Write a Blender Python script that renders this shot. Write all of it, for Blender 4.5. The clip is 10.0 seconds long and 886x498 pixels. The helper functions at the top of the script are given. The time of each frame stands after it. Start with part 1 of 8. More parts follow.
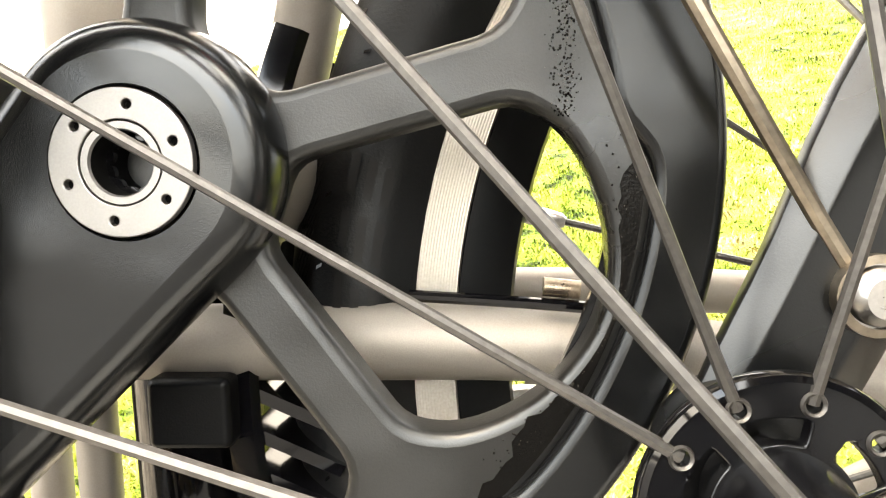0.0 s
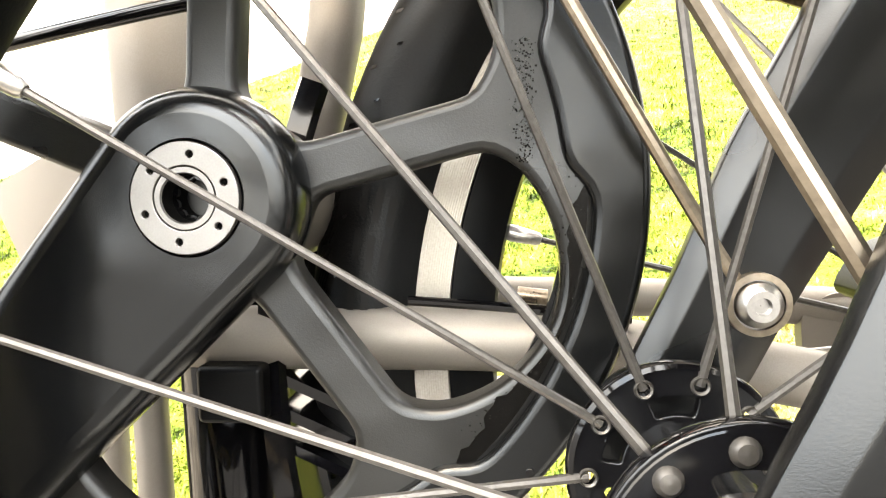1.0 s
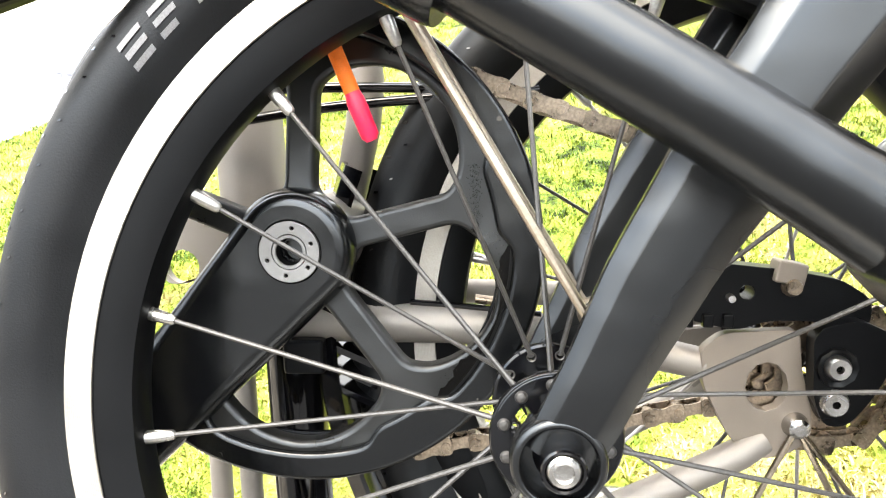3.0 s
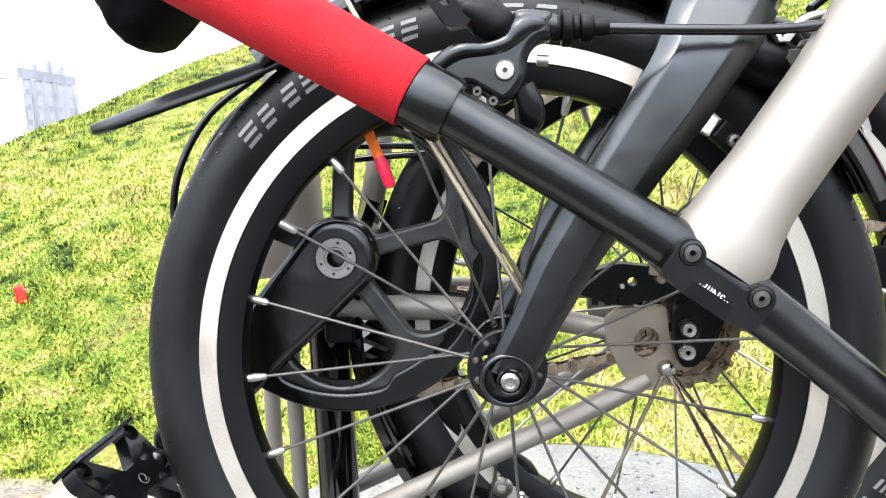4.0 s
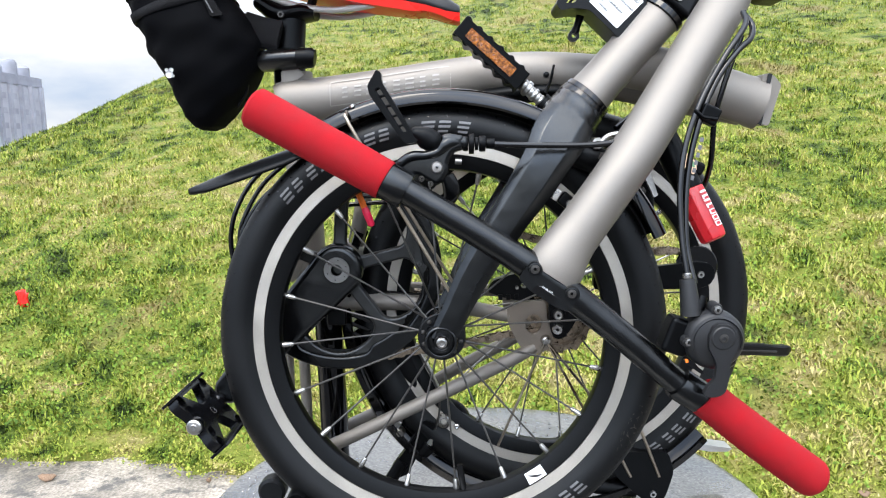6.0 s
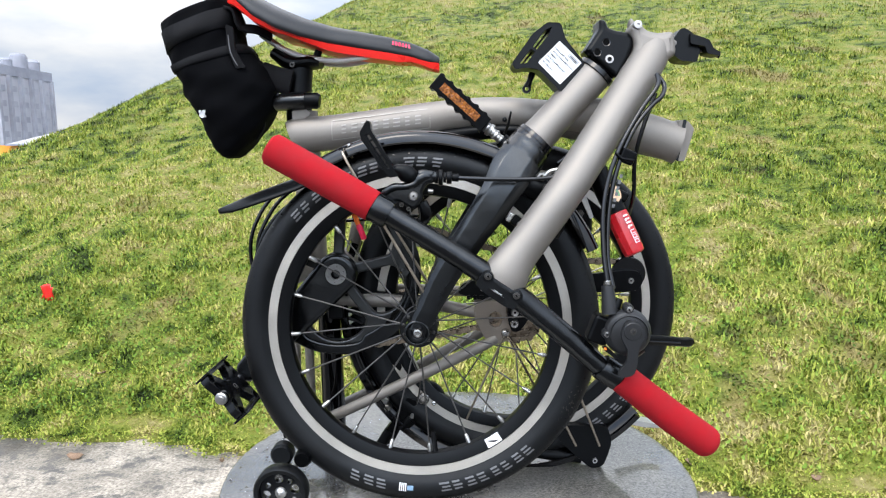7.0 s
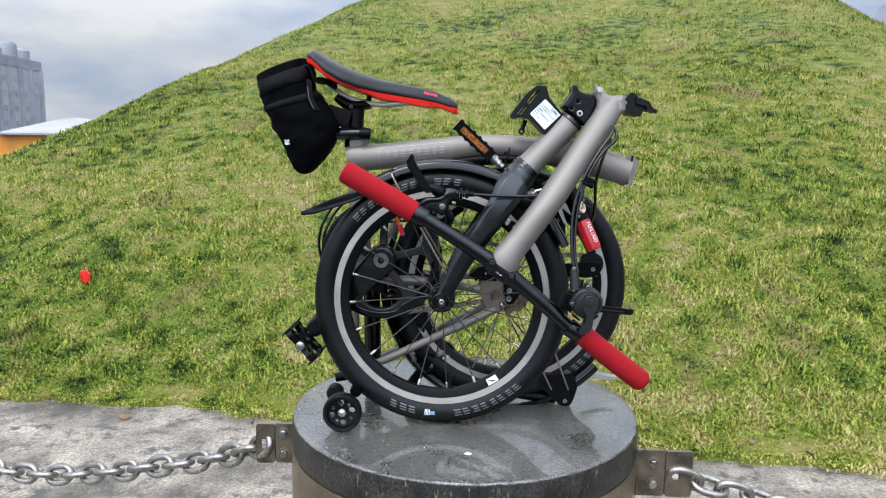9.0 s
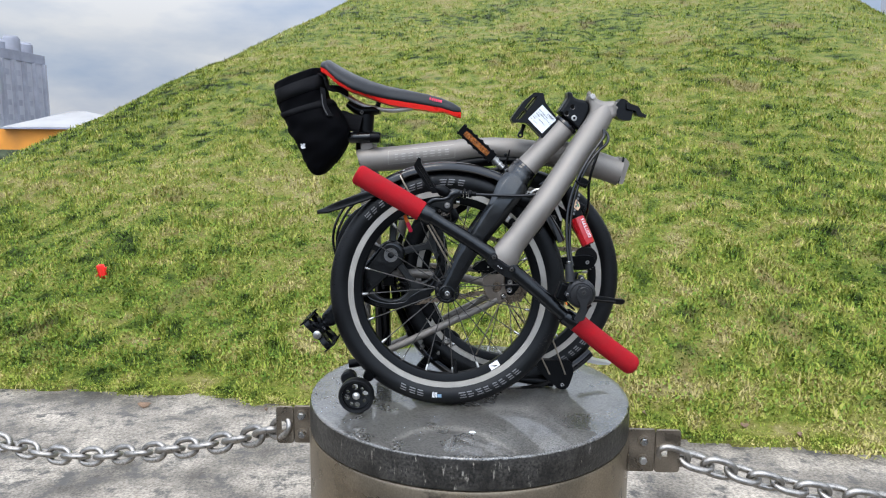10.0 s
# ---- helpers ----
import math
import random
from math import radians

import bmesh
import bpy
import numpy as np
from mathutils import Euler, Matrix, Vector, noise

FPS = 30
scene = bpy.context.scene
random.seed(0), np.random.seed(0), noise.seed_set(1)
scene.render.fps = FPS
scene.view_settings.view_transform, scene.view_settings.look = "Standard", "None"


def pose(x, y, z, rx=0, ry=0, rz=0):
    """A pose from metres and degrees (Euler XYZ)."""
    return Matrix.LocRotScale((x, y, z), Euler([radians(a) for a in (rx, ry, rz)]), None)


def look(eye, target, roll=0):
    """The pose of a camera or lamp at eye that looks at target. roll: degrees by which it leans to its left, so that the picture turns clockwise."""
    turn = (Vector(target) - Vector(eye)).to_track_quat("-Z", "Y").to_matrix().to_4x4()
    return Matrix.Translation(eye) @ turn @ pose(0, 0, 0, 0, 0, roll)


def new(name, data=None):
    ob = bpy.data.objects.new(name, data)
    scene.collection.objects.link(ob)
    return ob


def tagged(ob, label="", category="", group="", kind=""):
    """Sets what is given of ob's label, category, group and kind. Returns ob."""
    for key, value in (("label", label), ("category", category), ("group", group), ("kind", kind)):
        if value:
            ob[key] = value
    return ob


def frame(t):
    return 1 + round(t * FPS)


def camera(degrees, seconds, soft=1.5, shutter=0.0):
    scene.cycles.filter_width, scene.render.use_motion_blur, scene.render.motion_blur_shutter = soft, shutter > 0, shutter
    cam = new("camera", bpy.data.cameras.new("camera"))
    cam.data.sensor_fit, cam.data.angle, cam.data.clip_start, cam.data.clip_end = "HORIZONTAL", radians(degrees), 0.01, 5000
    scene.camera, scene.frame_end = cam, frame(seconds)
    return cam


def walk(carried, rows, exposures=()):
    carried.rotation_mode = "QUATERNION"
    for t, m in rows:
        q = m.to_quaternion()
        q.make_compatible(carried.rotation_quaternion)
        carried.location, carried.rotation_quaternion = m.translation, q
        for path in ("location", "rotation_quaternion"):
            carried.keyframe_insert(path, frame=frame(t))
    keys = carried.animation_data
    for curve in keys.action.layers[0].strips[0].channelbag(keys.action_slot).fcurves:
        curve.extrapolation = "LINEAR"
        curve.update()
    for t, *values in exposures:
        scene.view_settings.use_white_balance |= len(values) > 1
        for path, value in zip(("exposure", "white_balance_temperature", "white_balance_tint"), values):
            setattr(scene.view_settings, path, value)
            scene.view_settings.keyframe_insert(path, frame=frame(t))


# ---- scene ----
# ---------------------------------------------------------------- camera
cam = camera(64.0, 10.0, soft=1.15)
PATH = [
    (0, (-0.042, -0.082, 0.863), (-0.169, 1.905, 0.678), -1.7),
    (0.5, (-0.032, -0.1, 0.861), (-0.241, 1.883, 0.707), -1.7),
    (1, (-0.031, -0.117, 0.869), (-0.227, 1.866, 0.695), -1.5),
    (1.5, (-0.032, -0.147, 0.867), (-0.214, 1.828, 0.61), -1.6),
    (2, (-0.025, -0.17, 0.876), (-0.221, 1.802, 0.604), -1.5),
    (2.5, (-0.019, -0.205, 0.885), (-0.202, 1.763, 0.582), -1.3),
    (3, (-0.014, -0.243, 0.911), (-0.202, 1.725, 0.612), -1.3),
    (3.2, (-0.015, -0.264, 0.929), (-0.157, 1.705, 0.604), -1.2),
    (4.3, (-0.005, -0.444, 0.938), (-0.12, 1.534, 0.667), -1.5),
    (4.5, (-0.001, -0.47, 0.941), (-0.103, 1.509, 0.675), -1.4),
    (5, (0.004, -0.529, 0.946), (-0.061, 1.452, 0.68), -1.3),
    (5.5, (0.003, -0.585, 0.964), (-0.043, 1.395, 0.692), -1.2),
    (5.7, (0.007, -0.608, 0.971), (-0.033, 1.373, 0.700), -1.1),
    (6.8, (0.048, -0.782, 1.013), (-0.014, 1.197, 0.729), -0.7),
    (7, (0.054, -0.81, 1.019), (-0.008, 1.169, 0.737), -0.6),
    (7.5, (0.045, -0.877, 1.029), (-0.015, 1.103, 0.752), -0.2),
    (8, (0.028, -0.998, 1.042), (-0.019, 0.982, 0.768), 0.2),
    (8.5, (0.021, -1.081, 1.059), (-0.014, 0.899, 0.781), 0.6),
    (9, (0.017, -1.145, 1.059), (-0.01, 0.834, 0.774), 0.8),
    (9.5, (0.017, -1.19, 1.069), (-0.013, 0.787, 0.77), 0.7),
    (10, (0.016, -1.237, 1.08), (-0.022, 0.739, 0.77), 0.4),
]
EXPOSURES = [(0, 2.45, 11000, 13), (1.0, 2.42, 10400, 13), (2.0, 2.32, 9600, 12), (3.2, 2.0, 8800, 12), (4.3, 1.05, 7900, 12), (5.5, 0.54, 7600, 12), (7.0, 0.2, 7500, 12), (8.5, -0.12, 7300, 12), (10.0, -0.22, 7200, 12)]
walk(cam, [(t, look(eye, target, roll)) for t, eye, target, roll in PATH], EXPOSURES)

# ---------------------------------------------------------------- world and sun
SUN_EL, SUN_AZ = radians(52), radians(-18)
world = bpy.data.worlds.new("overcast_sky")
scene.world = world
world.use_nodes = True
wn, wl = world.node_tree.nodes, world.node_tree.links
wn.clear()
w_out = wn.new("ShaderNodeOutputWorld")
w_bg = wn.new("ShaderNodeBackground")
w_sky = wn.new("ShaderNodeTexSky")
w_sky.sky_type = "NISHITA"
w_sky.sun_disc = False
w_sky.sun_elevation, w_sky.sun_rotation = SUN_EL, SUN_AZ
w_sky.air_density, w_sky.dust_density = 1.0, 2.0
w_co = wn.new("ShaderNodeTexCoord")
w_map = wn.new("ShaderNodeMapping")
w_map.inputs["Scale"].default_value = (1.6, 1.6, 4.5)
w_map.inputs["Location"].default_value = (0.35, 0.0, 0.2)
w_noise = wn.new("ShaderNodeTexNoise")
w_noise.inputs["Scale"].default_value = 2.3
w_noise.inputs["Detail"].default_value = 6
w_noise.inputs["Roughness"].default_value = 0.5
w_ramp = wn.new("ShaderNodeValToRGB")
w_ramp.color_ramp.elements[0].position, w_ramp.color_ramp.elements[0].color = 0.38, (4.1, 6.0, 9.4, 1)
w_ramp.color_ramp.elements[1].position, w_ramp.color_ramp.elements[1].color = 0.62, (9.6, 10.7, 12.3, 1)
w_mix = wn.new("ShaderNodeMixRGB")
w_mix.inputs[0].default_value = 0.82
wl.new(w_co.outputs["Generated"], w_map.inputs["Vector"])
wl.new(w_map.outputs["Vector"], w_noise.inputs["Vector"])
wl.new(w_noise.outputs["Fac"], w_ramp.inputs["Fac"])
wl.new(w_sky.outputs["Color"], w_mix.inputs[1])
wl.new(w_ramp.outputs["Color"], w_mix.inputs[2])
w_sep = wn.new("ShaderNodeSeparateXYZ")
wl.new(w_co.outputs["Generated"], w_sep.inputs[0])
w_up = wn.new("ShaderNodeMapRange")
w_up.inputs["From Min"].default_value, w_up.inputs["From Max"].default_value = 0.12, 0.75
w_up.inputs["To Min"].default_value, w_up.inputs["To Max"].default_value = 1.0, 2.9
wl.new(w_sep.outputs["Z"], w_up.inputs["Value"])
w_gain = wn.new("ShaderNodeVectorMath")
w_gain.operation = "SCALE"
wl.new(w_mix.outputs["Color"], w_gain.inputs[0])
# broad glow of the hidden sun through the cloud
w_dot = wn.new("ShaderNodeVectorMath")
w_dot.operation = "DOT_PRODUCT"
w_dot.inputs[1].default_value = Vector((-0.15, -0.80, 0.58)).normalized()
wl.new(w_co.outputs["Generated"], w_dot.inputs[0])
w_glow = wn.new("ShaderNodeMapRange")
w_glow.interpolation_type = "SMOOTHSTEP"
w_glow.inputs["From Min"].default_value, w_glow.inputs["From Max"].default_value = 0.25, 1.0
w_glow.inputs["To Min"].default_value, w_glow.inputs["To Max"].default_value = 1.0, 3.0
wl.new(w_dot.outputs["Value"], w_glow.inputs["Value"])
w_both = wn.new("ShaderNodeMath")
w_both.operation = "MULTIPLY"
wl.new(w_up.outputs[0], w_both.inputs[0])
wl.new(w_glow.outputs[0], w_both.inputs[1])
wl.new(w_both.outputs[0], w_gain.inputs["Scale"])
wl.new(w_gain.outputs[0], w_bg.inputs["Color"])
w_bg.inputs["Strength"].default_value = 0.085
wl.new(w_bg.outputs["Background"], w_out.inputs["Surface"])
sun_data = bpy.data.lights.new("sun", "SUN")
sun_data.energy, sun_data.angle, sun_data.color = 1.5, radians(25), (1.0, 0.97, 0.92)
sun = new("sun", sun_data)
sun.matrix_world = look((math.sin(SUN_AZ) * 8, -math.cos(SUN_AZ) * 5, 9), (0, 0, 0.6))


# ---------------------------------------------------------------- materials
def mat(name, color, rough=0.5, metal=0.0, grain=400, var=0.15, bump=0.0, bump_scale=None, blotch=12, blotch_var=0.15, spec=0.5, rough_var=0.1, coat=0.0, dirt=None, wave=0.0, wave_scale=40, tint=(1, 1, 1)):
    """A surface with fine grain and larger blotches in colour, gloss and relief."""
    m = bpy.data.materials.new(name)
    m.use_nodes = True
    n, l = m.node_tree.nodes, m.node_tree.links
    b = n["Principled BSDF"]
    b.inputs["Coat Roughness"].default_value = 0.07
    co = n.new("ShaderNodeTexCoord")
    fine, wide = n.new("ShaderNodeTexNoise"), n.new("ShaderNodeTexNoise")
    for node, scale, detail in ((fine, grain, 3), (wide, blotch, 4)):
        node.inputs["Scale"].default_value, node.inputs["Detail"].default_value = scale, detail
        l.new(co.outputs["Object"], node.inputs["Vector"])
    base = [c for c in color]
    ramps = []
    for src, amount in ((fine, var), (wide, blotch_var)):
        r = n.new("ShaderNodeMapRange")
        r.inputs["From Min"].default_value, r.inputs["From Max"].default_value = 0.3, 0.7
        r.inputs["To Min"].default_value, r.inputs["To Max"].default_value = 1 - amount, 1 + amount
        l.new(src.outputs["Fac"], r.inputs["Value"])
        ramps.append(r)
    mul = n.new("ShaderNodeMath")
    mul.operation = "MULTIPLY"
    l.new(ramps[0].outputs[0], mul.inputs[0])
    l.new(ramps[1].outputs[0], mul.inputs[1])
    sc = n.new("ShaderNodeVectorMath")
    sc.operation = "SCALE"
    sc.inputs[0].default_value = base
    l.new(mul.outputs[0], sc.inputs["Scale"])
    last = sc.outputs[0]
    if dirt:
        spot = n.new("ShaderNodeTexNoise")
        spot.inputs["Scale"].default_value, spot.inputs["Detail"].default_value, spot.inputs["Roughness"].default_value = dirt[1], 8, 0.7
        drawn = n.new("ShaderNodeVectorMath")
        drawn.operation = "MULTIPLY"
        drawn.inputs[1].default_value = dirt[3] if len(dirt) > 3 else (1, 1, 1)
        l.new(co.outputs["Object"], drawn.inputs[0])
        l.new(drawn.outputs[0], spot.inputs["Vector"])
        k = n.new("ShaderNodeMapRange")
        k.inputs["From Min"].default_value, k.inputs["From Max"].default_value = dirt[2], dirt[2] + 0.12
        l.new(spot.outputs["Fac"], k.inputs["Value"])
        mix = n.new("ShaderNodeMixRGB")
        mix.inputs[2].default_value = (*dirt[0], 1)
        l.new(k.outputs[0], mix.inputs[0])
        l.new(last, mix.inputs[1])
        last = mix.outputs[0]
    l.new(last, b.inputs["Base Color"])
    rr = n.new("ShaderNodeMapRange")
    rr.inputs["From Min"].default_value, rr.inputs["From Max"].default_value = 0.3, 0.7
    rr.inputs["To Min"].default_value, rr.inputs["To Max"].default_value = max(0.02, rough - rough_var), min(1, rough + rough_var)
    l.new(wide.outputs["Fac"], rr.inputs["Value"])
    l.new(rr.outputs[0], b.inputs["Roughness"])
    b.inputs["Metallic"].default_value = metal
    b.inputs["Specular IOR Level"].default_value = spec
    b.inputs["Specular Tint"].default_value = (*tint, 1)
    b.inputs["Coat Weight"].default_value = coat
    if bump:
        bn, bt = n.new("ShaderNodeBump"), n.new("ShaderNodeTexNoise")
        bt.inputs["Scale"].default_value, bt.inputs["Detail"].default_value = bump_scale or grain, 4
        l.new(co.outputs["Object"], bt.inputs["Vector"])
        bn.inputs["Strength"].default_value, bn.inputs["Distance"].default_value = bump, 0.001
        l.new(bt.outputs["Fac"], bn.inputs["Height"])
        l.new(bn.outputs["Normal"], b.inputs["Normal"])
        if wave:
            wb, wt = n.new("ShaderNodeBump"), n.new("ShaderNodeTexNoise")
            wt.inputs["Scale"].default_value, wt.inputs["Detail"].default_value = wave_scale, 1
            l.new(co.outputs["Object"], wt.inputs["Vector"])
            wb.inputs["Strength"].default_value, wb.inputs["Distance"].default_value = wave, 0.003
            l.new(wt.outputs["Fac"], wb.inputs["Height"])
            l.new(wb.outputs["Normal"], bn.inputs["Normal"])
    return m


BLACK = mat("satin_black_anodised", (0.0016, 0.0017, 0.0019), 0.22, 0.0, grain=2500, var=0.12, bump=0.05, bump_scale=3500, blotch=14, rough_var=0.05, spec=0.40, dirt=((0.05, 0.046, 0.042), 130, 0.73), wave=0.4, wave_scale=38, tint=(0.92, 0.97, 1.0))
CARBON_BLACK = mat("matt_black_paint", (0.0016, 0.0017, 0.0019), 0.25, 0.0, grain=2500, var=0.1, bump=0.04, bump_scale=3000, blotch=10, rough_var=0.05, spec=0.53, dirt=((0.08, 0.076, 0.07), 160, 0.74), wave=0.5, wave_scale=38, tint=(0.92, 0.97, 1.0))
SPIDER_BLACK = mat("greasy_black_crank", (0.0045, 0.0043, 0.004), 0.36, 0.0, grain=2600, var=0.25, bump=0.08, bump_scale=2600, blotch=28, blotch_var=0.4, rough_var=0.14, spec=0.48, dirt=((0.10, 0.09, 0.08), 480, 0.69), wave=0.9, wave_scale=38, tint=(0.92, 0.97, 1.0))
POD = mat("charcoal_plastic", (0.0130, 0.0135, 0.0145), 0.46, grain=1800, var=0.15, bump=0.08, bump_scale=2200, rough_var=0.06, spec=0.32)
RAIL = mat("matt_pale_metal", (0.46, 0.445, 0.42), 0.55, 0.5, grain=1500, var=0.06)
GREASE = mat("wet_black_grease", (0.0012, 0.0011, 0.0010), 0.30, grain=2600, var=0.3, bump=0.15, bump_scale=1800, rough_var=0.15, spec=0.10)
PLASTIC = mat("black_plastic", (0.0014, 0.0014, 0.0016), 0.34, grain=1800, bump=0.06, bump_scale=2200, rough_var=0.08, spec=0.11, tint=(0.92, 0.97, 1.0))
GLOSS = mat("gloss_black_plastic", (0.0018, 0.0018, 0.0022), 0.09, grain=900, var=0.2, rough_var=0.05, spec=0.4, coat=0.0, dirt=((0.05, 0.05, 0.045), 90, 0.74))
ANOD = mat("polished_black_anodised", (0.0025, 0.0025, 0.003), 0.18, 0.0, grain=2000, rough_var=0.08, spec=0.3, dirt=((0.10, 0.09, 0.08), 420, 0.69), tint=(0.92, 0.97, 1.0))
RUBBER = mat("tyre_rubber", (0.0018, 0.0018, 0.0020), 0.48, grain=900, var=0.2, bump=0.12, bump_scale=1300, blotch=22, blotch_var=0.2, rough_var=0.12, spec=0.22, dirt=((0.007, 0.0068, 0.0064), 70, 0.66), tint=(0.92, 0.97, 1.0))
MARKING = mat("grey_reflective_print", (0.095, 0.095, 0.098), 0.5, grain=1500, var=0.2)
MARK_DIM = mat("faded_sidewall_print", (0.0030, 0.0030, 0.0031), 0.5, grain=1500, var=0.3, spec=0.2)
SCUFF = mat("dried_mud", (0.055, 0.050, 0.042), 0.8, grain=1500, var=0.4)
MARK_WHITE = mat("white_print", (0.62, 0.62, 0.62), 0.5, grain=1200, var=0.1)
MARK_BLUE = mat("pale_blue_print", (0.14, 0.24, 0.34), 0.5)
RIM_BLACK = mat("black_rim", (0.0016, 0.0016, 0.0018), 0.38, grain=1500, bump=0.04, spec=0.15, dirt=((0.06, 0.055, 0.05), 120, 0.73), tint=(0.92, 0.97, 1.0))
SILVER = mat("bead_blasted_titanium", (0.200, 0.182, 0.162), 0.58, 0.68, grain=3000, var=0.08, bump=0.05, bump_scale=3500, blotch=9, blotch_var=0.08, rough_var=0.05, dirt=((0.17, 0.155, 0.14), 60, 0.73))
DROPOUT = mat("brownish_titanium_plate", (0.185, 0.155, 0.128), 0.55, 0.7, grain=2600, var=0.1, bump=0.05, bump_scale=3000, blotch=30, blotch_var=0.15, dirt=((0.07, 0.055, 0.045), 110, 0.68))
STEEL = mat("stainless_steel", (0.50, 0.485, 0.46), 0.33, 1.0, grain=1200, var=0.1, rough_var=0.1)
CHROME = mat("bright_bolt_steel", (0.42, 0.41, 0.395), 0.30, 1.0, grain=900, var=0.08, rough_var=0.08)
SPOKE = mat("dark_spoke_steel", (0.055, 0.052, 0.049), 0.40, 0.6, grain=900, var=0.2, rough_var=0.12)
SPOKE_LIGHT = mat("bright_spoke_steel", (0.30, 0.285, 0.27), 0.36, 0.9, grain=900, var=0.1)
NIPPLE = mat("silver_nipple", (0.40, 0.39, 0.37), 0.32, 0.95, grain=900)
STAY = mat("polished_stay_wire", (0.29, 0.245, 0.195), 0.34, 1.0, grain=700, rough_var=0.1)
CRANKBOLT = mat("anodised_silver", (0.180, 0.177, 0.173), 0.40, 0.9, grain=2200, var=0.06, blotch=60)
CHAIN = mat("oily_chain_steel", (0.23, 0.18, 0.135), 0.32, 0.9, grain=900, var=0.25, blotch=160, blotch_var=0.3, rough_var=0.15)
FOAM = mat("red_foam", (0.285, 0.0030, 0.0075), 0.85, grain=1400, var=0.12, bump=0.55, bump_scale=1700, blotch=60, blotch_var=0.1, spec=0.25, rough_var=0.08)
# assumed ground out of view, kept dark to deepen the bike's blacks
DARK_GROUND = mat("dark_damp_asphalt", (0.036, 0.035, 0.034), 0.75, grain=260, var=0.5, bump=0.8, bump_scale=220, blotch=2, blotch_var=0.3, spec=0.3)
RED_SHINY = mat("red_plastic", (0.40, 0.008, 0.013), 0.28, grain=900, var=0.06, rough_var=0.1)
RED_SADDLE = mat("red_saddle_shell", (0.70, 0.016, 0.010), 0.33, grain=900, var=0.06)
ORANGE = mat("orange_cord", (0.85, 0.16, 0.01), 0.55, grain=2500, var=0.15, bump=0.2, bump_scale=2200)
PINK = mat("red_cord_end", (0.70, 0.012, 0.06), 0.3, grain=900, bump=0.1)
LEATHER = mat("dark_saddle_cover", (0.008, 0.0083, 0.009), 0.42, grain=2600, var=0.12, bump=0.1, bump_scale=2600, blotch=16, spec=0.35)
CLOTH = mat("black_woven_cloth", (0.0014, 0.0015, 0.002), 0.85, grain=2200, var=0.25, bump=0.3, bump_scale=900, blotch=40, spec=0.05)
WEBBING = mat("black_webbing", (0.0035, 0.0035, 0.0042), 0.75, grain=1500, var=0.3, bump=0.5, bump_scale=1500, spec=0.12)
AMBER = mat("amber_reflector", (0.20, 0.058, 0.005), 0.22, grain=420, var=0.7, bump=0.7, bump_scale=420, blotch=300, blotch_var=0.5)
LABEL = mat("white_label", (0.60, 0.62, 0.64), 0.4, grain=600, var=0.03)
INK = mat("dark_print", (0.006, 0.006, 0.007), 0.6)
STICKER = mat("tan_sticker", (0.66, 0.42, 0.26), 0.45, grain=700)
STICKER_GREEN = mat("green_sticker", (0.10, 0.24, 0.12), 0.45)
STONE = mat("wet_dark_granite", (0.070, 0.067, 0.060), 0.30, 0.0, grain=380, var=0.95, bump=0.7, bump_scale=380, blotch=9, blotch_var=0.5, rough_var=0.2, spec=0.8, coat=0.8, dirt=((0.40, 0.385, 0.36), 300, 0.605), tint=(1.0, 0.97, 0.92))
# the film of water lies in patches
_n, _l = STONE.node_tree.nodes, STONE.node_tree.links
_c, _t, _r = _n.new("ShaderNodeTexCoord"), _n.new("ShaderNodeTexNoise"), _n.new("ShaderNodeMapRange")
_t.inputs["Scale"].default_value, _t.inputs["Detail"].default_value = 11, 5
_r.inputs["From Min"].default_value, _r.inputs["From Max"].default_value = 0.42, 0.58
_r.inputs["To Min"].default_value, _r.inputs["To Max"].default_value = 0.7, 1.0
_l.new(_c.outputs["Object"], _t.inputs["Vector"])
_l.new(_t.outputs["Fac"], _r.inputs["Value"])
_l.new(_r.outputs[0], _n["Principled BSDF"].inputs["Coat Weight"])
WATER = mat("water_drop", (0.9, 0.92, 0.94), 0.03, grain=50, var=0.0, blotch_var=0.0, rough_var=0.01)
WATER.node_tree.nodes["Principled BSDF"].inputs["Transmission Weight"].default_value = 1.0
WATER.node_tree.nodes["Principled BSDF"].inputs["IOR"].default_value = 1.33
STONE_SIDE = mat("chipped_granite_edge", (0.020, 0.018, 0.015), 0.42, grain=240, var=0.9, bump=1.0, bump_scale=150, blotch=26, blotch_var=0.6, spec=0.45, dirt=((0.34, 0.31, 0.26), 150, 0.60, (1, 1, 0.22)))
BAND = mat("tarnished_steel_band", (0.235, 0.19, 0.135), 0.34, 0.85, grain=320, var=0.15, blotch=9, blotch_var=0.3, rough_var=0.12, dirt=((0.05, 0.042, 0.034), 16, 0.58))
BRACKET = mat("tarnished_steel_bracket", (0.21, 0.172, 0.13), 0.34, 0.85, grain=420, var=0.15, blotch=26, blotch_var=0.25, rough_var=0.12, dirt=((0.10, 0.08, 0.06), 60, 0.62))
LINK = mat("galvanised_chain", (0.31, 0.288, 0.26), 0.42, 0.95, grain=500, var=0.2, blotch=60, blotch_var=0.25, rough_var=0.12, dirt=((0.08, 0.075, 0.07), 90, 0.58))
CONCRETE = mat("weathered_concrete", (0.222, 0.194, 0.158), 0.8, grain=150, var=0.45, bump=0.9, bump_scale=150, blotch=5, blotch_var=0.7, rough_var=0.15, spec=0.3, dirt=((0.075, 0.071, 0.064), 19, 0.505))
LEAF_DRY = mat("dry_leaf", (0.17, 0.105, 0.065), 0.8, grain=300, var=0.3)
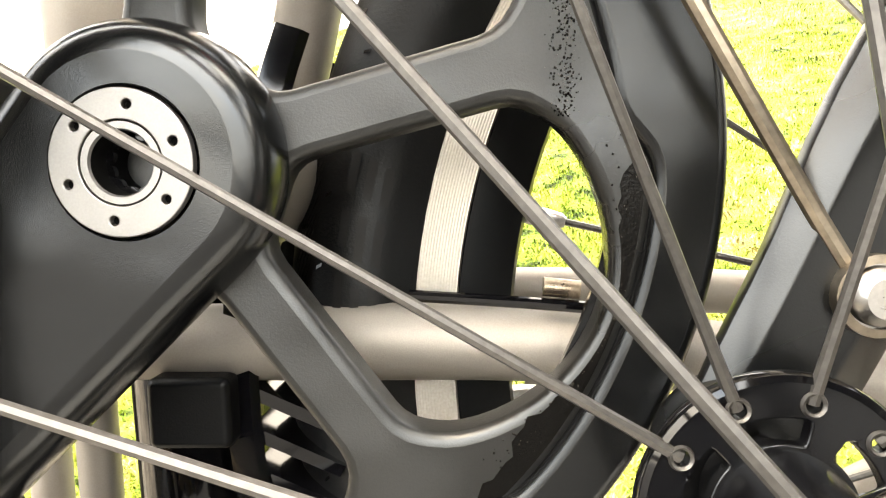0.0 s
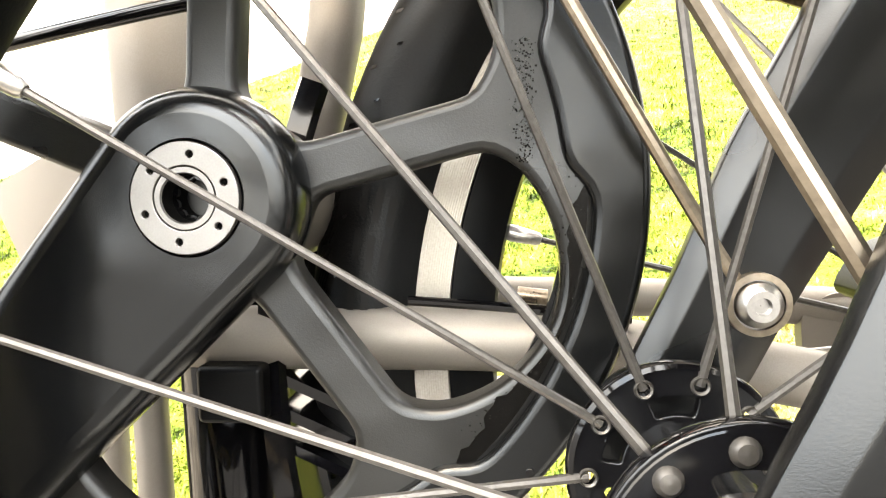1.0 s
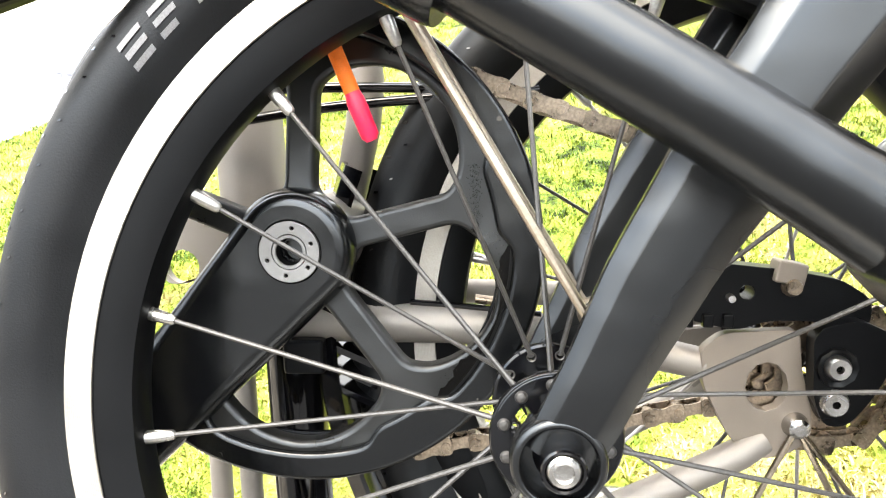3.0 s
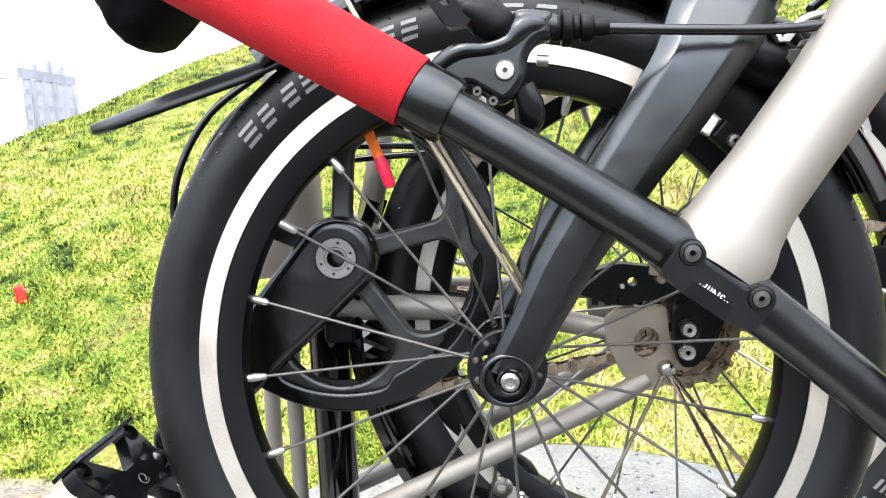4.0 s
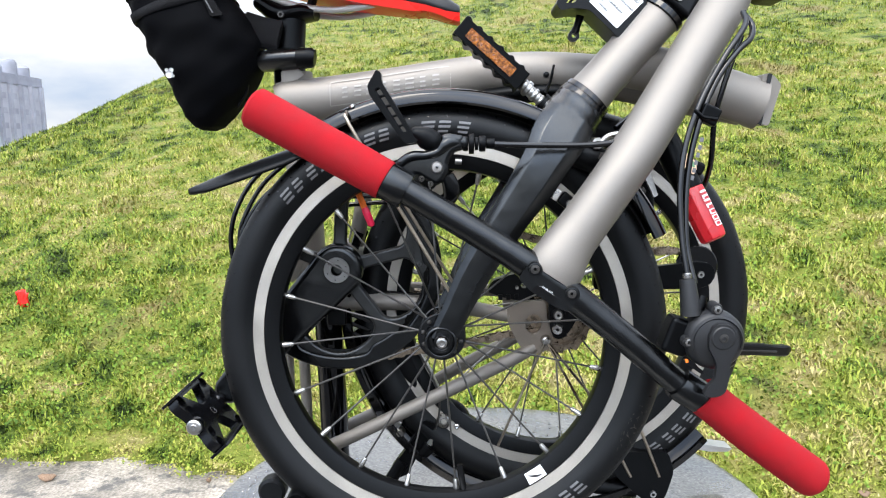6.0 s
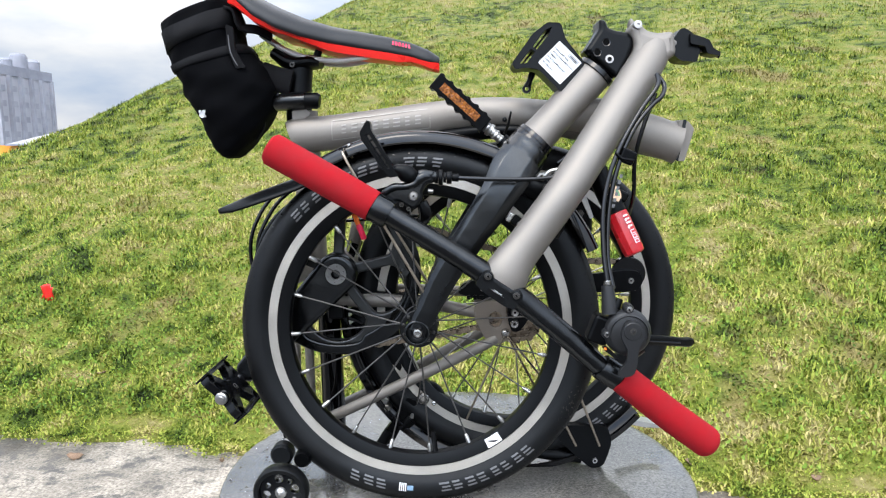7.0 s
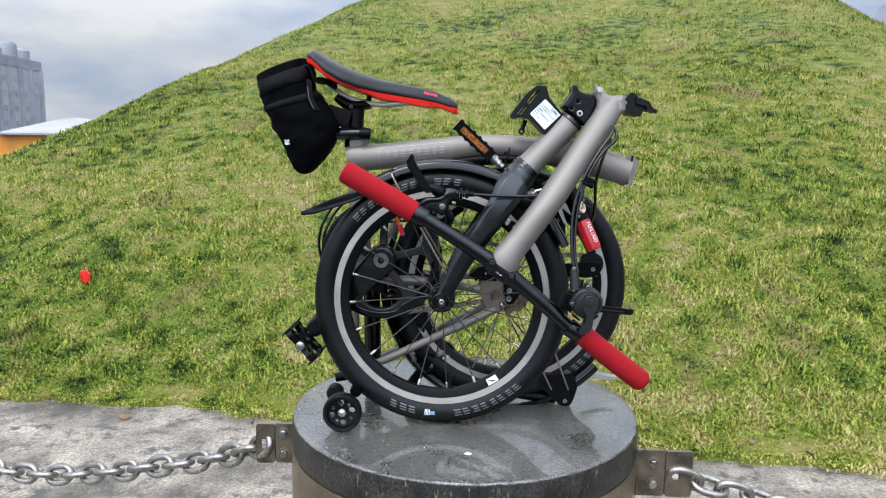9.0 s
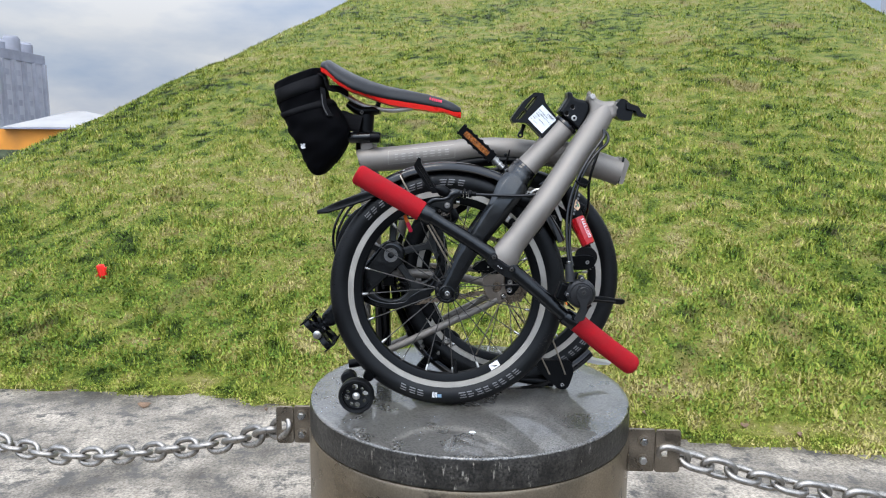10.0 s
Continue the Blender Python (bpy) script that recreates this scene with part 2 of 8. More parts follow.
# concrete greys lightened: the haze over the tower is put into the colour
WALL_FAR = mat("pale_grey_concrete", (0.41, 0.415, 0.45), 0.8, grain=0.8, var=0.05, blotch=0.2, blotch_var=0.08)
# darker copy of the wall grey, with the shade of the ribs painted in
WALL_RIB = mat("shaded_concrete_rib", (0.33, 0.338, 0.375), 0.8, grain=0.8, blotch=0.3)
HEDGE_FAR = mat("far_hedge", (0.06, 0.075, 0.04), 0.9, grain=2.5, var=0.4, blotch=0.8, blotch_var=0.3)
WALL_DARK = mat("dark_grey_concrete", (0.27, 0.28, 0.32), 0.8, grain=0.8, blotch=0.3)
ROOF_FAR = mat("pale_sheet_roof", (0.30, 0.29, 0.28), 0.6, grain=0.5, blotch=0.3, blotch_var=0.06)
ORANGE_FAR = mat("orange_sheet_metal", (0.72, 0.27, 0.03), 0.6, grain=0.7, blotch=0.5)
# flat near-black; in holes and sockets it stands in for their shade
PAINTED_DARK = mat("dark_opening", (0.002, 0.002, 0.002), 0.9, spec=0.05)


def grass_mat(name, tones, island):
    m = bpy.data.materials.new(name)
    m.use_nodes = True
    n, l = m.node_tree.nodes, m.node_tree.links
    b = n["Principled BSDF"]
    co = n.new("ShaderNodeTexCoord")
    geo = n.new("ShaderNodeNewGeometry")
    big, mid, fine = (n.new("ShaderNodeTexNoise") for _ in range(3))
    for node, s, d in ((big, 0.9, 4), (mid, 9.5, 6), (fine, 70.0, 4)):
        node.inputs["Scale"].default_value, node.inputs["Detail"].default_value = s, d
        l.new(co.outputs["Object"], node.inputs["Vector"])
    a1, a2, a3 = (n.new("ShaderNodeMath") for _ in range(3))
    for a in (a1, a2, a3):
        a.operation = "MULTIPLY_ADD"
    a1.inputs[1].default_value, a1.inputs[2].default_value = 1.2, -1.18
    l.new(big.outputs["Fac"], a1.inputs[0])
    a2.inputs[1].default_value = 1.75
    l.new(mid.outputs["Fac"], a2.inputs[0])
    l.new(a1.outputs[0], a2.inputs[2])
    a3.inputs[1].default_value = 0.46
    l.new(geo.outputs["Random Per Island"] if island else fine.outputs["Fac"], a3.inputs[0])
    l.new(a2.outputs[0], a3.inputs[2])
    ramp = n.new("ShaderNodeValToRGB")
    e = ramp.color_ramp.elements
    e[0].position, e[0].color = 0.12, (*tones[0], 1)
    e[1].position, e[1].color = 0.92, (*tones[-1], 1)
    for i, t in enumerate(tones[1:-1]):
        k = e.new(0.12 + 0.8 * (i + 1) / (len(tones) - 1))
        k.color = (*t, 1)
    l.new(a3.outputs[0], ramp.inputs["Fac"])
    # worn brown patches
    worn, much, mix = n.new("ShaderNodeTexNoise"), n.new("ShaderNodeMapRange"), n.new("ShaderNodeMixRGB")
    worn.inputs["Scale"].default_value, worn.inputs["Detail"].default_value, worn.inputs["Distortion"].default_value = 2.6, 5, 0.6
    l.new(co.outputs["Object"], worn.inputs["Vector"])
    much.inputs["From Min"].default_value, much.inputs["From Max"].default_value = 0.585, 0.70
    much.inputs["To Max"].default_value = 0.75
    l.new(worn.outputs["Fac"], much.inputs["Value"])
    l.new(much.outputs[0], mix.inputs[0])
    l.new(ramp.outputs["Color"], mix.inputs[1])
    mix.inputs[2].default_value = (*tones[0], 1) if len(tones) < 5 else (0.16, 0.118, 0.052, 1)
    l.new(mix.outputs[0], b.inputs["Base Color"])
    b.inputs["Roughness"].default_value = 0.6
    b.inputs["Specular IOR Level"].default_value = 0.1
    if not island:
        bn = n.new("ShaderNodeBump")
        bn.inputs["Strength"].default_value, bn.inputs["Distance"].default_value = 0.9, 0.02
        l.new(fine.outputs["Fac"], bn.inputs["Height"])
        l.new(bn.outputs["Normal"], b.inputs["Normal"])
    return m


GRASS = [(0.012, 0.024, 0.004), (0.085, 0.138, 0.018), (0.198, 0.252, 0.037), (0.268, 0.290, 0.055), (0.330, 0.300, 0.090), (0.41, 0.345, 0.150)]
# blade tones halved: shade between the blades is put into the turf colour
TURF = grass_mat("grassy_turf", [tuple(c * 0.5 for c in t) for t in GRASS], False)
BLADE = grass_mat("grass_blade", GRASS, True)
WEED = grass_mat("weed_leaf", [(0.030, 0.060, 0.009), (0.075, 0.135, 0.017), (0.125, 0.200, 0.029), (0.185, 0.245, 0.046)], True)


# ---------------------------------------------------------------- mesh tools
from mathutils.geometry import tessellate_polygon


def filled(rings):
    """Triangles over an outline with holes."""
    bm = bmesh.new()
    edges = []
    for r in rings:
        vs = [bm.verts.new((x, z, 0)) for x, z in r]
        edges += [bm.edges.new((vs[i], vs[(i + 1) % len(vs)])) for i in range(len(vs))]
    bm.verts.index_update()
    bmesh.ops.triangle_fill(bm, edges=edges, use_beauty=True)
    bm.verts.index_update()
    tris = [tuple(v.index for v in f.verts) for f in bm.faces]
    got = sum(f.calc_area() for f in bm.faces)
    bm.free()
    def area(r):
        return abs(sum(r[i - 1][0] * r[i][1] - r[i][0] * r[i - 1][1] for i in range(len(r)))) / 2
    want = area(rings[0]) - sum(area(r) for r in rings[1:])
    if abs(got - want) > 0.004 * want:
        tris = tessellate_polygon([[Vector((x, z, 0)) for x, z in r] for r in rings])
    return tris


class Shape:
    """Points and faces in world metres."""

    def __init__(self):
        self.v, self.f = [], []

    def add(self, verts, faces):
        k = len(self.v)
        self.v += [tuple(p) for p in verts]
        self.f += [tuple(i + k for i in f) for f in faces]
        return self

    def sweep(self, pts, rad, seg=12, fine=0, section=None, up=(0, 1, 0), caps=True):
        """A tube along pts; rad: one radius or one per point (or pairs: across, along up). fine: points between, on a smooth curve."""
        pts = [Vector(p) for p in pts]
        rads = list(rad) if isinstance(rad, (list, tuple)) and len(rad) == len(pts) else [rad] * len(pts)
        rads = [(r, r) if isinstance(r, (int, float)) else r for r in rads]
        if fine:
            P, R = [], []
            for i in range(len(pts) - 1):
                p0, p1, p2, p3 = pts[max(i - 1, 0)], pts[i], pts[i + 1], pts[min(i + 2, len(pts) - 1)]
                for j in range(fine):
                    t = j / fine
                    P.append(0.5 * (2 * p1 + (p2 - p0) * t + (2 * p0 - 5 * p1 + 4 * p2 - p3) * t * t + (3 * p1 - p0 - 3 * p2 + p3) * t ** 3))
                    s = t * t * (3 - 2 * t)
                    R.append(tuple(a + (b - a) * s for a, b in zip(rads[i], rads[i + 1])))
            P.append(pts[-1]), R.append(rads[-1])
            pts, rads = P, R
        sec = section or [(math.cos(2 * math.pi * k / seg), math.sin(2 * math.pi * k / seg)) for k in range(seg)]
        n, base = len(sec), len(self.v)
        up = Vector(up)
        side = None
        for i, p in enumerate(pts):
            d = (pts[min(i + 1, len(pts) - 1)] - pts[max(i - 1, 0)]).normalized()
            if side is None:
                side = d.cross(up)
                if side.length < 1e-3:
                    side = d.cross(Vector((1, 0.3, 0.2)))
            side = (side - d * side.dot(d)).normalized()
            w = d.cross(side) * -1
            for a, b in sec:
                self.v.append(tuple(p + side * (a * rads[i][0]) + w * (b * rads[i][1])))
        for i in range(len(pts) - 1):
            for k in range(n):
                a, b = base + i * n + k, base + i * n + (k + 1) % n
                self.f.append((a, b, b + n, a + n))
        if caps:
            self.f.append(tuple(base + k for k in range(n)))
            self.f.append(tuple(base + (len(pts) - 1) * n + k for k in reversed(range(n))))
        return self

    def lathe(self, prof, centre=(0, 0, 0), axis=(0, 1, 0), seg=48, a0=0.0, a1=360.0, closed=False):
        """prof: (radius, place along the axis) turned about the axis; angle 0 points to x."""
        ax = Vector(axis).normalized()
        u = Vector((1, 0, 0)) - ax * ax.x
        u = u.normalized() if u.length > 0.1 else Vector((0, 1, 0))
        w = ax.cross(u) * -1 if abs(ax.y) > 0.5 else ax.cross(u)
        c, base, n = Vector(centre), len(self.v), len(prof)
        full = abs(a1 - a0) >= 359.9
        steps = seg if full else seg + 1
        for i in range(steps):
            t = radians(a0 + (a1 - a0) * i / seg)
            d = u * math.cos(t) + w * math.sin(t)
            self.v += [tuple(c + d * r + ax * h) for r, h in prof]
        m = n if closed else n - 1
        for i in range(seg):
            j = (i + 1) % steps
            for k in range(m):
                q = (k + 1) % n
                self.f.append((base + i * n + k, base + i * n + q, base + j * n + q, base + j * n + k))
        if not full and closed:
            self.f.append(tuple(base + k for k in range(n)))
            self.f.append(tuple(base + (steps - 1) * n + k for k in reversed(range(n))))
        return self

    def disc(self, c, axis, r, h, seg=24, edge=0.0):
        """A short cylinder from c along axis by h, with a chamfered far edge."""
        e = edge or min(r, h) * 0.12
        return self.lathe([(1e-5, 0), (r, 0), (r, h - e), (r - e, h), (1e-5, h)], c, axis, seg)

    def plate(self, poly, y0, y1, holes=(), placed=None):
        """A flat piece: an outline in x and z, from y0 to y1; placed: a matrix for other planes."""
        rings = [[Vector((x, 0, z)) for x, z in r] for r in (poly, *holes)]
        tris = filled([[(p.x, p.z) for p in r] for r in rings])
        flat = [p for r in rings for p in r]
        n = len(flat)
        V = [Vector((p.x, y0, p.z)) for p in flat] + [Vector((p.x, y1, p.z)) for p in flat]
        F = [tuple(t) for t in tris] + [tuple(i + n for i in reversed(t)) for t in tris]
        k = 0
        for r in rings:
            m = len(r)
            F += [(k + i, k + (i + 1) % m, k + (i + 1) % m + n, k + i + n) for i in range(m)]
            k += m
        if placed:
            V = [placed @ p for p in V]
        return self.add(V, F)

    def eased(self, poly, y0, y1, holes=(), c=0.002):
        """A plate whose front edges are rounded off by c."""
        def grown(r, d):
            m = len(r)
            area = sum(r[i - 1][0] * r[i][1] - r[i][0] * r[i - 1][1] for i in range(m))
            k = -1 if area > 0 else 1
            out = []
            for i in range(m):
                p, a, b = Vector(r[i]), Vector(r[i - 1]), Vector(r[(i + 1) % m])
                n1, n2 = (p - a).normalized(), (b - p).normalized()
                n1, n2 = Vector((-n1.y, n1.x)) * k, Vector((-n2.y, n2.x)) * k
                w = (n1 + n2).normalized()
                out.append(tuple(p + w * (d / max(0.5, w.dot(n1)))))
            return out
        rings = [(poly, -1)] + [(h, 1) for h in holes]
        steps = ((1.0, 0.0), (0.62, 0.08), (0.3, 0.3), (0.08, 0.62), (0.0, 1.0))
        front = [grown(r, s * c) for r, s in rings]
        flat = [p for r in front for p in r]
        self.add([(x, y0, z) for x, z in flat], filled(front))
        for r, s in rings:
            m, k = len(r), len(self.v)
            levels = [[(x, y0 + d * c, z) for x, z in grown(r, s * o * c)] for o, d in steps] + [[(x, y1, z) for x, z in r]]
            self.v += [p for lv in levels for p in lv]
            self.f += [(k + j * m + i, k + j * m + (i + 1) % m, k + (j + 1) * m + (i + 1) % m, k + (j + 1) * m + i) for j in range(len(levels) - 1) for i in range(m)]
        back = [p for r, _ in rings for p in r]
        return self.add([(x, y1, z) for x, z in back], filled([r for r, _ in rings]))

    def box(self, c, size, turn=(0, 0, 0)):
        m = Matrix.Translation(c) @ Euler([radians(a) for a in turn]).to_matrix().to_4x4()
        V = [m @ Vector((sx * size[0] / 2, sy * size[1] / 2, sz * size[2] / 2)) for sx in (-1, 1) for sy in (-1, 1) for sz in (-1, 1)]
        return self.add(V, [(0, 1, 3, 2), (4, 6, 7, 5), (0, 4, 5, 1), (2, 3, 7, 6), (0, 2, 6, 4), (1, 5, 7, 3)])

    def moved(self, m):
        self.v = [tuple(m @ Vector(p)) for p in self.v]
        return self

    def mesh(self, name, material, sharp=35, weld=False):
        me = bpy.data.meshes.new(name)
        me.from_pydata(self.v, [], self.f)
        bm = bmesh.new()
        bm.from_mesh(me)
        if weld:
            bmesh.ops.remove_doubles(bm, verts=bm.verts, dist=1e-6)
        bmesh.ops.recalc_face_normals(bm, faces=bm.faces)
        bm.to_mesh(me)
        me.materials.append(material)
        me.shade_smooth()
        me.set_sharp_from_angle(angle=radians(sharp))
        if weld:
            # the flat front keeps its own shading apart from the eased edge
            bm.clear()
            bm.from_mesh(me)
            for e in bm.edges:
                ys = [abs(f.normal.y) > 0.9998 for f in e.link_faces]
                if len(ys) == 2 and ys[0] != ys[1]:
                    e.smooth = False
            bm.to_mesh(me)
        bm.free()
        return me


def thing(name, base, label, category, group="", kind=""):
    e = new(name)
    e.location = base
    e.empty_display_size = 0.05
    return tagged(e, label, category, group, kind)




def part(name, shape, material, parent, label="", bevel=0.0, sharp=35, weld=False):
    """One mesh under a thing or a part."""
    me = shape if isinstance(shape, bpy.types.Mesh) else shape.mesh(name, material, sharp, weld)
    ob = new(name, me)
    root = parent
    while root.parent:
        root = root.parent
    ob.parent = parent
    if parent is root:
        ob.matrix_parent_inverse = root.matrix_basis.inverted()
    if label:
        ob["label"] = label
    if bevel:
        b = ob.modifiers.new("bevel", "BEVEL")
        b.width, b.segments, b.limit_method, b.angle_limit = bevel, 2, "ANGLE", radians(35)
        b.harden_normals = True
    return ob


def solid(name, shape, material, label, category, kind="", group="", bevel=0.0, sharp=35):
    """A top-level thing of one mesh."""
    ob = new(name, shape.mesh(name, material, sharp))
    if bevel:
        b = ob.modifiers.new("bevel", "BEVEL")
        b.width, b.segments, b.limit_method, b.angle_limit = bevel, 2, "ANGLE", radians(35)
    return tagged(ob, label, category, group, kind)


def circle(cx, cz, r, n=16, squash=1.0, turn=0.0):
    c, s = math.cos(radians(turn)), math.sin(radians(turn))
    pts = [(r * math.cos(2 * math.pi * k / n), r * squash * math.sin(2 * math.pi * k / n)) for k in range(n)]
    return [(cx + x * c - z * s, cz + x * s + z * c) for x, z in pts]


def rounded(poly, r, n=4):
    """An outline with its corners rounded by r."""
    out = []
    m = len(poly)
    for i in range(m):
        p, a, b = (Vector(poly[(i + j) % m]) for j in (0, -1, 1))
        da, db = (a - p), (b - p)
        k = min(r, da.length * 0.45, db.length * 0.45)
        s, e = p + da.normalized() * k, p + db.normalized() * k
        for j in range(n + 1):
            t = j / n
            q = s * (1 - t) ** 2 + p * 2 * t * (1 - t) + e * t * t
            out.append((q.x, q.y))
    return out


def bar(a, b, w):
    """The outline of a straight bar from a to b, w wide."""
    a, b = Vector(a), Vector(b)
    d = (b - a).normalized()
    s = Vector((-d.y, d.x)) * (w / 2)
    return [tuple(a + s), tuple(a - s), tuple(b - s), tuple(b + s)]


def words(text, size, m, material, name, parent, align="LEFT"):
    """Lettering in the built-in font as a thin mesh at the pose m (reads along x, up is y)."""
    cu = bpy.data.curves.new(name, "FONT")
    cu.body, cu.size, cu.align_x, cu.extrude = text, size, align, 0.00015
    tmp = new(name, cu)
    me = bpy.data.meshes.new_from_object(tmp.evaluated_get(bpy.context.evaluated_depsgraph_get()))
    bpy.data.objects.remove(tmp)
    me.transform(m)
    me.materials.clear()
    me.materials.append(material)
    return part(name, me, material, parent)


# ---------------------------------------------------------------- ground, hill, pavement
PAVE = 0.17


def smooth_min(a, b, k):
    h = np.clip(0.5 + 0.5 * (b - a) / k, 0, 1)
    return b * (1 - h) + a * h - k * h * (1 - h)


def foot(x):
    """The line along which the turf meets the pavement."""
    return 0.98 - 0.17 * np.clip(x, -6, 6) + 0.03 * np.sin(x * 5.1) + 0.02 * np.sin(x * 2.3 + 1) + 0.014 * np.sin(x * 13.7 + 1) + 0.01 * np.sin(x * 31 + 2 * np.sin(x * 9))


def hill(x, y):
    """Height of the grassy mound: a front slope and two flanks."""
    front = 0.20 + 0.36 * (y - foot(x))
    left = 1.128 + 0.653 * (x + 3.084) + 0.188 * (y - 4.082)
    right = 2.75 - 0.6 * (x - 4.8) + 0.443 * (y - 7.65)
    top = 5.2 + 0 * x
    z = smooth_min(smooth_min(smooth_min(front, left, 0.5), right, 0.5), top, 1.0)
    z = z + 0.012 * np.sin(x * 11 + 3 * np.sin(y * 5)) * np.sin(y * 13 + 2 * np.sin(x * 7)) * np.clip(y - foot(x), 0, 0.3) / 0.3
    z = z + 0.025 * np.sin(x * 2.3 + 0.7 * y) * np.sin(y * 1.9 + 0.4) * np.clip(y - foot(x), 0, 1)
    z = np.where(y < foot(x), PAVE - 0.02, np.maximum(z, -0.6))
    return z


def sheet(xs, ys, fz):
    X, Y = np.meshgrid(xs, ys)
    Z = fz(X, Y)
    s = Shape()
    nx, ny = len(xs), len(ys)
    s.v = [tuple(p) for p in np.c_[X.ravel(), Y.ravel(), Z.ravel()]]
    s.f = [(j * nx + i, j * nx + i + 1, (j + 1) * nx + i + 1, (j + 1) * nx + i) for j in range(ny - 1) for i in range(nx - 1)]
    return s


def spread(a, b, n, k):
    """Places from a to b that lie closest near zero."""
    t = np.linspace(-1, 1, n)
    s = np.sign(t) * np.abs(t) ** k
    return np.where(s < 0, -s * a, s * b)


# added dark ground, so that less light bounces up onto the bike
ground = solid("ground", sheet(spread(-600, 600, 61, 3), np.r_[-600, -200, -60, -20, -8, np.linspace(-4, 60, 9), 120, 300, 900], lambda X, Y: np.where(Y < 5, PAVE - 0.06, -0.7) + 0 * X), DARK_GROUND, "flat dark ground reaching to the horizon, added out of view to cut bounced light", "ground", "structure")
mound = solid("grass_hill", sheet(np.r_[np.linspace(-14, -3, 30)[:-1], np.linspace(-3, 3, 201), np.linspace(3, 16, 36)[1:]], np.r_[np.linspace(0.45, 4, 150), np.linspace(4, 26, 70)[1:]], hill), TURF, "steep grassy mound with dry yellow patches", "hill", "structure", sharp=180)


def pavement_shape():
    xs = np.linspace(-7, 7, 141)
    def fz(X, Y):
        return PAVE + 0.0025 * np.sin(X * 7 + Y * 3) * np.sin(Y * 9 - X * 2)
    X, V = np.meshgrid(xs, np.linspace(0, 1, 70))
    # pale paving stops at an assumed edge to keep bounced light low
    Y = -0.58 + V ** 0.8 * (foot(X) + 0.03 + 0.58)
    s = Shape()
    Z = fz(X, Y)
    Y[0], Z[0] = -0.60, PAVE - 0.09
    nx = len(xs)
    s.v = [tuple(p) for p in np.c_[X.ravel(), Y.ravel(), Z.ravel()]]
    s.f = [(j * nx + i, j * nx + i + 1, (j + 1) * nx + i + 1, (j + 1) * nx + i) for j in range(69) for i in range(nx - 1)]
    return s


pavement = solid("pavement", pavement_shape(), CONCRETE, "worn grey concrete path with pale patches", "pavement", "structure", sharp=180)


def grass_blades(count, x0, x1, y0, y1, length, width, seed, power=1.0):
    """Single bent blades, two quads and a tip each, on the slope."""
    r = np.random.default_rng(seed)
    x = r.uniform(x0, x1, count)
    y = foot(x) - 0.09 * r.uniform(0, 1, count) ** 3 + (r.uniform(0, 1, count) ** power) * (y1 - y0) * (1 + 0.0 * x)
    tuft = 0.5 + 0.5 * np.sin(x * 9.0 + 3 * np.sin(y * 4.3)) * np.sin(y * 8.0 + 2 * np.sin(x * 5.1))
    z = np.maximum(hill(x, np.maximum(y, foot(x) + 0.001)), PAVE) - 0.004
    a = r.uniform(0, 2 * np.pi, count)
    L = length * r.uniform(0.4, 1.3, count) * (0.45 + 0.8 * tuft)
    L = L * np.clip(0.45 + (y - foot(x)) / 0.22, 0.4, 1.0)
    lean = r.uniform(0.35, 1.45, count)
    W = width * r.uniform(0.6, 1.3, count)
    dx, dy = np.cos(a), np.sin(a)
    sx, sy = -dy * W / 2, dx * W / 2
    P = np.empty((count, 5, 3))
    h1, h2 = L * 0.55 * np.cos(lean * 0.6), L * 0.55 * np.cos(lean * 0.6) + L * 0.45 * np.cos(lean * 1.3)
    o1, o2 = L * 0.55 * np.sin(lean * 0.6), L * 0.55 * np.sin(lean * 0.6) + L * 0.45 * np.sin(lean * 1.3)
    P[:, 0] = np.c_[x - sx, y - sy, z]
    P[:, 1] = np.c_[x + sx, y + sy, z]
    P[:, 2] = np.c_[x + dx * o1 + sx * 0.8, y + dy * o1 + sy * 0.8, z + h1]
    P[:, 3] = np.c_[x + dx * o1 - sx * 0.8, y + dy * o1 - sy * 0.8, z + h1]
    P[:, 4] = np.c_[x + dx * o2, y + dy * o2, z + h2]
    k = np.arange(count)[:, None] * 5
    quads, tris = k + np.array([[0, 1, 2, 3]]), k + np.array([[3, 2, 4]])
    me = bpy.data.meshes.new("grass")
    me.vertices.add(count * 5)
    me.vertices.foreach_set("co", P.ravel())
    loops = np.concatenate([quads, tris], axis=1).ravel()
    me.loops.add(len(loops))
    me.loops.foreach_set("vertex_index", loops)
    me.polygons.add(count * 2)
    me.polygons.foreach_set("loop_start", np.stack([np.arange(count) * 7, np.arange(count) * 7 + 4], 1).ravel())
    me.update(calc_edges=True)
    me.validate()
    me.materials.append(BLADE)
    return me


for nm, me in (("grass", grass_blades(240000, -3.0, 3.2, 0, 5.0, 0.030, 0.0050, 1, 1.9)), ("grass", grass_blades(240000, -6.0, 7.0, 0, 11.0, 0.038, 0.0066, 2, 1.15))):
    tagged(new(nm, me), "short uneven green grass with dry straw-coloured blades", "grass", kind="stuff")


